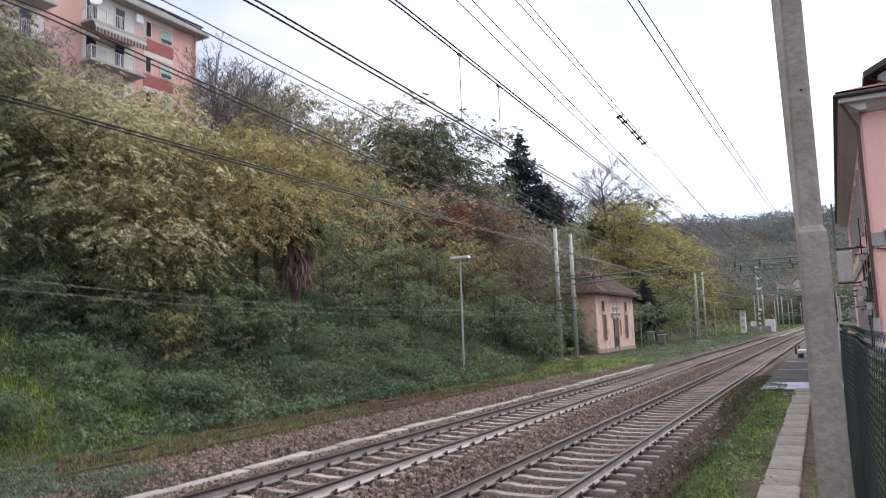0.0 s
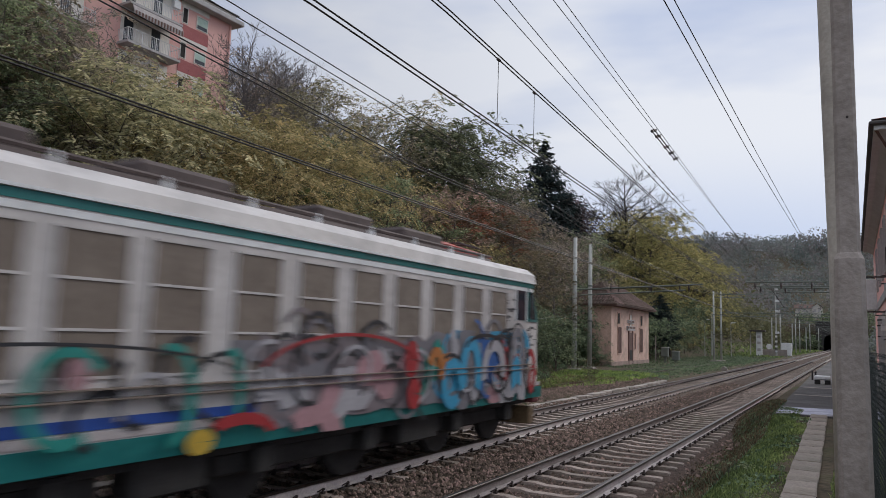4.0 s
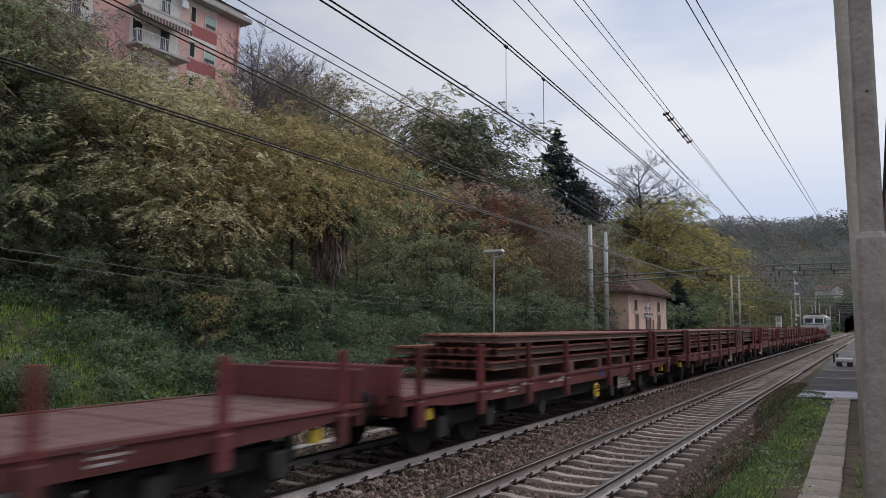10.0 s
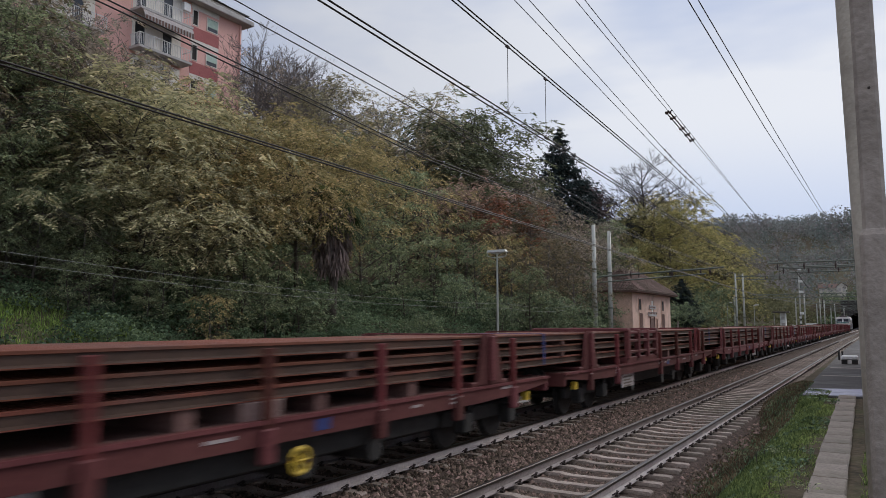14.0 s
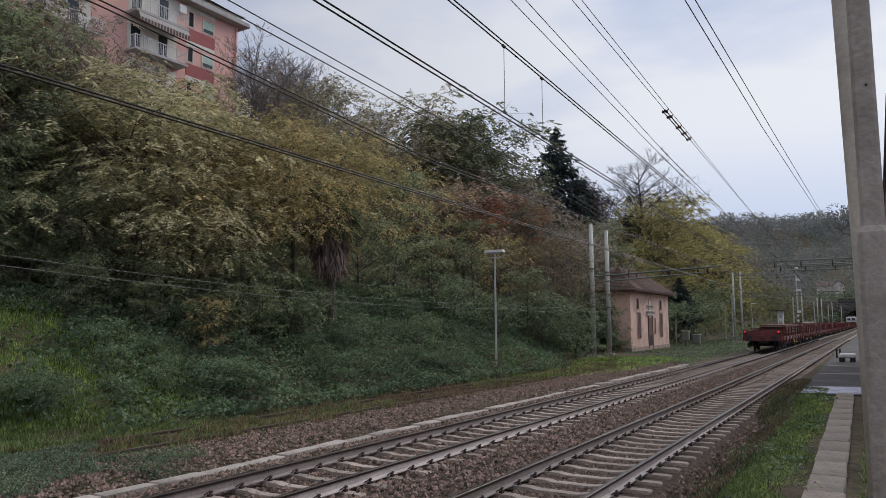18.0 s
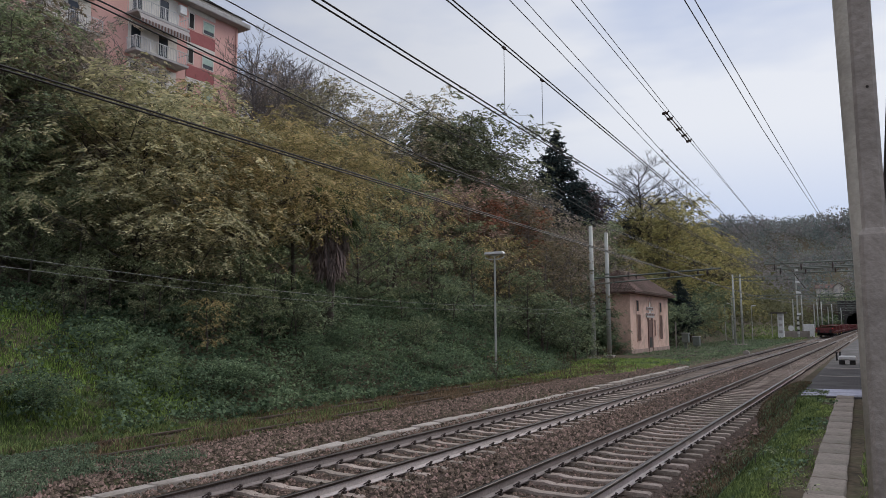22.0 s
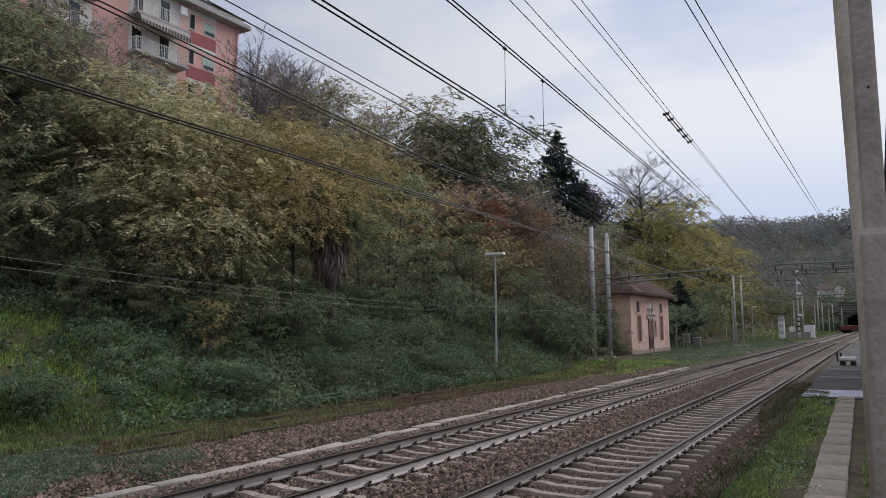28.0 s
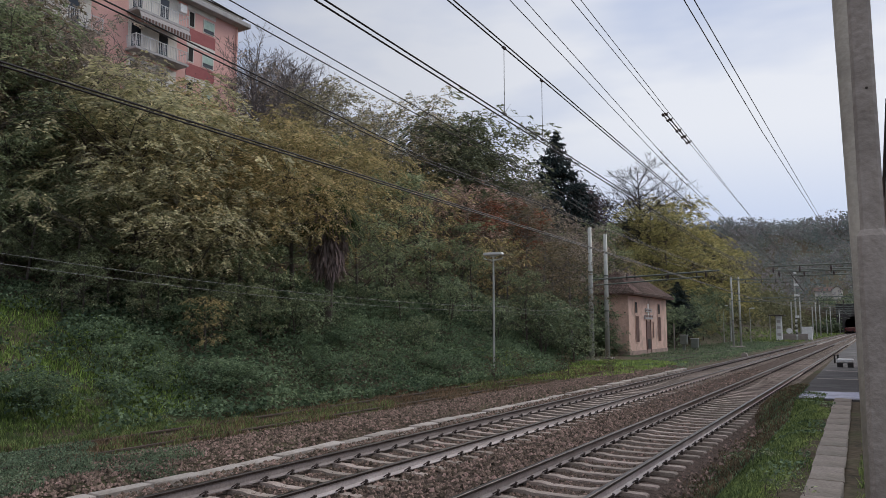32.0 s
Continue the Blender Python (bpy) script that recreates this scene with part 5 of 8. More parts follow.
def stroke(r, cy, cz, w, h, width=0.1):
    """A bent brush stroke as a strip of quads in y and z."""
    n = 9
    p, turn = r.uniform(0, 6.28), r.choice((-1, 1)) * r.uniform(2.5, 4.5)
    pts = [(cy + w / 2 * math.cos(p + turn * i / n), cz + h / 2 * math.sin(p + turn * i / n)) for i in range(n + 1)]
    lo = [(a + (a - cy) / max(w, 0.01) * width, b + (b - cz) / max(h, 0.01) * width) for a, b in pts]
    return pts, lo


def locomotive():
    v = thing("locomotive", "white and teal electric locomotive covered in graffiti", "locomotive")
    L, W = 7.68, 1.46
    # body: cab noses lean back above the belt
    side = [(-L + 0.1, 0.95), (-L, 1.25), (-L + 0.02, 2.54), (-L + 0.42, 3.40), (-L + 0.95, 3.40), (L - 0.95, 3.40), (L - 0.42, 3.40), (L - 0.02, 2.54), (L, 1.25), (L - 0.1, 0.95), (L - 0.95, 0.95), (-L + 0.95, 0.95)]
    bm = bmesh.new()
    for part_of in (side[5:11], side[11:] + side[:5], [side[4], side[5], side[10], side[11]]):
        prism(bm, part_of, "x", -W, W)
    for w in bm.verts:
        if abs(w.co.y) > L - 0.6:
            w.co.x *= 0.9
    bmesh.ops.triangulate(bm, faces=bm.faces[:])
    part("body", bm, M_LOCO, v)
    roof_out = [(-W, 3.3), (-W + 0.03, 3.47), (-W + 0.22, 3.61), (-0.7, 3.68), (0, 3.7), (0.7, 3.68), (W - 0.22, 3.61), (W - 0.03, 3.47), (W, 3.3)]
    roof = part("roof", prismed(roof_out, "y", -L + 0.5, L - 0.5), M_LOCO, v)
    roof.location = (0, 0, 0.12)
    for s in (-1, 1):
        bm = bmesh.new()
        a = [bm.verts.new((x, s * (L - 0.5), z)) for x, z in roof_out]
        b = [bm.verts.new((x * 0.97, s * (L - 0.4), 3.3 + (z - 3.3) * 0.15)) for x, z in roof_out]
        for k in range(8):
            bm.faces.new((a[k], a[k + 1], b[k + 1], b[k]))
        bm.faces.new(b)
        part("roof_nose", bm, M_LOCO, roof)
    part("roof_walk", prismed([(-0.9, 3.6), (0.9, 3.6), (0.8, 3.76), (-0.8, 3.76)], "y", -6.1, 6.1), M_ROOFL, roof, "soot-stained roof panels")
    for y in (-4.9, -2.2, 1.0, 3.4):
        part("roof_hatch", boxed(-0.7, 0.7, y - 0.7, y + 0.8, 3.7, 4.02, bevel=0.06), M_ROOFL, roof)
    for s in (-1, 1):
        part("roof_cable", tubed([(s * 0.95, -5.8, 3.77), (s * 0.95, 5.8, 3.77)], 0.03, 6), M_ROOFL, roof)
        for k in range(9):
            part("roof_insulator", tubed([(s * 0.95, -5.4 + 1.35 * k, 3.58), (s * 0.95, -5.4 + 1.35 * k, 3.68), (s * 0.95, -5.4 + 1.35 * k, 3.8)], [0.03, 0.05, 0.03], 8), M_WHITE, roof)
    for y, up in ((5.0, False), (-5.0, True)):
        p = part("pantograph", boxed(-0.7, 0.7, y - 0.7, y + 0.7, 3.76, 3.84), M_ROOFL if up else M_REDPAN, v, "raised sooty pantograph" if up else "folded red pantograph")
        p.location = (0, 0, 0.12)
        knee, top = ((y - 1.1, 4.45), (y + 0.15, 4.85)) if up else ((y - 1.0, 3.95), (y + 0.2, 4.0))
        for x in (-0.5, 0.5):
            part("lower_link", tubed([(x, y + 0.3, 3.8), (x * 0.5, *knee)], 0.03, 6), M_ROOFL if up else M_REDPAN, p)
            part("upper_link", tubed([(x * 0.5, *knee), (x * 0.8, *top)], 0.022, 6), M_ROOFL if up else M_REDPAN, p)
        if not up:
            for x in (-0.62, 0.62):
                part("frame_bar", tubed([(x, y - 1.9, 3.82), (x, y - 0.5, 3.9), (x, y + 1.5, 3.84)], 0.03, 6), M_REDPAN, p)
        for o in (-0.18, 0.18):
            part("contact_strip", tubed([(-0.9, top[0] + o, top[1] - 0.1), (-0.6, top[0] + o, top[1]), (0.6, top[0] + o, top[1]), (0.9, top[0] + o, top[1] - 0.1)], 0.025, 6), M_ROOFL, p)
    for s in (-1, 1):
        x0, x1 = sorted((s * W, s * (W + 0.012)))
        part("teal_stripe", boxed(x0, x1, -L + 0.62, L - 0.62, 3.29, 3.38), M_TEAL, v)
        part("white_stripe", boxed(x0, x1, -L + 0.66, L - 0.66, 3.20, 3.27), M_WHITE, v)
        part("teal_skirt", boxed(x0, x1, -L + 0.1, L - 0.1, 0.86, 1.1), M_TEAL, v)
        part("blue_stripe", boxed(x0, x1, -L + 0.1, 0.4, 1.22, 1.33), M_BLUEP, v)
        part("pale_stripe", boxed(x0, x1, -L + 0.1, L - 0.2, 1.12, 1.2), M_PANEL, v)
        for z in (1.5, 1.6):
            part("body_ridge", boxed(*sorted((s * W, s * (W + 0.105))), -L + 0.7, L - 0.7, z, z + 0.014), M_GRILL, v)
        part("gutter", boxed(min(x0, x0 + s * 0.03), max(x1, x1 + s * 0.03), -L + 0.6, L - 0.6, 3.385, 3.42), M_WHITE, v)
        for y in (-4.95, -3.88, -2.84, -1.67, -0.53, 0.62, 1.76, 2.9, 4.05, 5.2):
            g = part("grille", boxed(*sorted((s * (W - 0.05), s * (W + 0.012))), y - 0.37, y + 0.37, 1.72, 3.12), M_GRILL, v)
            for z in (1.7, 2.15, 2.63, 3.1):
                part("bar", boxed(*sorted((s * W, s * (W + 0.026))), y - 0.4, y + 0.4, z, z + 0.028), M_LOCO, g)
            for q in (-0.4, 0.375):
                part("edge", boxed(*sorted((s * W, s * (W + 0.024))), y + q, y + q + 0.025, 1.7, 3.128), M_LOCO, g)
        for e in (-1, 1):
            lay = lambda d: (min(s * W, s * (W + d)), max(s * W, s * (W + d)))
            # teal corner that bends in with the nose, and its glass
            for mat, lift, y0, y1, y2, z0, z1 in ((M_TEAL, 0.03, L - 0.95, L - 0.08, L - 0.44, 2.54, 3.28), (M_CABGLASS, 0.045, L - 0.86, L - 0.3, L - 0.52, 2.6, 3.2)):
                bm = bmesh.new()
                inward = lambda y, z: s * (W * (1 - 0.1 * min(1, max(0, (y - L + 0.95) / (0.93 - (z - 2.54) / 0.86 * 0.4)))))
                near = [bm.verts.new((inward(y, z) + s * lift, e * y, z)) for y, z in ((y0, z0), (y1, z0), (y2, z1), (y0, z1))]
                back = [bm.verts.new((inward(y, z) - s * 0.02, e * y, z)) for y, z in ((y0, z0), (y1, z0), (y2, z1), (y0, z1))]
                for f in ((0, 1, 2, 3),):
                    bm.faces.new([near[i] for i in f])
                for i in range(4):
                    bm.faces.new((near[i], near[(i + 1) % 4], back[(i + 1) % 4], back[i]))
                part("teal_corner" if mat == M_TEAL else "corner_window", bm, mat, v)
            for y, w in ((5.78, 0.4), (6.42, 0.56)) if e < 0 else ((6.34, 0.5),):
                win = part("cab_window", boxed(*lay(0.014), e * y - w / 2, e * y + w / 2, 2.56, 3.2), M_CABGLASS, v)
                for q in (-1, 1):
                    part("rim", boxed(*lay(0.025), e * y + q * (w / 2 + 0.02) - 0.02, e * y + q * (w / 2 + 0.02) + 0.02, 2.53, 3.23), M_WHITE, win)
            door = part("cab_door", boxed(min(s * W, s * (W + 0.01)), max(s * W, s * (W + 0.01)), e * 6.45 - 0.36, e * 6.45 + 0.36, 1.1, 2.3), M_LOCO, v)
            part("grab_rail", tubed([(s * (W + 0.05), e * 6.2, 1.0), (s * (W + 0.05), e * 6.2, 2.2)], 0.018, 6), M_WHITE, door)
    for e in (-1, 1):
        # windscreens on the raked face
        a, b = Vector((0, e * (L - 0.03), 2.57)), Vector((0, e * (L - 0.42), 3.38))
        n = Vector((0, e * 0.905, 0.425)).normalized()
        part("windscreen_band", _raked(a, b, n, -1.3, 1.3, 0.006), M_LOCO, v)
        for x0, x1 in ((-1.2, -0.12), (0.12, 1.2)):
            ws = part("windscreen", _raked(a.lerp(b, 0.08), b.lerp(a, 0.1), n, x0, x1, 0.014), M_CABGLASS, v)
            for q0, q1, u0, u1 in ((x0 - 0.05, x1 + 0.05, 0.02, 0.08), (x0 - 0.05, x1 + 0.05, 0.9, 0.96), (x0 - 0.05, x0, 0.08, 0.9), (x1, x1 + 0.05, 0.08, 0.9)):
                part("trim", _raked(a.lerp(b, u0), a.lerp(b, u1), n, q0, q1, 0.022), M_WHITE, ws)
        part("teal_belt", boxed(-W * 0.9, W * 0.9, min(e * (L - 0.02), e * (L + 0.012)), max(e * (L - 0.02), e * (L + 0.012)), 2.42, 2.55), M_TEAL, v)
        part("logo_patch", boxed(-0.3, 0.3, min(e * (L + 0.005), e * (L + 0.02)), max(e * (L + 0.005), e * (L + 0.02)), 1.85, 2.12), M_LETTER, v)
        for x in (-0.95, 0.95):
            lamp = part("lamp_housing", tubed([(x, e * (L - 0.02), 1.5), (x, e * (L + 0.07), 1.5)], 0.115, 14), M_BLACK, v)
            part("lamp_glass", tubed([(x, e * (L + 0.07), 1.5), (x, e * (L + 0.085), 1.5)], 0.075, 14), M_HEADLIGHT if e < 0 else M_PANEL, lamp)
        part("buffer_beam", boxed(-1.35, 1.35, min(e * (L - 0.3), e * (L + 0.05)), max(e * (L - 0.3), e * (L + 0.05)), 0.72, 1.18, bevel=0.03), M_WAGON, v)
        part("snow_plough", boxed(-1.25, 1.25, min(e * (L - 0.25), e * (L + 0.02)), max(e * (L - 0.25), e * (L + 0.02)), 0.22, 0.62, bevel=0.03), M_OCHRE, v)
        buffers(v, e * (L + 0.05), e, M_BLACK)
    part("underbody_block", boxed(-1.2, 1.2, -L + 0.4, L - 0.4, 0.72, 0.97), M_BLACK, v)
    for y in (-5.1, 0, 5.1):
        bogie(v, y, 2.3, 0.58, 3.6)
    for y, l in ((-2.6, 1.0), (2.6, 1.2)):
        for s in (-1, 1):
            part("equipment_box", boxed(s * 1.05 - 0.22, s * 1.05 + 0.22, y - l / 2, y + l / 2, 0.4, 0.86, bevel=0.03), M_BLACK, v)
    # graffiti on both flanks
    palette = {"red": (0.42, 0.03, 0.035), "cyan": (0.05, 0.36, 0.58), "teal": (0.02, 0.3, 0.25), "grey": (0.22, 0.21, 0.23), "pale": (0.46, 0.44, 0.46), "black": (0.025, 0.025, 0.03), "yellow": (0.6, 0.4, 0.05), "pink": (0.5, 0.28, 0.3), "orange": (0.55, 0.2, 0.05), "blue": (0.03, 0.12, 0.38), "mauve": (0.24, 0.2, 0.21)}
    paints = {k: surf("graffiti_" + k, tuple(0.6 * q for q in c), tuple(0.82 * q for q in c), 2.5, 0.5, 0, 14) for k, c in palette.items()}
    plan = ((-6.9, -6.4, "red", 2), (-6.5, -6.3, "yellow", 1), (-7.0, -5.4, "black", 2), (-6.6, -5.2, "grey", 5), (-4.6, -2.0, "black", 2),
            (-1.8, 2.4, "grey", 12), (-1.6, 2.3, "mauve", 12), (-1.4, 2.2, "pale", 4), (-1.6, 2.4, "black", 5), (-1.2, 2.0, "pink", 2), (2.0, 2.8, "teal", 2), (2.2, 3.0, "orange", 1), (3.0, 6.0, "grey", 9),
            (2.9, 5.6, "cyan", 6), (3.1, 6.2, "pale", 9), (3.8, 6.0, "black", 8), (3.9, 5.6, "blue", 4), (5.2, 6.5, "pale", 5), (5.2, 6.4, "red", 3), (5.0, 6.4, "cyan", 5), (4.8, 6.5, "pink", 3))
    layer = 0
    bends = ((6.05, 1.55, 0.42, 0.85, 0.1, 3.2, 0.2, "grey"), (6.05, 1.5, 0.52, 1.0, 0.05, 3.1, 0.05, "black"), (6.0, 1.3, 0.25, 0.5, -0.3, 3.6, 0.34, "cyan"), (6.75, 1.45, 0.3, 0.5, -1.3, 1.9, 0.16, "red"),
             (6.9, 1.25, 0.25, 0.35, 0.4, 4.2, 0.12, "red"), (4.9, 1.5, 0.55, 0.65, -0.2, 3.4, 0.24, "pale"), (3.9, 1.45, 0.45, 0.75, -0.4, 3.5, 0.26, "cyan"), (3.2, 1.35, 0.4, 0.45, 0, 5.5, 0.22, "cyan"),
             (4.5, 1.9, 0.9, 0.35, 0.2, 2.9, 0.07, "black"), (5.2, 1.85, 0.6, 0.4, 0.2, 2.9, 0.07, "black"), (2.6, 1.6, 0.3, 0.4, -0.5, 2.8, 0.18, "orange"), (1.8, 1.8, 0.2, 0.3, 0, 6.2, 0.2, "red"),
             (1.9, 1.25, 0.2, 0.25, 0, 6.2, 0.2, "red"), (-4.1, 1.55, 0.42, 0.48, 0.6, 5.3, 0.11, "teal"), (-5.3, 1.55, 0.3, 0.5, -1.2, 2.6, 0.16, "teal"), (-2.95, 1.5, 0.35, 0.55, -1.5, 1.9, 0.11, "teal"), (-2.1, 1.5, 0.2, 0.5, -0.6, 2.0, 0.1, "teal"), (-4.0, 1.75, 0.12, 0.16, 0, 6.2, 0.12, "pink"), (-5.6, 1.25, 0.2, 0.42, 0.9, 4.9, 0.16, "red"), (-5.5, 1.3, 0.12, 0.14, 0, 6.2, 0.12, "yellow"), (-2.5, 0.98, 0.2, 0.14, 0, 6.2, 0.2, "yellow"), (-4.4, 1.55, 2.6, 0.5, 0.3, 2.85, 0.035, "black"), (0.2, 1.6, 1.9, 0.6, 0.3, 2.85, 0.05, "red"),
             (-1.9, 0.95, 0.6, 0.3, 0.2, 2.4, 0.14, "red"), (-6.7, 1.35, 0.3, 0.42, 0.2, 5.8, 0.2, "red"), (-5.9, 1.3, 0.32, 0.4, 1.2, 5.9, 0.18, "red"), (-6.3, 1.85, 0.7, 0.25, 0.1, 3.0, 0.1, "grey"))
    for s in (-1, 1):
        for k, (cy, cz, ry, rz, a0, a1, w, col) in enumerate(bends):
            bm = bmesh.new()
            x = s * (W + 0.08 + 0.0008 * k)
            turns = [a0 + (a1 - a0) * i / 18 for i in range(19)]
            outer = [bm.verts.new((x, cy + ry * math.cos(q), cz + rz * math.sin(q))) for q in turns]
            inner = [bm.verts.new((x, cy + max(ry - w, 0.01) * math.cos(q), cz + max(rz - w, 0.01) * math.sin(q))) for q in turns]
            for i in range(18):
                bm.faces.new((outer[i], outer[i + 1], inner[i + 1], inner[i]))
            part("graffiti_letter", bm, paints[col], v)
        r3 = random.Random(12)
        for k in range(26):
            cy, cz = (r3.uniform(5.62, 6.0), r3.uniform(2.3, 3.0)) if k < 14 else (r3.uniform(6.8, 7.25), r3.uniform(2.0, 2.4))
            part("graffiti_scribble", boxed(*sorted((s * (W + 0.004), s * (W + 0.007))), cy - r3.uniform(0.04, 0.22), cy + 0.05, cz, cz + r3.uniform(0.02, 0.05)), paints["black"], v)
    for s in (-1, 1):
        for a, b, z0, z1, col in ((-1.6, 2.4, 1.05, 2.12, "mauve"), (2.3, 6.4, 1.02, 2.2, "grey")):
            out = [(a + (b - a) * k / 12, z0 + 0.03 * math.sin(k * 1.7)) for k in range(13)] + [(b - (b - a) * k / 12, z1 + 0.1 * math.sin(k * 2.3 + a)) for k in range(13)]
            part("graffiti_ground", prismed(out, "x", *sorted((s * (W + 0.0335), s * (W + 0.0315)))), paints[col], v)
        r = random.Random(40 + s)
        for a, b, col, count in plan:
            for k in range(int(count * 1.5)):
                layer += 1
                x = s * (W + 0.034 + 0.0005 * (layer % 60))
                x0, x1 = sorted((x, x + s * 0.0004))
                cy, cz = r.uniform(a, b), r.uniform(1.1, 2.2 if a > -1.9 else 1.85)
                if col == "black" or k % 3 == 2:
                    p, q = stroke(r, cy, cz, r.uniform(0.4, 0.9), r.uniform(0.4, 0.8), 0.14)
                    bm = bmesh.new()
                    pv, qv = [bm.verts.new((x1, *t)) for t in p], [bm.verts.new((x1, *t)) for t in q]
                    for i in range(len(p) - 1):
                        bm.faces.new((pv[i], pv[i + 1], qv[i + 1], qv[i]))
                else:
                    bm = prismed(blob(r, cy, cz, r.uniform(0.25, 0.9), r.uniform(0.25, 0.75)), "x", x0, x1)
                part("graffiti_patch", bm, paints[col], v)
        for k in range(16):
            layer += 1
            r2 = random.Random(k + 90 * s)
            p, q = stroke(r2, -6.8 + 0.9 * k + r2.uniform(-0.3, 0.3), r2.uniform(1.3, 1.8), r2.uniform(0.5, 1.0), r2.uniform(0.5, 0.9), 0.12)
            bm = bmesh.new()
            x = s * (W + 0.067 + 0.0006 * k)
            pv, qv = [bm.verts.new((x, *t)) for t in p], [bm.verts.new((x, *t)) for t in q]
            for i in range(len(p) - 1):
                bm.faces.new((pv[i], pv[i + 1], qv[i + 1], qv[i]))
            part("graffiti_outline", bm, paints["black" if k % 2 else "pale"], v)
    TRAIN.append((v, 70.31))
    return v


def _raked(a, b, n, x0, x1, lift):
    bm = bmesh.new()
    o = n * lift
    vs = [bm.verts.new(Vector((x, 0, 0)) + p + o * k) for k in (0.0, 1.0) for x, p in ((x0, a), (x1, a), (x1, b), (x0, b))]
    for f in ((0, 1, 2, 3), (7, 6, 5, 4), (0, 4, 5, 1), (1, 5, 6, 2), (2, 6, 7, 3), (3, 7, 4, 0)):
        bm.faces.new([vs[i] for i in f])
    bmesh.ops.recalc_face_normals(bm, faces=bm.faces[:])
    return bm


M_HEADLIGHT = glow("lit_amber_marker_lamp", (1.0, 0.42, 0.08), 1.0)
M_TAIL = glow("lit_red_tail_lamp", (0.9, 0.05, 0.05), 0.3)
locomotive()


BED = 1.342                          # underside of the stacked rails


def stake(v, x, y, top, mat=None):
    s = part("stake", boxed(x - 0.05, x + 0.05, y - 0.055, y + 0.055, 0.95, top, bevel=0.012), mat or M_STAKE, v)
    part("stake_pocket", boxed(x - 0.07, x + 0.07, y - 0.095, y + 0.095, 0.6, 1.02, bevel=0.02), M_WAGON, s)


def trestle(v, y, mat, h=2.045):
    """A plated A-frame clamp across the load."""
    t = part("clamp_frame", boxed(-1.42, 1.42, y - 0.7, y + 0.7, 1.1, 1.2, bevel=0.02), mat, v)
    for s in (-1, 1):
        x0, x1 = sorted((s * 1.36, s * 1.44))
        part("clamp_plate", prismed([(y - 0.5, 1.15), (y + 0.5, 1.15), (y + 0.22, h), (y - 0.22, h)], "x", x0, x1), mat, t)
        part("clamp_rib", boxed(min(s * 1.44, s * 1.52), max(s * 1.44, s * 1.52), y - 0.1, y + 0.1, 1.2, h - 0.02, bevel=0.01), mat, t)
    part("clamp_beam", boxed(-1.44, 1.44, y - 0.12, y + 0.12, h - 0.005, h + 0.022), mat, t)


def portal_frame(v, mat):
    """The tall open frame in the middle of an anchor wagon."""
    p = part("anchor_frame", boxed(-1.45, 1.45, -3.75, -0.5, 1.1, 1.3, bevel=0.02), mat, v)
    for s in (-1, 1):
        for y in (-3.62, -2.62, -1.62, -0.62):
            part("upright", boxed(s * 1.44 - 0.07, s * 1.44 + 0.07, y - 0.09, y + 0.09, 1.25, 2.09, bevel=0.015), mat, p)
        for z in ((1.4, 1.72, 1.96) if s > 0 else (1.4, 1.6)):
            part("crossbar", boxed(s * 1.44 - 0.05, s * 1.44 + 0.05, -3.65, -0.6, z, z + 0.08, bevel=0.01), mat, p)
    part("top_beam", boxed(-1.5, 1.5, -3.76, -3.48, 2.03, 2.12, bevel=0.02), mat, p)
    part("top_beam", boxed(-1.5, 1.5, -0.75, -0.47, 2.03, 2.12, bevel=0.02), mat, p)


PLANK = finish(boxed(-1.31, 1.31, -0.132, 0.132, -0.03, 0.024), "deck_plank")
PLANK.materials.append(M_DECK)


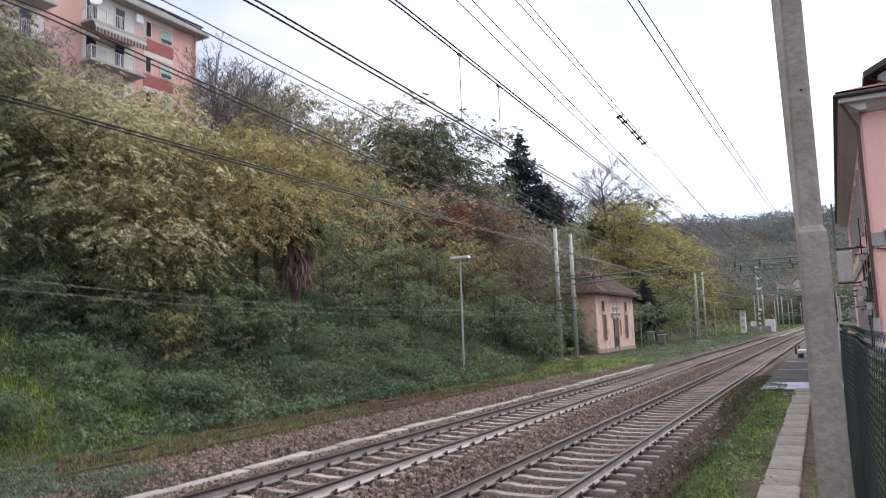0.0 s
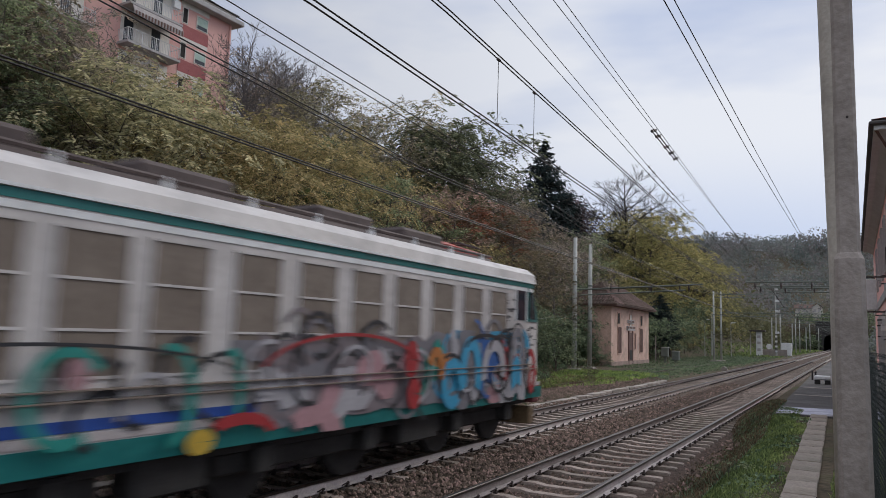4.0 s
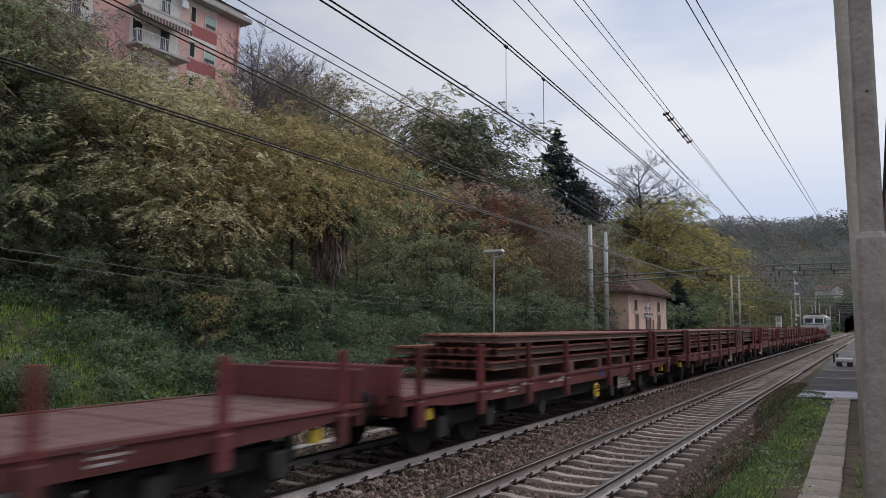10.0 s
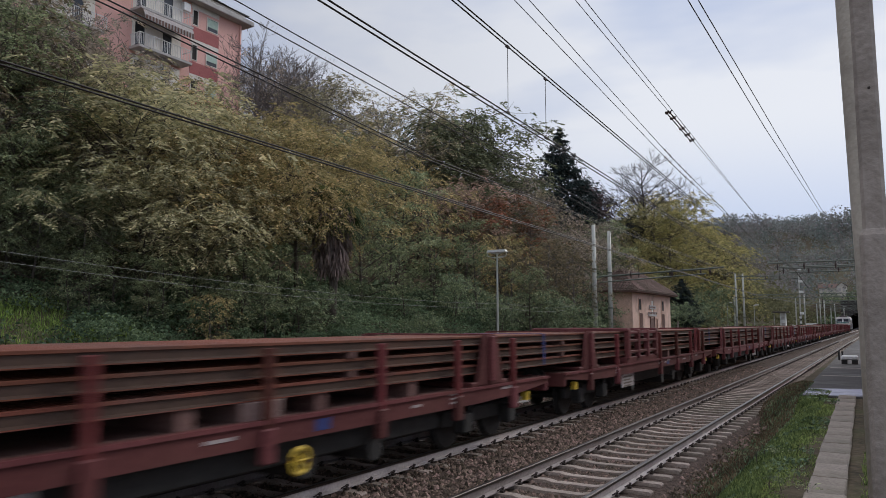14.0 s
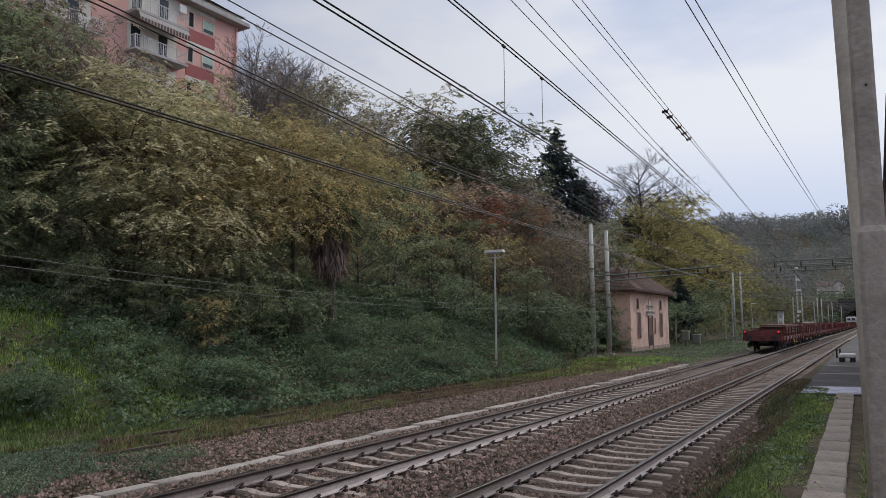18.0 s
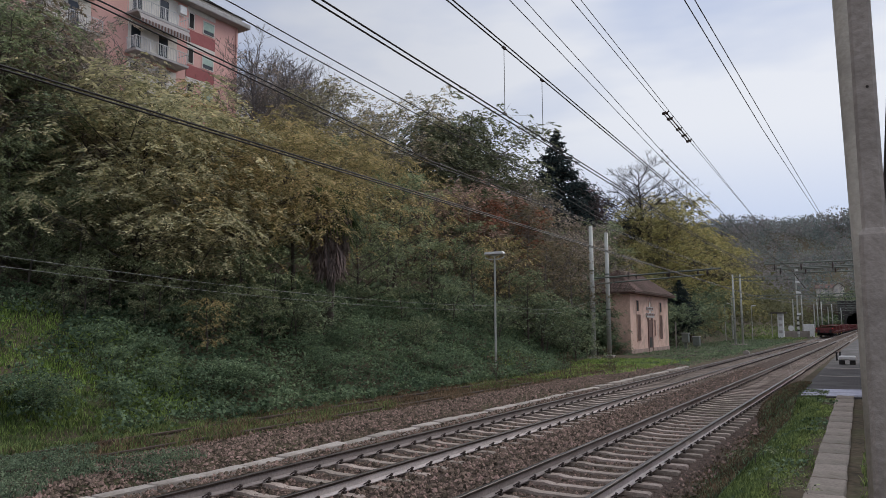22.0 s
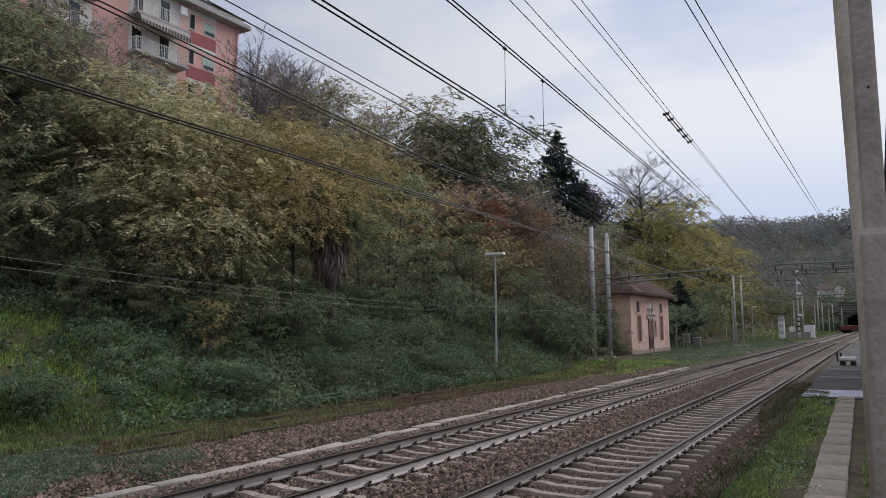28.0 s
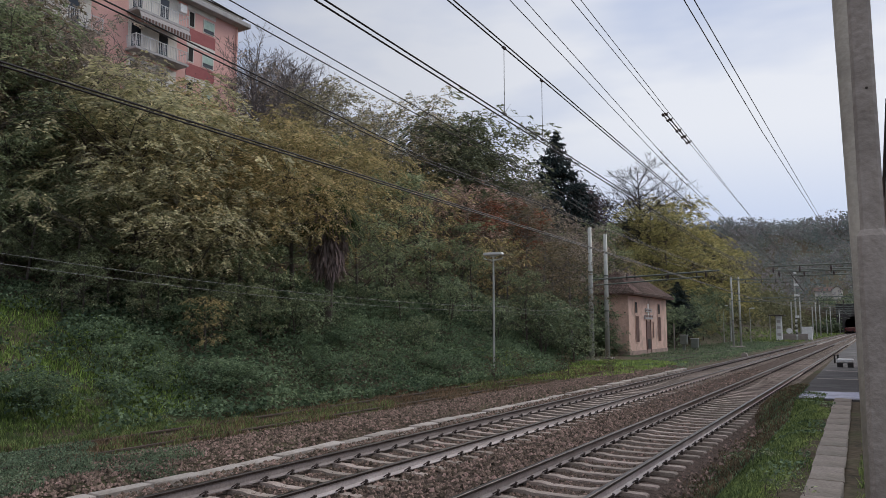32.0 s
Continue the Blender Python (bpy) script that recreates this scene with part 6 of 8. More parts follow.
def wagon_base(label, seed, L=8.5):
    r = random.Random(seed)
    v = thing("flat_wagon", label, "railway wagon", "flat wagons")
    W = 1.42
    for s in (-1, 1):
        x0, x1 = sorted((s * W, s * (W - 0.09)))
        part("side_sill", prismed([(-L, 0.98), (-L + 1.6, 0.86), (-L + 3.2, 0.82), (L - 3.2, 0.82), (L - 1.6, 0.86), (L, 0.98), (L, 1.12), (-L, 1.12)], "x", x0, x1), M_WAGON, v)
        part("sill_lip", boxed(min(s * W, s * (W + 0.035)), max(s * W, s * (W + 0.035)), -L, L, 1.07, 1.12), M_WAGON, v)
        for k in range(5):
            y = r.uniform(-7, 7)
            part("white_lettering_bar", boxed(min(s * (W + 0.001), s * (W + 0.008)), max(s * (W + 0.001), s * (W + 0.008)), y, y + r.uniform(0.2, 0.5), 0.95 + 0.05 * (k % 2), 0.99 + 0.06 * (k % 2)), M_LETTER, v)
        y = r.choice((-3.3, 3.3))
        pan = part("data_panel", boxed(min(s * 1.3, s * 1.33), max(s * 1.3, s * 1.33), y - 0.58, y + 0.58, 0.44, 0.82), M_PANEL, v, "white stencilled data panel")
        for k in range(4):
            part("text_bar", boxed(min(s * 1.33, s * 1.336), max(s * 1.33, s * 1.336), y - 0.45, y + 0.2 + 0.2 * (k % 2), 0.45 + 0.085 * k, 0.49 + 0.085 * k), M_GRILL, pan)
        for e in (-1, 1):
            part("yellow_bracket", boxed(min(s * 1.25, s * 1.36), max(s * 1.25, s * 1.36), e * 7.58 - 0.08, e * 7.58 + 0.08, 0.68, 0.86), M_YELLOW, v)
        for yy in (-4.7, 4.3):
            for k in range(3):
                part("white_lettering_bar", boxed(min(s * (W + 0.001), s * (W + 0.006)), max(s * (W + 0.001), s * (W + 0.006)), yy, yy + 0.3 + 0.12 * (k % 2), 0.9 + 0.07 * k, 0.93 + 0.07 * k), M_LETTER, v)
        part("blue_plate", boxed(min(s * (W + 0.001), s * (W + 0.006)), max(s * (W + 0.001), s * (W + 0.006)), 0.86, 1.16, 0.88, 1.03), M_STRAP, v)
        part("brake_pipe", tubed([(s * 0.9, -5.5, 0.62), (s * 0.9, 5.5, 0.62)], 0.04, 6), M_BLACK, v)
        if seed % 2:
            hw = part("brake_handwheel", tubed([(s * 1.36, 0.6, 0.55), (s * 1.4, 0.6, 0.55)], 0.07, 8), M_YELLOW, v, "yellow brake handwheel")
            n = 14
            ring = [(s * 1.4, 0.6 + 0.16 * math.cos(6.2832 * k / n), 0.55 + 0.16 * math.sin(6.2832 * k / n)) for k in range(n + 1)]
            part("rim", tubed(ring, 0.03, 6), M_YELLOW, hw)
            for k in range(3):
                part("spoke", tubed([(s * 1.4, 0.6, 0.55), ring[k * 5]], 0.018, 5), M_YELLOW, hw)
    deck = part("deck", boxed(-W + 0.1, W - 0.1, -L + 0.02, L - 0.02, 1.02, 1.06), M_BLACK, v, "worn wooden deck boards")
    for k in range(60):
        plank = part("deck_plank", PLANK, M_DECK, deck)
        plank.location = (r.uniform(-0.01, 0.01), -L + 0.16 + k * (2 * L - 0.32) / 59, 1.083 + r.uniform(-0.006, 0.004))
    part("centre_sill", boxed(-0.35, 0.35, -L + 0.1, L - 0.1, 0.62, 1.03), M_BLACK, v)
    # solid black block added for the deep shade between sill and rails
    part("underbody_block", boxed(-1.18, 1.18, -4.3, 4.3, 0.48, 1.025, bevel=0.03), M_BLACK, v)
    for yy in (-2.6, 0.9, 2.4):
        part("brake_cylinder", tubed([(-1.25, yy, 0.42), (1.25, yy, 0.42)], 0.17, 10), M_BLACK, v)
    for e in (-1, 1):
        part("headstock", boxed(-W, W, min(e * L, e * (L - 0.12)), max(e * L, e * (L - 0.12)), 0.8, 1.12, bevel=0.02), M_WAGON, v)
        buffers(v, e * L, e, M_WAGON)
        bogie(v, e * 6.1)
    return v


def loaded(label, seed, mats, portal=None):
    v = wagon_base(label, seed)
    for s in (-1, 1):
        for y in (-6.75, -4.55, -2.3, 0.0, 2.3, 4.55, 6.75):
            if portal and y == -2.3:
                continue
            stake(v, s * 1.42, y, 1.97)
    trestle(v, -6.75, mats[0])
    trestle(v, 5.77, mats[1])
    if portal:
        portal_frame(v, portal)
    else:
        part("middle_chock", boxed(-1.34, 1.34, -0.35, 0.35, 1.1, BED, bevel=0.02), M_FRAMEG, v)
    for y in ((0.3, 1.6, 3.3) if portal else (-3.3, -1.1, 1.1, 3.3)):
        part("bearer", boxed(-1.3, 1.3, y - 0.12, y + 0.12, 1.1, BED), M_DECK, v)
    return v


def end_flat(label, seed, board, L=8.5):
    """A wagon with drop ends raised at the side named, and no load there."""
    v = wagon_base(label, seed, L)
    for s in (1,):
        for y in (-L + 0.5, -5.9, -3.75, -1.6, 1.6, 3.75, 5.9, L - 0.5):
            stake(v, s * 1.42, y, 1.88)
    for e in board:
        part("drop_end", boxed(-1.38, 1.38, min(e * (L + 0.02), e * (L - 0.08)), max(e * (L + 0.02), e * (L - 0.08)), 1.115, 1.6, bevel=0.02), M_WAGON, v, "raised steel drop end")
        for x in (-1.1, 0, 1.1):
            part("end_rib", boxed(x - 0.06, x + 0.06, min(e * (L + 0.02), e * (L + 0.1)), max(e * (L + 0.02), e * (L + 0.1)), 1.0, 1.59), M_WAGON, v)
    e = board[0]
    trestle(v, -e * 6.2, M_STAKE)
    for y in ((-3.2, -1.05) if e > 0 else (-3.2, -1.05, 1.05, 3.2)):
        part("bearer", boxed(-1.36, 1.36, y - 0.12, y + 0.12, 1.1, BED), M_DECK, v)
    return v


def rail_load(s0, s1, label):
    """A cut of new rails lying in three layers over several wagons; its origin is its middle."""
    half = (s1 - s0) / 2
    load = thing("rail_load", label, "rail load", "rail loads")
    for layer, z in enumerate((1.512, 1.772, 2.032)):
        out = [(u, v * 0.98) for u, v in rail_outline(0.172, 0.072, 0.036, 0.01)]
        me = finish(prismed(out, "y", -half + 0.12 * layer, half - 0.2 * layer), "long_rail")
        # web faces take a darker brown than head and foot
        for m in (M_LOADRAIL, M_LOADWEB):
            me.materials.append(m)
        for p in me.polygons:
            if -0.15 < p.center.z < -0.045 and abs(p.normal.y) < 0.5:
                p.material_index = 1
        for k in range(4 if layer == 2 else 0, 16):
            ob = part("long_rail", me, M_LOADRAIL, load)
            ob.location = (-1.26 + 0.168 * k, (0.05 * ((k * 7 + layer * 3) % 5)) - 0.1, z)
        if layer:
            n = int(2 * half / 8)
            for k in range(n + 1):
                y = -half + 1.0 + (2 * half - 2) * k / n
                part("spacer", boxed(-1.33 if layer == 1 else -0.68, 1.33, y - 0.06, y + 0.06, z - 0.26 + 0.001, z - 0.1685), M_DECK, load)
    return load


W_LABEL = "oxide-red flat wagon with stakes carrying long new rails"
types = [loaded(W_LABEL, 1, (M_WAGON, M_WAGON)), loaded(W_LABEL, 2, (M_WAGON, M_WAGON)), loaded(W_LABEL, 4, (M_WAGON, M_FRAMEG)),
         loaded("oxide-red flat wagon with a tall open clamp frame amid its rails", 6, (M_WAGON, M_STAKE), M_WAGON)]
plan = [("end", (1,)), 0, 1, 3, 2, ("end", (-1,)), ("end", (1,)), 1, 2, 3, 0, ("end", (-1,))]
used = set()
ends = {(1,): None, (-1,): None}
for k, kind in enumerate(plan):
    at = pose(LEFT, 0, 0)
    if k == 0:
        v = end_flat("longer oxide-red flat wagon with a raised end next to the locomotive", 10, (1,), 8.92)
    elif isinstance(kind, tuple):
        if ends[kind[1]] is None:
            ends[kind[1]] = end_flat("oxide-red flat wagon with a raised end and worn deck", 10 + k, kind[1])
            v = ends[kind[1]]
        else:
            v = copy_thing(ends[kind[1]], at)
    elif kind in used:
        v = copy_thing(types[kind], at)
    else:
        used.add(kind)
        v = types[kind]
    if k == len(plan) - 1:
        tagged(v, "last oxide-red flat wagon of the train with lit red tail lamps")
        for x in (-1.2, 1.2):
            lamp = part("tail_lamp", boxed(x - 0.12, x + 0.12, -8.78, -8.6, 1.38, 1.66, bevel=0.02), M_BLACK, v)
            part("lens", tubed([(x, -8.78, 1.52), (x, -8.8, 1.52)], 0.085, 12), M_TAIL, lamp)
    TRAIN.append((v, GAP0 + PITCH * (k + 0.5) - (0.42 if k == 0 else 0)))
for s0, s1 in ((87.5, 183.2), (194.0, 291.0)):
    TRAIN.append((rail_load(s0, s1, "stack of long new rust-brown rails in three layers"), (s0 + s1) / 2))
for k in (1, 2, 3, 4, 5, 7, 8, 9, 10, 11):
    st = thing("load_strap", "blue strap round the stacked rails", "strap", "load straps")
    for s in (-1, 1):
        part("side_band", boxed(min(s * 1.345, s * 1.352), max(s * 1.345, s * 1.352), -0.05, 0.05, 1.36, 2.036 if s > 0 else 1.776), M_STRAP, st)
    part("top_band", boxed(-0.7, 1.35, -0.05, 0.05, 2.034, 2.04), M_STRAP, st)
    TRAIN.append((st, GAP0 + PITCH * k + 0.5))


# ---- vegetation ----
def leaf_mesh(name, c, d, size, aspect, material, fold=0.25):
    """Small folded leaves: c middles (n, 3), d directions (n, 3), size lengths (n,)."""
    n = len(c)
    d = d / (np.linalg.norm(d, axis=1, keepdims=True) + 1e-9)
    up = rng.normal(size=(n, 3)) * 0.7 + np.array([0.0, 0.0, 1.0])
    side = np.cross(d, up)
    side /= np.linalg.norm(side, axis=1, keepdims=True) + 1e-9
    nor = np.cross(side, d)
    s = size[:, None]
    a, b = c - d * s * 0.5, c + d * s * 0.5
    lift = nor * s * fold * aspect
    l, r = c + side * s * aspect * 0.5 - d * s * 0.08 + lift, c - side * s * aspect * 0.5 - d * s * 0.08 + lift
    v = np.stack([a, l, b, r], 1).reshape(-1, 3)
    q = np.arange(4 * n).reshape(n, 4)
    return mesh_np(name, v, q, material)


def skeleton(r, h, spread, trunk_r, limbs, twigs, start=0.3, lean=0.08, rise=0.55, depth=2, stems=1):
    """Tapered bars for trunk, limbs and twigs, and the twig ends where leaves sit."""
    bars, tips = [], []
    for s in range(stems):
        off = Vector((r.uniform(-0.3, 0.3), r.uniform(-0.3, 0.3), 0)) if stems > 1 else Vector()
        bend = Vector((r.uniform(-1, 1), r.uniform(-1, 1), 0)) * (lean if stems == 1 else 0.35) * h
        pts = [off + Vector((0, 0, -0.4))] + [off + bend * (k / 6) ** 1.6 + Vector((r.uniform(-0.02, 0.02) * h * 0.3, r.uniform(-0.02, 0.02) * h * 0.3, h * 0.93 * k / 6)) for k in range(1, 7)]
        bars.append((pts, [trunk_r * (1 - 0.86 * k / 6) for k in range(7)], 7))
        for i in range(limbs):
            u = start + (0.97 - start) * (i + r.random()) / limbs
            k = min(int(u * 6), 5)
            base = pts[k].lerp(pts[k + 1], u * 6 - k)
            a = i * 2.4 + r.uniform(-0.5, 0.5)
            reach = spread * (0.55 + 0.6 * r.random()) * (1.05 - 0.62 * max(0, (u - 0.45)) / 0.55)
            out = Vector((math.cos(a), math.sin(a), rise * r.uniform(0.4, 1.4)))
            limb = [base, base + out * reach * 0.35, base + out * reach * 0.7 + Vector((0, 0, 0.05 * reach)), base + out * reach + Vector((r.uniform(-0.2, 0.2), r.uniform(-0.2, 0.2), -0.06 * reach))]
            rad = trunk_r * 0.42 * (1.1 - u * 0.7)
            bars.append((limb, [rad, rad * 0.7, rad * 0.42, rad * 0.16], 5))
            for j in range(twigs):
                w = 0.3 + 0.7 * (j + r.random()) / twigs
                kk = min(int(w * 3), 2)
                p = limb[kk].lerp(limb[kk + 1], w * 3 - kk)
                dirn = Vector((r.uniform(-1, 1), r.uniform(-1, 1), r.uniform(-0.35, 0.8))) + out * 0.35
                ln = reach * r.uniform(0.22, 0.5)
                q = p + dirn.normalized() * ln
                bars.append(([p, q], [rad * 0.3, rad * 0.1], 3))
                tips.append((q, dirn.normalized(), ln))
                if depth > 2:
                    for m in range(3):
                        p2 = p.lerp(q, r.uniform(0.35, 1))
                        q2 = p2 + (dirn + Vector((r.uniform(-1, 1), r.uniform(-1, 1), r.uniform(-0.2, 0.9)))).normalized() * ln * r.uniform(0.3, 0.6)
                        bars.append(([p2, q2], [max(rad * 0.15, 0.016), 0.009], 3))
                        tips.append((q2, (q2 - p2).normalized(), ln * 0.5))
        tips.append((pts[-1], Vector((0, 0, 1)), spread * 0.3))
    return bars, tips


def loose_leaves(g, tips, leaves, size, clump, droop, spray):
    """Single leaves round the twig ends: middles and directions."""
    tp, td = np.array([p for p, _, _ in tips]), np.array([d for _, d, _ in tips])
    k = g.integers(0, len(tp), leaves)
    off = g.normal(size=(leaves, 3)) * clump * np.array([1, 1, 0.75])
    c = tp[k] + off - td[k] * g.random((leaves, 1)) * clump
    c[:, 2] = np.maximum(c[:, 2], 0.15)
    d = td[k] * 0.5 + off / (clump + 1e-6) * 0.5 + g.normal(size=(leaves, 3)) * 0.5
    d[:, 2] -= droop
    return c, d


def boughs(g, tips, leaves, size, clump, droop, spray):
    """Feathered leaves in flat, drooping pads at the twig ends, with gaps between the pads."""
    tp, td = np.array([p for p, _, _ in tips]), np.array([d for _, d, _ in tips])
    n = leaves // spray
    kept = g.permutation(len(tp))[:max(1, int(len(tp) * 0.85))]
    k = kept[g.integers(0, len(kept), n)]
    broad = (clump * (0.55 + 0.9 * g.random(len(tp))))[k]
    r, a = np.sqrt(g.random(n)), g.random(n) * 6.2832
    off = np.stack([r * np.cos(a), r * np.sin(a), 0.16 * g.normal(size=n) - 0.4 * r * r], -1) * broad[:, None]
    root = tp[k] + off
    root[:, 2] = np.maximum(root[:, 2], 0.2)
    stalk = off / broad[:, None] * 0.8 + td[k] * 0.45 + g.normal(size=(n, 3)) * 0.3
    stalk[:, 2] = stalk[:, 2] * 0.5 - droop
    stalk /= np.linalg.norm(stalk, axis=1, keepdims=True)
    side = np.cross(stalk, [0, 0, 1.0])
    side /= np.linalg.norm(side, axis=1, keepdims=True) + 1e-9
    i = np.tile(np.arange(spray), n)
    root, stalk, side = np.repeat(root, spray, 0), np.repeat(stalk, spray, 0), np.repeat(side, spray, 0)
    u = (i // 2 + 1)[:, None] / (spray / 2)
    d = stalk * 0.6 + side * np.where(i % 2, 1.0, -1.0)[:, None] * 0.85 + g.normal(size=(n * spray, 3)) * 0.14
    d[:, 2] -= 0.12
    c = root + stalk * u * size * spray * 0.27 + d * size * 0.5
    c[:, 2] -= (u[:, 0] ** 2) * size * 0.9
    return c, d


def tree(name, label, seed, h, spread, leafm, leaves, size, aspect=0.42, trunk_r=0.14, limbs=14, twigs=6, start=0.25, clump=0.5, droop=0.4, depth=2, stems=1, rise=0.55, bark=None, twig_mat=None, spray=1):
    r = random.Random(seed)
    t = thing(name, label, "tree" if h > 3.2 else "shrub", name + "s")
    bars, tips = skeleton(r, h, spread, trunk_r, limbs, twigs, start, 0.07, rise, depth, stems)
    fine = bmesh.new()
    for pts, radii, sides in bars:
        if sides == 7:
            part("trunk" if stems == 1 else "stem", tube(bmesh.new(), pts, radii, 7, False), bark or M_BARK, t, smooth=True)
        else:
            tube(fine, pts, radii, sides if sides < 5 else 4, False)
    tagged(part("branchwork", fine, twig_mat or bark or M_BARK, t), kind="stuff")
    if leaves:
        g = np.random.default_rng(seed)
        c, d = (boughs if spray > 1 else loose_leaves)(g, tips, leaves, size, clump, droop, spray)
        part("crown", leaf_mesh("crown", c, d, size * (0.6 + 0.8 * g.random(len(c))), aspect, leafm), leafm, t)
    return t


def conifer(seed, h, label):
    r = random.Random(seed)
    g = np.random.default_rng(seed)
    t = thing("spruce_tree", label, "tree", "conifers")
    part("trunk", tubed([(0, 0, -0.5), (0, 0, h * 0.5), (0, 0, h)], [0.3, 0.17, 0.03], 8), M_BARK, t)
    cs, ds, bars = [], [], bmesh.new()
    z = h * 0.2
    while z < h * 0.985:
        u = z / h
        reach = min((1 - u) * h * 0.47 + 0.12, 5.4) * r.uniform(0.78, 1.16)
        n = 12 if u < 0.8 else 7
        for k in range(n):
            a = r.uniform(0, 6.28)
            ln = reach * r.uniform(0.65, 1.15) + 0.15
            out = np.array([math.cos(a), math.sin(a), 0.0])
            tube(bars, [(0, 0, z), tuple(out * ln * 0.6 + [0, 0, z - 0.08 * ln]), tuple(out * ln + [0, 0, z - 0.05 * ln])], [0.035, 0.02, 0.008], 4, False)
            m = int(10 + 20 * ln / 2)
            w = g.random(m) ** 0.7
            pos = out[None] * (w * ln)[:, None]
            pos[:, 2] = z - 0.1 * ln * w + 0.12 * ln * w ** 3
            pos += g.normal(size=(m, 3)) * np.array([0.16, 0.16, 0.09]) * (0.5 + 0.5 * ln)
            cs.append(pos)
            dd = out[None] * 0.9 + g.normal(size=(m, 3)) * 0.45
            dd[:, 2] -= 0.45
            ds.append(dd)
        z += h * 0.021 * r.uniform(0.8, 1.25)
    tagged(part("branchwork", bars, M_BARK, t), kind="stuff")
    c, d = np.concatenate(cs), np.concatenate(ds)
    part("needles", leaf_mesh("needles", c, d, 0.5 * (0.6 + 0.8 * g.random(len(c))), 0.36, L_NEEDLE), L_NEEDLE, t)
    return t


def palm(at):
    r = random.Random(3)
    g = np.random.default_rng(3)
    h = 5.0
    t = thing("fan_palm", "shaggy fan palm with a hanging skirt of dead leaves", "palm tree", at=at)
    part("trunk", tubed([(0, 0, -0.5), (0.1, 0.05, h * 0.5), (0.05, 0, h)], [0.2, 0.17, 0.15], 10), M_BARK, t)
    for k in range(26):
        a, el = r.uniform(0, 6.28), r.uniform(-0.9, 0.9)
        out = Vector((math.cos(a) * math.cos(el), math.sin(a) * math.cos(el), math.sin(el)))
        hub = Vector((0, 0, h)) + out * r.uniform(0.7, 1.05)
        frond = part("frond", tubed([(0, 0, h), tuple(hub)], [0.02, 0.012], 4), L_PALM, t)
        side = out.cross((0, 0, 1)).normalized()
        upv = side.cross(out)
        bm = bmesh.new()
        for j in range(15):
            b = -1.35 + 2.7 * j / 14
            dv = (out * math.cos(b) + side * math.sin(b)).normalized()
            tip = hub + dv * 0.95 + Vector((0, 0, -0.35 - 0.2 * r.random()))
            mid = hub + dv * 0.5 + upv * 0.03
            w = dv.cross(upv).normalized() * 0.04
            vs = [bm.verts.new(p) for p in (hub, mid + w, tip, mid - w)]
            bm.faces.new(vs)
        part("fan", bm, L_PALM, frond)
    n = 1500
    a = g.random(n) * 6.28
    z = h - 0.3 - 2.7 * g.random(n) ** 1.1
    rad = 0.25 + 0.8 * g.random(n) * (1 - 0.6 * (h - z) / 3.9)
    c = np.stack([np.cos(a) * rad, np.sin(a) * rad, z], -1)
    d = np.stack([np.cos(a) * 0.3, np.sin(a) * 0.3, np.full(n, -1.0)], -1) + g.normal(size=(n, 3)) * 0.2
    part("dead_skirt", leaf_mesh("dead_skirt", c, d, 0.7 * (0.6 + 0.7 * g.random(n)), 0.1, M_DEADPALM), M_DEADPALM, t, "hanging dead brown fronds")


fence_backing()
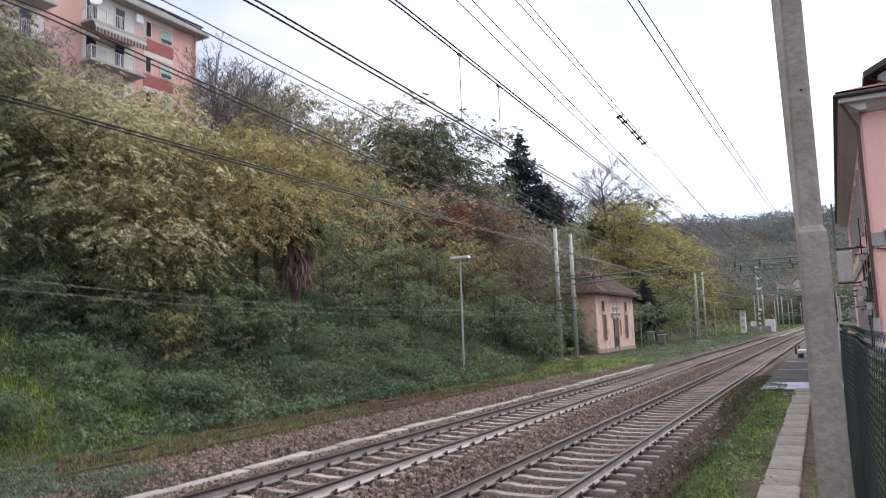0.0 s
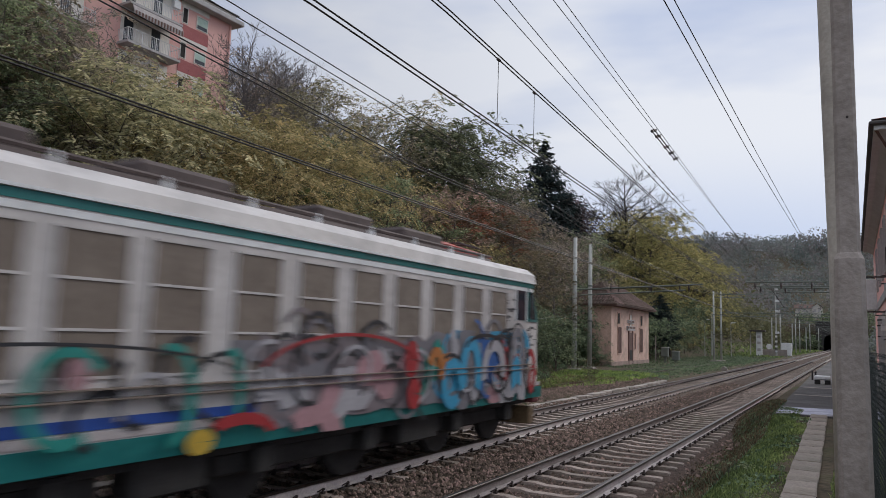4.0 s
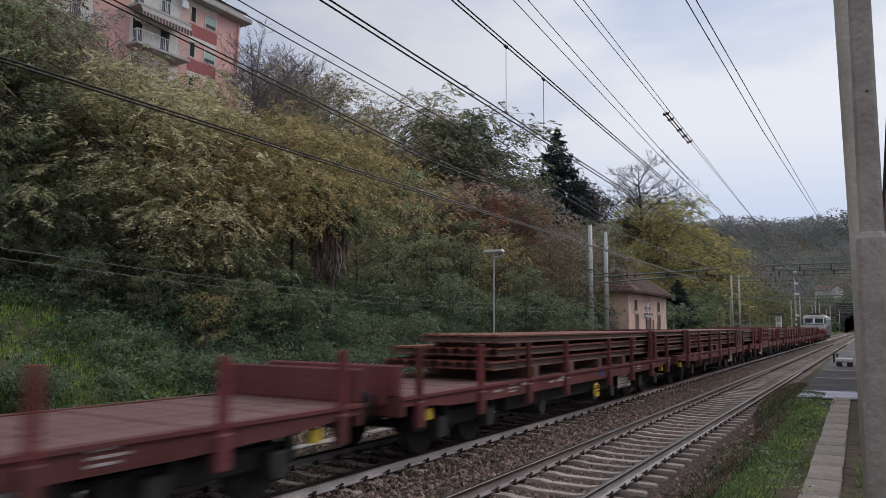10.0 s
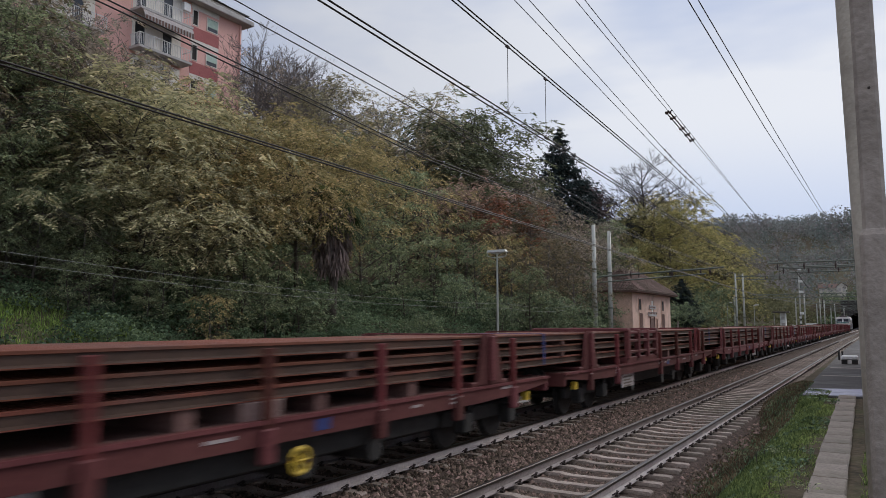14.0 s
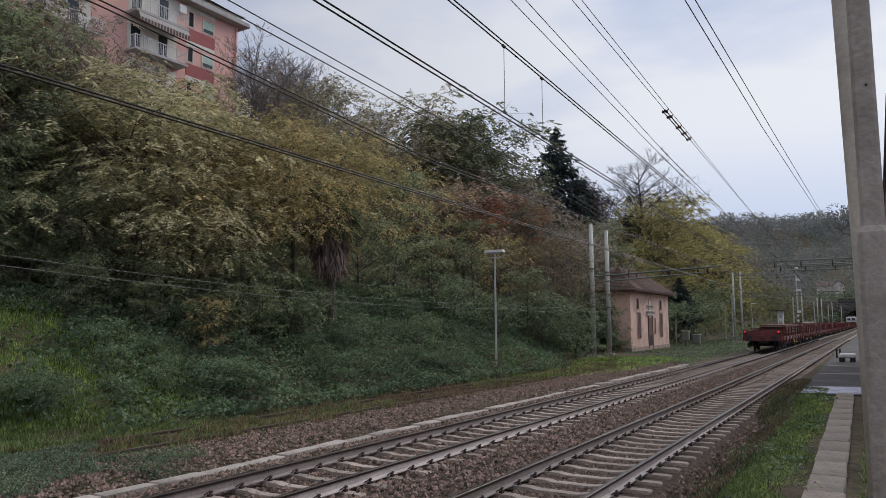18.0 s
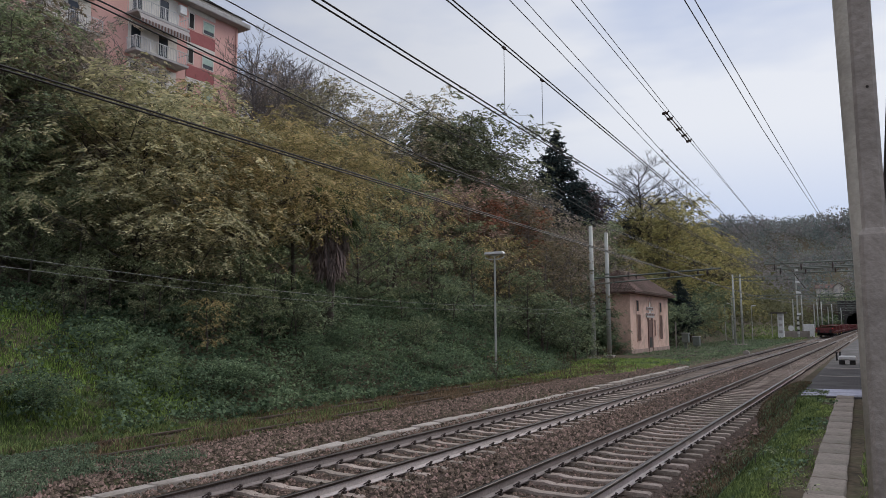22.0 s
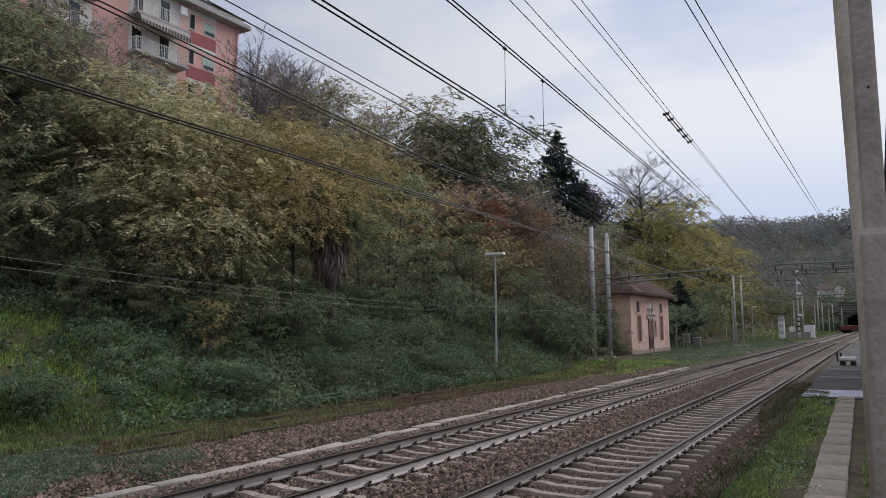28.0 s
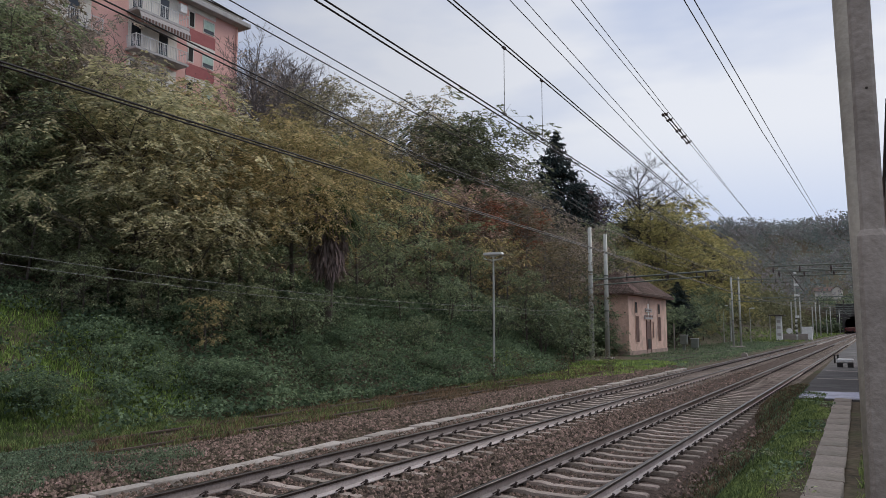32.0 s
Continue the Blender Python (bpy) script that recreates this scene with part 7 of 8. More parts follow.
# the trees of the bank, one of each kind, then copies
KINDS = {
    "olive": [tree("robinia_tree", "olive-yellow robinia with feathery drooping leaves on the bank", 100 + k, 11.5, 4.0, L_OLIVE, 3600, 0.25, 0.44, 0.17, 18, 7, 0.16, 0.75, 0.35, spray=12) for k in range(3)],
    "wide": [tree("spreading_robinia", "wide yellow-olive robinia hanging over the bank", 110 + k, 9.0, 5.2, L_OLIVE, 13200, 0.21, 0.36, 0.15, 24, 8, 0.34, 0.85, 0.3, spray=12, rise=0.3) for k in range(3)],
    "broad": [tree("greener_robinia", "wide olive-green robinia hanging over the bank", 115 + k, 9.0, 5.0, L_OLIVEG, 13200, 0.21, 0.36, 0.15, 24, 8, 0.3, 0.85, 0.3, spray=12, rise=0.35) for k in range(2)],
    "mound": [tree("bramble_mound", "low mound of dark green bramble and ivy on the bank", 150 + k, 3.0, 2.2, L_IVY, 2000, 0.16, 0.6, 0.03, 7, 5, 0.1, 0.55, 0.25, stems=2, spray=4) for k in range(2)],
    "green": [tree("bank_tree", "mid-green broadleaf tree crowding the bank", 120 + k, 9.5, 3.6, L_GREEN, 4200, 0.21, 0.46, 0.15, 15, 6, 0.12, 0.75, 0.25, spray=8) for k in range(2)],
    "fine": [tree("leafy_tree", "dense small-leaved dark green tree at the edge of the bank", 130 + k, 9.5, 3.6, L_GREEN, 13000, 0.13, 0.45, 0.15, 17, 7, 0.12, 0.75, 0.25, spray=8) for k in range(2)],
    "dark": [tree("evergreen_shrub", "dense dark green shrub at the foot of the bank", 140 + k, 3.9, 2.3, L_DARK, 4200, 0.15, 0.5, 0.06, 9, 6, 0.1, 0.5, 0.25, stems=3, spray=6) for k in range(2)],
    "brown": [tree("thin_tree", "thin tree with sparse brown turning leaves", 160 + k, 12.0, 3.4, L_BROWN, 2600, 0.22, 0.44, 0.13, 16, 7, 0.22, 0.65, 0.25, spray=6, bark=M_PALETWIG) for k in range(2)],
    "sparse": [tree("thinning_tree", "half-bare tree with grey branches and beige autumn leaves", 165 + k, 12.0, 4.2, L_BEIGE, 8000, 0.16, 0.45, 0.13, 22, 8, 0.2, 0.5, 0.35, depth=3, spray=8, rise=0.8, bark=M_PALETWIG) for k in range(2)],
    "haze": [tree("feathery_tree", "tall feathery tree with thin pale olive leaves on grey twigs", 170 + k, 14.0, 3.2, L_PALE, 4600, 0.2, 0.42, 0.13, 20, 8, 0.3, 0.55, 0.1, depth=3, spray=6, rise=1.0, bark=M_PALETWIG) for k in range(3)],
    "round": [tree("round_tree", "rounded dark green tree standing above the bank", 175 + k, 12.0, 4.0, L_ROUND, 8500, 0.2, 0.46, 0.18, 22, 8, 0.12, 0.8, 0.2, spray=8) for k in range(2)],
    "bare": [tree("bare_tree", "tall bare grey tree with fine twigs", 180 + k, 15.0, 3.6, None, 0, 0.2, 0.5, 0.17, 28, 10, 0.2, depth=3, rise=1.0, bark=M_PALETWIG) for k in range(2)],
    "crown": [tree("leafless_tree", "round-crowned leafless tree with a haze of fine twigs", 190, 16.0, 5.2, None, 0, 0.2, 0.5, 0.25, 44, 17, 0.3, depth=3, rise=0.75, bark=M_TWIG)],
    "yellow": [tree("yellow_tree", "yellow-green autumn tree with a full crown", 200 + k, 12.0, 4.4, L_YELLOW, 7000, 0.22, 0.5, 0.18, 20, 8, 0.1, 1.05, 0.25, spray=6) for k in range(2)],
    "purple": [tree("dark_leaved_tree", "dark purple-brown leafed tree beside the spruce", 220, 15.0, 3.4, L_PURPLE, 9000, 0.3, 0.5, 0.18, 20, 7, 0.2, 0.55, 0.3)],
    "rust": [tree("rust_bush", "rust-orange autumn bush on the bank", 240, 8.0, 3.0, L_RUST, 4000, 0.2, 0.5, 0.1, 14, 7, 0.1, 0.6, 0.3, spray=6)],
    "pinkish": [tree("pinkish_shrub", "tall shrub in pinkish brown autumn leaf", 245, 8.0, 3.0, L_PINKB, 4000, 0.2, 0.5, 0.1, 14, 7, 0.1, 0.6, 0.3, spray=6, bark=M_PALETWIG)],
}
SIZES = {"mound": 3.4, "broad": 8.4, "wide": 8.4, "olive": 12.0, "green": 10.0, "fine": 10.0, "dark": 4.3, "brown": 12.6, "sparse": 12.8, "haze": 14.3, "round": 11.8, "bare": 15.2, "crown": 16.6, "yellow": 12.8, "purple": 15.6, "rust": 8.5, "pinkish": 8.5}
placed = {k: 0 for k in KINDS}


def plant(kind, x, y, h, rnd):
    """Sets a tree of about that height on the bank."""
    forms = KINDS[kind]
    n = placed[kind]
    placed[kind] += 1
    src = forms[n % len(forms)]
    s = h / SIZES[kind]
    wide = s * rnd.uniform(0.9, 1.2) if kind != "bare" else s
    m = pose(x, y, float(height(x, y)) - 0.1, rnd.uniform(-4, 4), rnd.uniform(-4, 4), rnd.uniform(0, 360)) @ Matrix.Diagonal((wide, wide, s, 1))
    if n < len(forms):
        src.matrix_basis = m
        return src
    return copy_thing(src, m @ Matrix.Diagonal([1 / q for q in src.scale] + [1]))


# how high the canopy stands against the sky, by the bearing from the platform path
BEARING = [0, 7.7, 9.5, 11.4, 13.4, 16.8, 18.6, 19.4, 23.4, 25.6, 28.8, 32.0, 34.8, 38.5, 41.2, 43.9, 47.0, 52.2, 55, 58.2, 63.5, 75]
CANOPY = [3.0, 4.3, 7.3, 8.9, 9.6, 9.2, 8.8, 8.4, 9.5, 11.5, 13.5, 14.5, 15.5, 17.0, 16.5, 16.0, 15.5, 16.5, 17.5, 18.5, 20.0, 22.0]


def wooded_bank():
    r = random.Random(77)
    rows = ((-18.6, 3.4, 1.2, 2.0), (-20.3, 3.0, 2.4, 3.8), (-22.6, 3.2, 4.5, 6.5), (-25.5, 4.0, 6, 8.5), (-29.5, 4.6, 6.5, 10), (-34.5, 6.4, 7, 11), (-40, 8.5, 7, 12), (-46, 9.5, 8, 14))
    for row, (x0, step, lo, hi) in enumerate(rows):
        y = -x0 * 0.42
        while y < (125 if row < 6 else 150):
            x, yy = x0 + r.uniform(-1.2, 1.2) * (0.5 if row < 2 else 1), y + r.uniform(-0.4, 0.4) * step
            y += step * r.uniform(0.85, 1.2)
            az, dist = math.degrees(math.atan2(-x, yy)), math.hypot(x, yy)
            if x > float(toe(yy)) - 0.6 or (row < 4 and yy < 43) or (x > -27.5 and 59 < yy < 79) or (-64 < x < -46 and yy < 49):
                continue
            if row < 4 and 34 < az < 43:
                continue
            up = float(np.interp(az, BEARING, CANOPY))
            if row < 6 and 22.5 < az < 31:
                up = min(up, 8.7)
            top = 2.25 + dist * math.tan(radians(up)) - float(height(x, yy))
            if top < 2.2:
                continue
            h = min(r.uniform(lo, hi), top * r.uniform(0.86, 1.0))
            if row >= 4:
                h = min(top * r.uniform(0.72, 1.0), 9.5 + 1.5 * row)
            if row < 2:
                kind = r.choice(("dark", "dark", "green"))
            elif az > 57:
                kind = r.choice(("fine", "green", "brown"))
            elif az > 36:
                kind = r.choice(("olive", "olive", "green")) if row < 6 else r.choice(("olive", "haze", "brown"))
            elif az > 26:
                kind = r.choice(("olive", "green", "brown")) if row < 6 else r.choice(("brown", "pinkish", "round"))
            elif az > 17:
                kind = r.choice(("green", "brown", "dark", "brown")) if row < 5 else r.choice(("brown", "green", "haze"))
            else:
                kind = r.choice(("yellow", "yellow", "green", "olive"))
            if kind == "dark":
                h = min(h, 5.5)
            plant(kind, x, yy, max(h, 1.8), r)


wooded_bank()
r7 = random.Random(9)
# kind, bearing, distance and the elevation of the crown's top, all from the platform path
STAND = (
    ("broad", 56.5, 31, 16.6), ("broad", 54.0, 29.5, 17.2), ("wide", 47.6, 30, 14.6), ("wide", 42.5, 32, 14.6), ("fine", 37.5, 36, 10.0),
    ("broad", 52.4, 38, 15.6), ("olive", 52.6, 41, 19.0), ("olive", 50.8, 40, 18.0), ("wide", 44.7, 39, 15.8), ("wide", 39.3, 40, 13.6), ("broad", 57.0, 37, 18.6), ("wide", 46.6, 42, 15.0),
    ("fine", 62.4, 28, 14.3), ("fine", 59.0, 28.5, 12.4), ("fine", 65.1, 28, 15.2), ("fine", 63.8, 26.5, 9.4),
    ("fine", 63.2, 30, 23.0), ("brown", 61.9, 31, 23.6), ("brown", 64.4, 29, 22.5), ("sparse", 62.9, 33, 23.0), ("sparse", 60.4, 33, 22.4), ("fine", 65.3, 29, 21.0), ("fine", 63.6, 31, 18.5), ("sparse", 61.5, 32, 21.9), ("sparse", 58.2, 36, 21.0), ("sparse", 64.9, 31, 21.5),
    ("fine", 60.8, 26.8, 10.4), ("fine", 57.4, 26.8, 11.0), ("broad", 53.4, 27.2, 11.4), ("broad", 50.0, 27.4, 10.8), ("wide", 46.4, 29.5, 12.6), ("fine", 58.4, 25.2, 5.0), ("fine", 53.3, 25.4, 4.0), ("green", 47.6, 26.2, 4.4), ("fine", 44.8, 27.0, 4.0), ("olive", 48.8, 24.8, 3.0), ("green", 50.4, 26.6, 6.2), ("green", 55.6, 26.4, 7.0), ("green", 52.2, 25.6, 5.6), ("green", 46.6, 27.6, 7.0), ("green", 44.2, 28.6, 6.8), ("green", 57.2, 25.2, 6.0), ("dark", 40.6, 30.0, 3.4), ("dark", 42.6, 28.4, 3.2),
    ("green", 34.8, 43, 12.6), ("olive", 32.0, 47, 12.4), ("green", 35.2, 40, 8.1), ("green", 31.8, 42, 7.7), ("green", 28.4, 45, 7.2),
    ("brown", 25.8, 47, 7.0), ("brown", 23.1, 50, 8.0), ("brown", 20.7, 53, 7.3), ("green", 24.2, 45, 4.9), ("dark", 30.3, 40, 4.3),
    ("green", 34.1, 37, 3.9), ("dark", 37.4, 36, 2.5), ("dark", 26.7, 42, 2.5), ("dark", 23.2, 46, 2.7), ("dark", 20.8, 50, 1.6), ("dark", 32.9, 34, 1.4),
    ("haze", 41.2, 54, 18.9), ("haze", 39.4, 57, 19.8), ("haze", 37.3, 59, 19.2), ("haze", 35.3, 61, 18.5), ("haze", 33.6, 63, 18.2),
    ("round", 30.2, 68, 17.5), ("round", 31.6, 66, 16.5), ("round", 27.9, 71, 15.5), ("round", 30.9, 72, 17.2), ("round", 29.2, 74, 17.0), ("round", 29.8, 64, 14.0), ("round", 31.2, 63, 13.0), ("bare", 46.3, 60, 22.2), ("bare", 45.2, 61, 21.6), ("bare", 44.2, 61, 20.9), ("bare", 43.1, 62, 20.2), ("bare", 42.2, 60, 19.6), ("sparse", 45.8, 63, 20.2), ("sparse", 44.0, 64, 19.2), ("haze", 26.3, 74, 14.5), ("haze", 24.9, 77, 12.8), ("haze", 24.0, 82, 11.4), ("sparse", 26.2, 64, 12.2), ("sparse", 24.8, 66, 10.8), ("sparse", 23.4, 68, 9.6), ("sparse", 21.9, 66, 8.6), ("sparse", 20.4, 70, 8.2),
    ("pinkish", 30.7, 54, 12.0), ("pinkish", 28.9, 57, 12.4), ("pinkish", 32.0, 52, 11.2), ("rust", 26.9, 58, 11.3),
    ("green", 29.3, 52, 9.2), ("brown", 24.4, 58, 10.5), ("brown", 22.0, 60, 8.0))
for k in range(56):
    az = r7.uniform(22, 64)
    dist = (16.4 + r7.uniform(0, 5.5)) / math.sin(radians(az))
    STAND += (("mound", az, dist, 0),) if dist < 45 else ()
for kind, az, dist, up in STAND:
    x, y = -dist * math.sin(radians(az)), dist * math.cos(radians(az))
    plant(kind, x, y, r7.uniform(0.7, 1.5) if kind == "mound" else max(1.6, 2.25 + dist * math.tan(radians(up)) - float(height(x, y))), r7)
for x, y, h in ((-52.5, 50.6, 15), (-50, 50.3, 15), (-48, 50.2, 15), (-55, 54, 16), (-45, 50.5, 16), (-47, 51.5, 16.5), (-49, 51.2, 9), (-51, 51.6, 9), (-46.5, 52.5, 9.5), (-53, 52, 9), (-47.5, 56, 11), (-45.5, 54, 11), (-49.5, 59.5, 11), (-46, 62, 11), (-50.5, 66, 11), (-47, 69, 10.5), (-44, 58, 10.5), (-46, 48.8, 14.5), (-44, 55.5, 14), (-45, 64, 14), (-50, 54, 17), (-47, 54.5, 16), (-49, 57.5, 16), (-46, 58.5, 15.5), (-53, 58, 16.5), (-48, 61, 15), (-51, 63, 15), (-48, 66, 14.5), (-52, 70, 14)):
    plant("bare" if h > 13.5 else "brown", x, y, h, r7)
plant("crown", -29.9, 108, 22.5, r7)
plant("crown", -27, 132, 18, r7)
for x, y, h in ((-40, 113, 17), (-38, 110, 13.5), (-42, 121, 16)):
    plant("purple", x, y, h, r7)
for x, y, h in ((-27, 92, 10), (-30, 98, 9.5), (-24.5, 101, 16.5), (-28, 104, 17), (-29, 112, 19), (-28, 117, 23), (-25, 121, 18), (-24.5, 130, 18.5), (-24.5, 138, 17), (-27, 148, 14), (-24, 160, 12)):
    plant("yellow", x, y, h, r7)
for x, y, h in ((-21.4, 80.5, 5.0), (-22.6, 84, 6.5), (-20.8, 88, 5.2), (-26.3, 62.5, 6.5), (-26.0, 59.5, 5.5), (-23.6, 60.0, 5.5), (-21.9, 60.2, 5.5), (-20.9, 60.2, 3.9), (-23.5, 80.5, 7), (-27, 81, 8), (-24.6, 57.5, 5.5), (-20.8, 97, 7), (-20.9, 101, 7), (-23.2, 108, 8)):
    plant("dark", x, y, h, r7)
s1 = conifer(5, 22.0, "tall dark spruce rising above the wooded bank")
s1.matrix_basis = pose(-40.3, 101, float(height(-41, 101)) + 0.5) @ Matrix.Diagonal((1.05, 1.05, 1, 1))
m = pose(-30.8, 105.6, float(height(-30.8, 105.6)), 0, 0, 70) @ Matrix.Diagonal((0.85, 0.85, 0.6, 1))
copy_thing(s1, m)
copy_thing(s1, pose(-20.9, 92, float(height(-20.9, 92)) - 0.2, 0, 0, 140) @ Matrix.Diagonal((0.42, 0.42, 0.37, 1)))
copy_thing(s1, pose(-22.4, 94, float(height(-22.4, 94)) - 0.2, 0, 0, 40) @ Matrix.Diagonal((0.4, 0.4, 0.3, 1)))
palm((-20.2, 24.2, float(height(-20.2, 24.2)) + 0.1))


def scatter(name, label, category, material, n, x0, x1, y0, y1, size, aspect, tall, lie=0.6, keep=None, power=1.0):
    """Leaves or blades strewn over the ground as one soft cover."""
    x, y = x0 + (x1 - x0) * rng.random(n), y0 + (y1 - y0) * rng.random(n) ** power
    if keep is not None:
        k = keep(x, y)
        x, y = x[k], y[k]
    n = len(x)
    mound = 0.55 + 0.45 * wave(x, y, 1.1, 4)
    z = height(x, y) + 0.03 + tall * rng.random(n) ** 0.8 * np.clip(mound, 0.1, 1.2)
    d = rng.normal(size=(n, 3)) * np.array([1, 1, lie])
    c = np.stack([x, y, z], -1)
    tagged(new(name, leaf_mesh(name, c, d, size * (0.6 + 0.8 * rng.random(n)), aspect, material)), label, category, kind="stuff")


def blades(name, label, material, n, x0, x1, y0, y1, tall, wide, keep=None, power=1.0, lift=0.0):
    x, y = x0 + (x1 - x0) * rng.random(n), y0 + (y1 - y0) * rng.random(n) ** power
    if keep is not None:
        k = keep(x, y)
        x, y = x[k], y[k]
    n = len(x)
    hgt = tall * (0.45 + 0.8 * rng.random(n)) * np.clip(0.8 + 0.5 * wave(x, y, 2.1, 3), 0.25, 1.4)
    a = rng.random(n) * 6.28
    bend = (0.25 + 0.5 * rng.random(n)) * hgt
    base = np.stack([x, y, height(x, y) - 0.03 + lift], -1)
    side = np.stack([-np.sin(a), np.cos(a), np.zeros(n)], -1) * wide
    out = np.stack([np.cos(a) * bend, np.sin(a) * bend, hgt], -1)
    mid = base + out * np.array([0.35, 0.35, 0.62])
    v = np.stack([base - side, base + side, mid + side * 0.8, base + out, mid - side * 0.8], 1).reshape(-1, 3)
    o = 5 * np.arange(n)[:, None]
    q = np.concatenate([o + np.array([0, 1, 2, 4]), o + np.array([4, 2, 3, 3])])
    tri = np.concatenate([np.stack([o[:, 0], o[:, 0] + 1, o[:, 0] + 2], -1), np.stack([o[:, 0], o[:, 0] + 2, o[:, 0] + 4], -1), np.stack([o[:, 0] + 4, o[:, 0] + 2, o[:, 0] + 3], -1)])
    tagged(new(name, mesh_np(name, v, tri, material)), label, "grass", kind="stuff")


on_bank = lambda x, y: (x < toe(y) + 1.0 * (y < 40)) & ~((x > -26) & (y > 59) & (y < 79))
scatter("bramble_cover", "tangled dark bramble and ivy cover on the bank", "undergrowth", L_IVY, 120000, -24, -14.9, 5, 60, 0.125, 0.62, 0.75, keep=lambda x, y: on_bank(x, y) & ((y > 12.5 + 1.8 * wave(x, y, 0.9, 2)) | (x < -21.5) | ((rng.random(len(x)) < 0.45) & (wave(x, y, 1.6, 4) > 0.1))))
scatter("bramble_cover", "tangled green bramble cover on the upper bank", "undergrowth", L_DARK, 18000, -48, -22, 14, 120, 0.34, 0.6, 1.2, keep=on_bank)


def house_ivy():
    """Ivy over the end wall of the old house, thicker towards the bank, and on the near end of its roof."""
    n = 9000
    u, z = rng.random(n) ** 1.5, 5.2 * rng.random(n) ** 1.2
    k = u + 0.2 * wave(u * 6, z, 1.3, 3) + 0.09 * z < 0.78
    u, z = u[k], z[k]
    c = np.stack([-23.2 + 4.7 * u, 62.55 - 0.35 * rng.random(len(u)) ** 2, -0.3 + z], -1)
    d = rng.normal(size=c.shape) * np.array([0.7, 0.35, 0.6]) - np.array([0, 0.2, 0.6])
    tagged(new("house_ivy", leaf_mesh("house_ivy", c, d, 0.16 + 0.16 * rng.random(len(c)), 0.7, L_DARK)), "dark ivy climbing the end wall of the old house", "ivy", kind="stuff")


house_ivy()
for x, y, h in ((-23.0, 60.8, 6.4), (-21.4, 61.0, 3.4), (-20.3, 61.2, 2.0), (-18.9, 61.4, 1.4)):
    plant("mound" if h < 4 else "dark", x, y, h, r7)
blades("bank_grass", "rank green grass at the foot of the bank", L_BGRASS, 14000, -17.4, -14.6, 5, 12.8, 0.22, 0.013, power=1.2, keep=lambda x, y: wave(x, y, 0.55, 3) > -0.9)
blades("bank_grass", "patch of pale grass up the bank", L_GRASS, 24000, -22.5, -16.2, 6.5, 15, 0.18, 0.013, keep=lambda x, y: wave(x, y, 0.8, 2) > -0.85)
blades("bank_grass", "green grass along the foot of the bank", L_GRASS, 15000, -18.2, -11.2, 31, 53, 0.2, 0.018, keep=lambda x, y: (x < -11.4 - 2.4 * np.clip((38 - y) / 11, 0, 1)) & (wave(x, y, 0.6, 2) > -0.5))
blades("bank_grass", "distant green grass beside the siding", L_IVY, 16000, -26, -11, 60, 150, 0.16, 0.045)
blades("siding_weeds", "dry brown weeds over the disused siding", L_DRY, 34000, -15.7, -12.6, 8, 44, 0.17, 0.011, keep=lambda x, y: wave(x, y, 0.7, 6) > -0.9)
blades("siding_weeds", "green grass creeping over the disused siding", L_BGRASS, 26000, -15.8, -12.7, 6, 34, 0.17, 0.010, keep=lambda x, y: wave(x, y, 0.45, 8) > 0.0, power=1.2)
blades("trackside_grass", "blue-green weeds between siding and cable trough", L_FLUFF, 14000, -14.6, -10.6, 4.5, 11.5, 0.15, 0.008, keep=lambda x, y: wave(x, y, 0.9, 1) + (10.2 - y) * 0.25 - np.clip(x + 12.4, 0, 3) * 0.5 > -0.1)
blades("verge_grass", "short green grass beside the concrete path", L_VERGE, 56000, -2.6, -0.66, 4.6, 22.4, 0.06, 0.009, keep=lambda x, y: (x < -0.66 - 0.0178 * y) & (x > -2.3 - 0.4 * wave(y, x, 0.9, 2) - 0.9 * (rng.random(len(x)) - 0.5)), power=1.5)
blades("verge_weeds", "dull mossy weeds on the ballast shoulder", L_DRY, 14000, -3.1, -1.4, 4.6, 24, 0.06, 0.011, keep=lambda x, y: wave(x, y, 2.0, 5) > -0.35, power=1.4)
blades("verge_weeds", "dull green weeds on the ballast shoulder", L_BGRASS, 46000, -2.75, -1.3, 4.6, 24, 0.07, 0.008, keep=lambda x, y: wave(x, y, 1.4, 7) - 1.6 * np.clip(-2.15 - x, 0, 1) > -1.0 + 0.9 * (rng.random(len(x)) - 0.5), power=1.15, lift=0.045)
blades("verge_weeds", "thin dull weeds running out over the shoulder stones", L_DRY, 22000, -3.0, -1.9, 4.6, 26, 0.085, 0.007, keep=lambda x, y: wave(x, y, 1.2, 3) > -0.75, power=1.3, lift=0.15)
blades("verge_weeds", "dark green weeds rooted in the shoulder stones", L_IVY, 20000, -2.85, -1.9, 4.6, 26, 0.085, 0.007, keep=lambda x, y: wave(x, y, 1.0, 5) > -0.6, power=1.3, lift=0.13)
blades("verge_grass", "green grass along the fence", L_VERGE, 15000, -0.3, 0.62, 4.2, 23, 0.11, 0.006, keep=lambda x, y: x > -0.24 - 0.0178 * y, power=1.4)
scatter("siding_weeds", "fluffy blue-green weeds spreading over the stones", "undergrowth", L_FLUFF, 22000, -14.4, -10.6, 4.6, 11.5, 0.05, 0.5, 0.22, keep=lambda x, y: wave(x, y, 0.9, 1) + (10.2 - y) * 0.25 - np.clip(x + 12.4, 0, 3) * 0.5 > 0.0)
blades("bank_grass", "low dark weeds beside the far part of the siding", L_IVY, 9000, -15.5, -10.6, 46, 120, 0.13, 0.04, power=1.3)
blades("bank_grass", "far rank grass along the line", L_BGRASS, 6000, -26, -10.8, 130, 325, 0.35, 0.14)
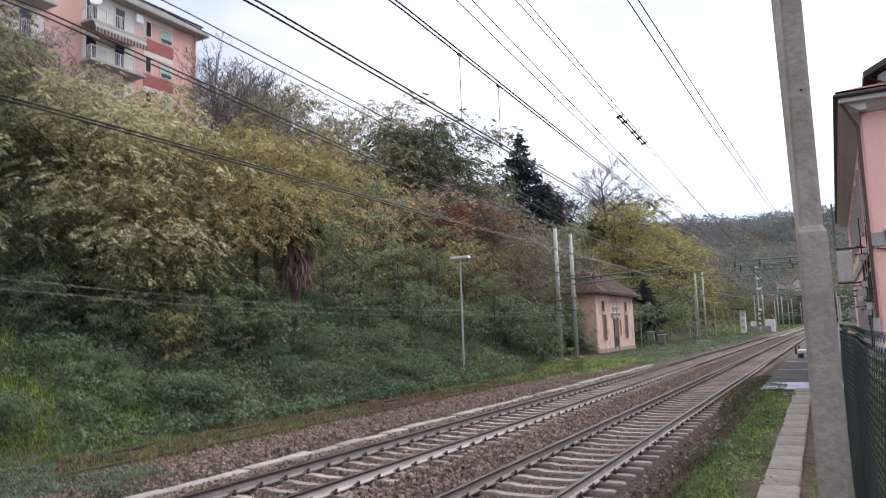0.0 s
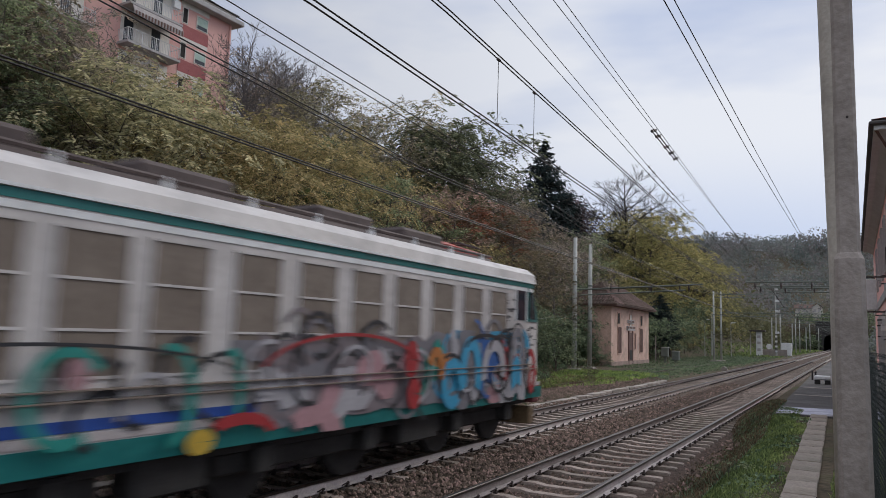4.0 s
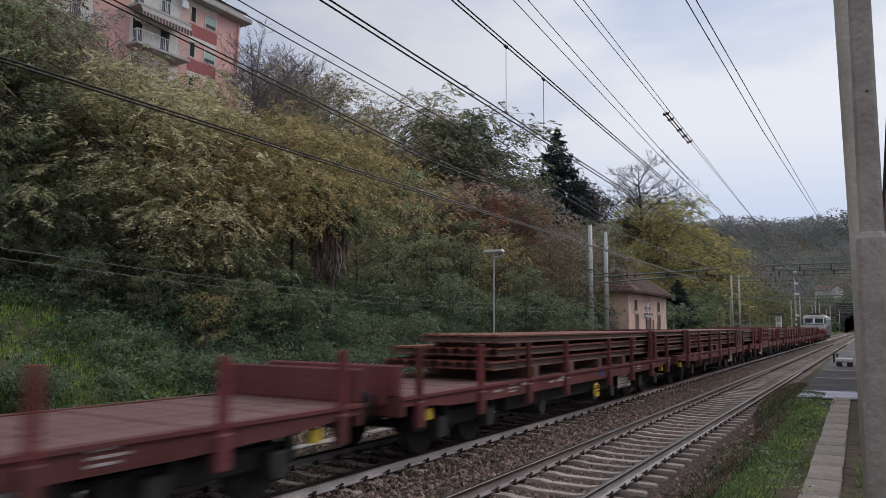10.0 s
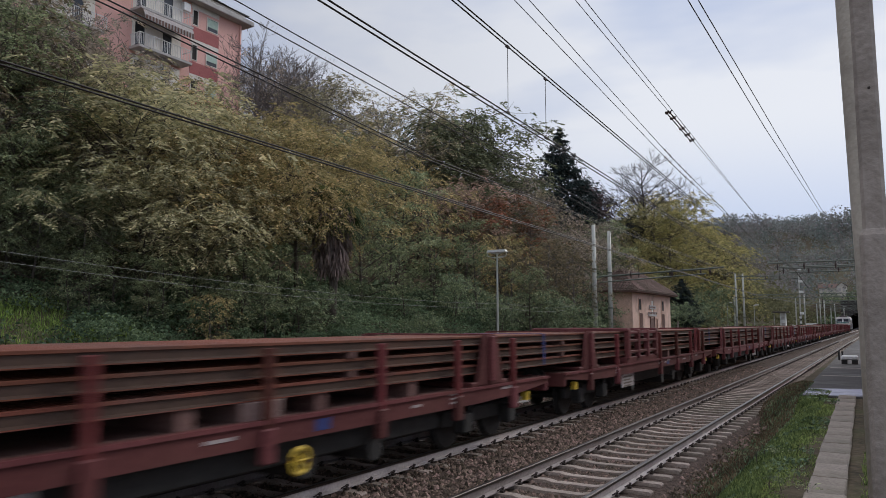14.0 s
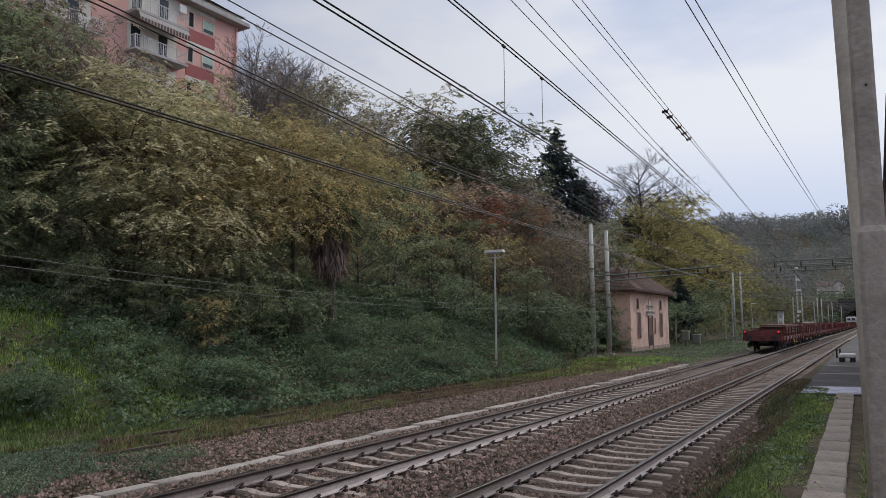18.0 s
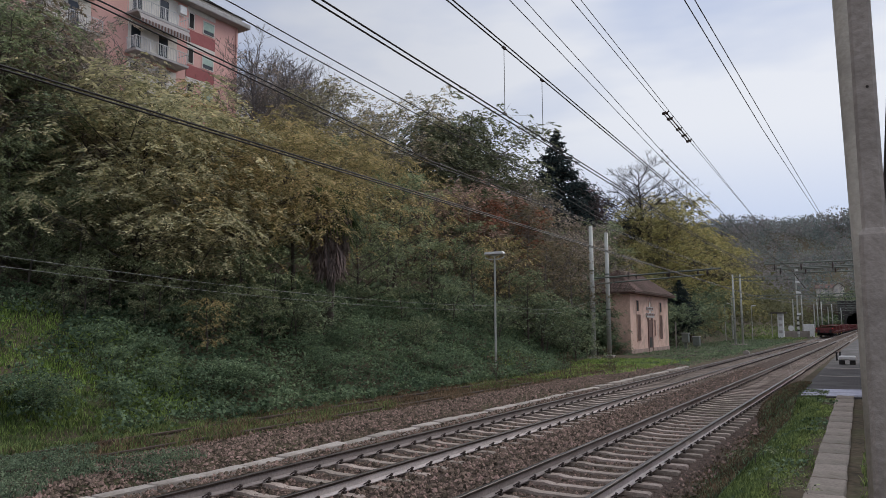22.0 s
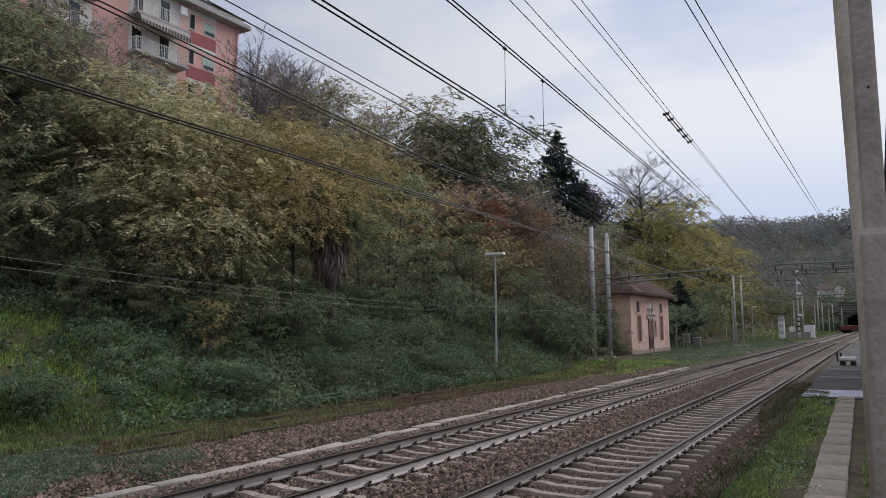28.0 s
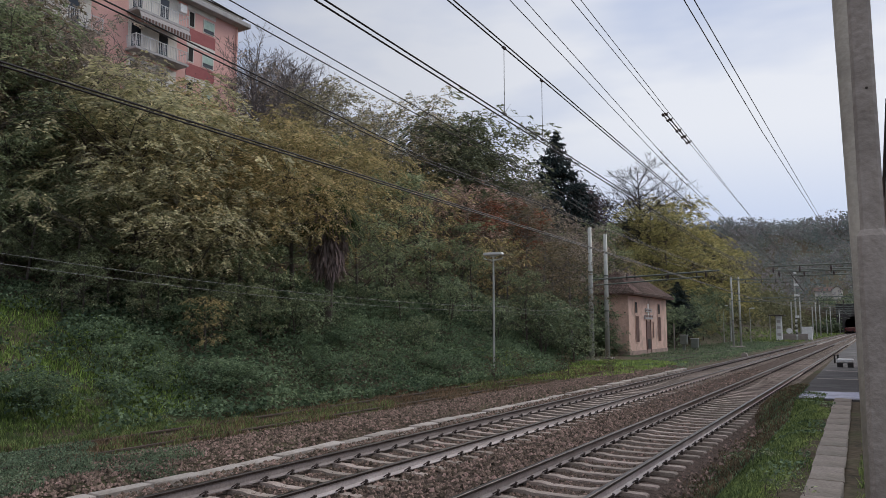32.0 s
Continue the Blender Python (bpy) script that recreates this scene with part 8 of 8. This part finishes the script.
scatter("verge_plants", "low leafy weeds on the verge", "undergrowth", L_IVY, 5000, -2.6, -0.95, 5, 22, 0.07, 0.5, 0.07, keep=lambda x, y: wave(x, y, 1.7, 9) > 0.25)


def twiggy_weed(x, y, seed):
    t = tree("dry_weed_bush", "dry brown twiggy weed beside the siding", seed, 1.3, 0.6, L_DRY, 260, 0.09, 0.4, 0.018, 8, 5, 0.1, 0.12, 0.1, stems=3)
    t.location = (x, y, -0.35)


for k, (x, y) in enumerate(((-14.9, 29.6), (-14.3, 31.2), (-13.0, 33.0), (-12.2, 38), (-1.55, 12.5), (-2.2, 15.0), (-1.05, 9.5))):
    if k < 4:
        twiggy_weed(x, y, 300 + k)
    else:
        w = tree("verge_weed", "leafy green weed on the verge", 300 + k, 0.2, 0.12, L_GREEN, 140, 0.035, 0.45, 0.006, 6, 4, 0.1, 0.07, 0.1, stems=3)
        w.location = (x, y, float(height(x, y)) - 0.02)


def far_woods():
    """Woods too far off to tell tree from tree."""
    for n, leafm, label in ((700, L_FAR, "grey-green woods covering the far hill, with haze in the leaf colour"), (650, L_FARB, "brown autumn woods covering the far hill, with haze in the leaf colour"), (350, L_FARD, "dark evergreen woods on the far hill")):
        x, y = -290 + 350 * rng.random(n), 338 + 392 * rng.random(n) ** 0.85
        crown = 5 + 8 * rng.random(n) ** 1.7 + 3 * (y > 600)
        cs, ss = [], []
        for k in range(90):
            o = rng.normal(size=(n, 3))
            o /= np.linalg.norm(o, axis=1, keepdims=True)
            o *= (crown * 0.62 * rng.random(n) ** 0.25)[:, None] * np.array([1, 1, 0.9])
            cs.append(np.stack([x, y, height(x, y) + crown * 0.6], -1) + o)
            ss.append(crown * (0.085 + 0.07 * rng.random(n)))
        c, s = np.concatenate(cs), np.concatenate(ss)
        k = ~((abs(c[:, 0] - HOUSE[0]) < 9) & (c[:, 1] > HOUSE[1] - 50) & (c[:, 1] < HOUSE[1] + 8) & (c[:, 2] > float(height(*HOUSE)) + 1.5 - 0.12 * (HOUSE[1] - c[:, 1])))
        c, s = c[k], s[k]
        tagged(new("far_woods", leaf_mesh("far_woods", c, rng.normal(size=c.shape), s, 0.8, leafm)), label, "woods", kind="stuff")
    n = 520
    x, y = -24 - 75 * rng.random(n) ** 1.3, 125 + 205 * rng.random(n)
    crown = 3 + 3 * rng.random(n)
    cs, ss = [], []
    for k in range(60):
        o = rng.normal(size=(n, 3)) * np.array([0.5, 0.5, 0.55]) * crown[:, None]
        cs.append(np.stack([x, y, height(x, y) + crown * 0.9], -1) + o)
        ss.append(crown * (0.14 + 0.12 * rng.random(n)))
    c, s = np.concatenate(cs), np.concatenate(ss)
    tagged(new("far_woods", leaf_mesh("far_woods", c, rng.normal(size=c.shape), s, 0.7, L_HILL)), "dull autumn woods farther along the bank", "woods", kind="stuff")
    n = 90
    x, y = -22 + 34 * rng.random(n), 322 + 18 * rng.random(n)
    k = (x < -11.5) | (x > -0.5) | (y > 331.5)
    x, y = x[k], y[k]
    n = len(x)
    crown = 2 + 2 * rng.random(n)
    c = np.concatenate([np.stack([x, y, height(x, y) + crown * 0.8], -1) + rng.normal(size=(n, 3)) * 0.45 * crown[:, None] for k in range(60)])
    c = c[(c[:, 1] > 328) | (c[:, 0] < -11) | (c[:, 0] > -1)]
    c = c[~((c[:, 0] > -11.2) & (c[:, 0] < -0.7) & (c[:, 2] < 7.5))]
    tagged(new("portal_scrub", leaf_mesh("portal_scrub", c, rng.normal(size=c.shape), 0.5 + 0.5 * rng.random(len(c)), 0.7, L_DARK)), "dark scrub round the tunnel mouth", "undergrowth", kind="stuff")
    n = 260
    x, y = 4 + 60 * rng.random(n), 110 + 220 * rng.random(n)
    crown = 2.5 + 3 * rng.random(n)
    c = np.concatenate([np.stack([x, y, height(x, y) + crown * 0.9], -1) + rng.normal(size=(n, 3)) * 0.5 * crown[:, None] for k in range(40)])
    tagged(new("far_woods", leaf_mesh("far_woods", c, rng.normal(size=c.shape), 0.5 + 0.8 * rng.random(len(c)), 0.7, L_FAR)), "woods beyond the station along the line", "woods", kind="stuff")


far_woods()


# ---- what moves ----
def motions():
    """The train runs through on the farther line: seconds and metres run since the clip's start."""
    run = ((0, 0.0), (2, 39.2), (4, 78.4), (6, 117.6), (8, 156.8), (10, 196.0), (12, 235.2), (14, 274.4), (16, 313.6), (17, 334.2), (18, 355.2), (19, 376.2),
           (20, 395.8), (21, 414.2), (22, 431.6), (23, 447.5), (25, 474.5), (28, 520.0), (30, 548.0), (32, 575.0))
    for v, s in TRAIN:
        walk(v, [(t, pose(LEFT, d - s, 0)) for t, d in run])


motions()
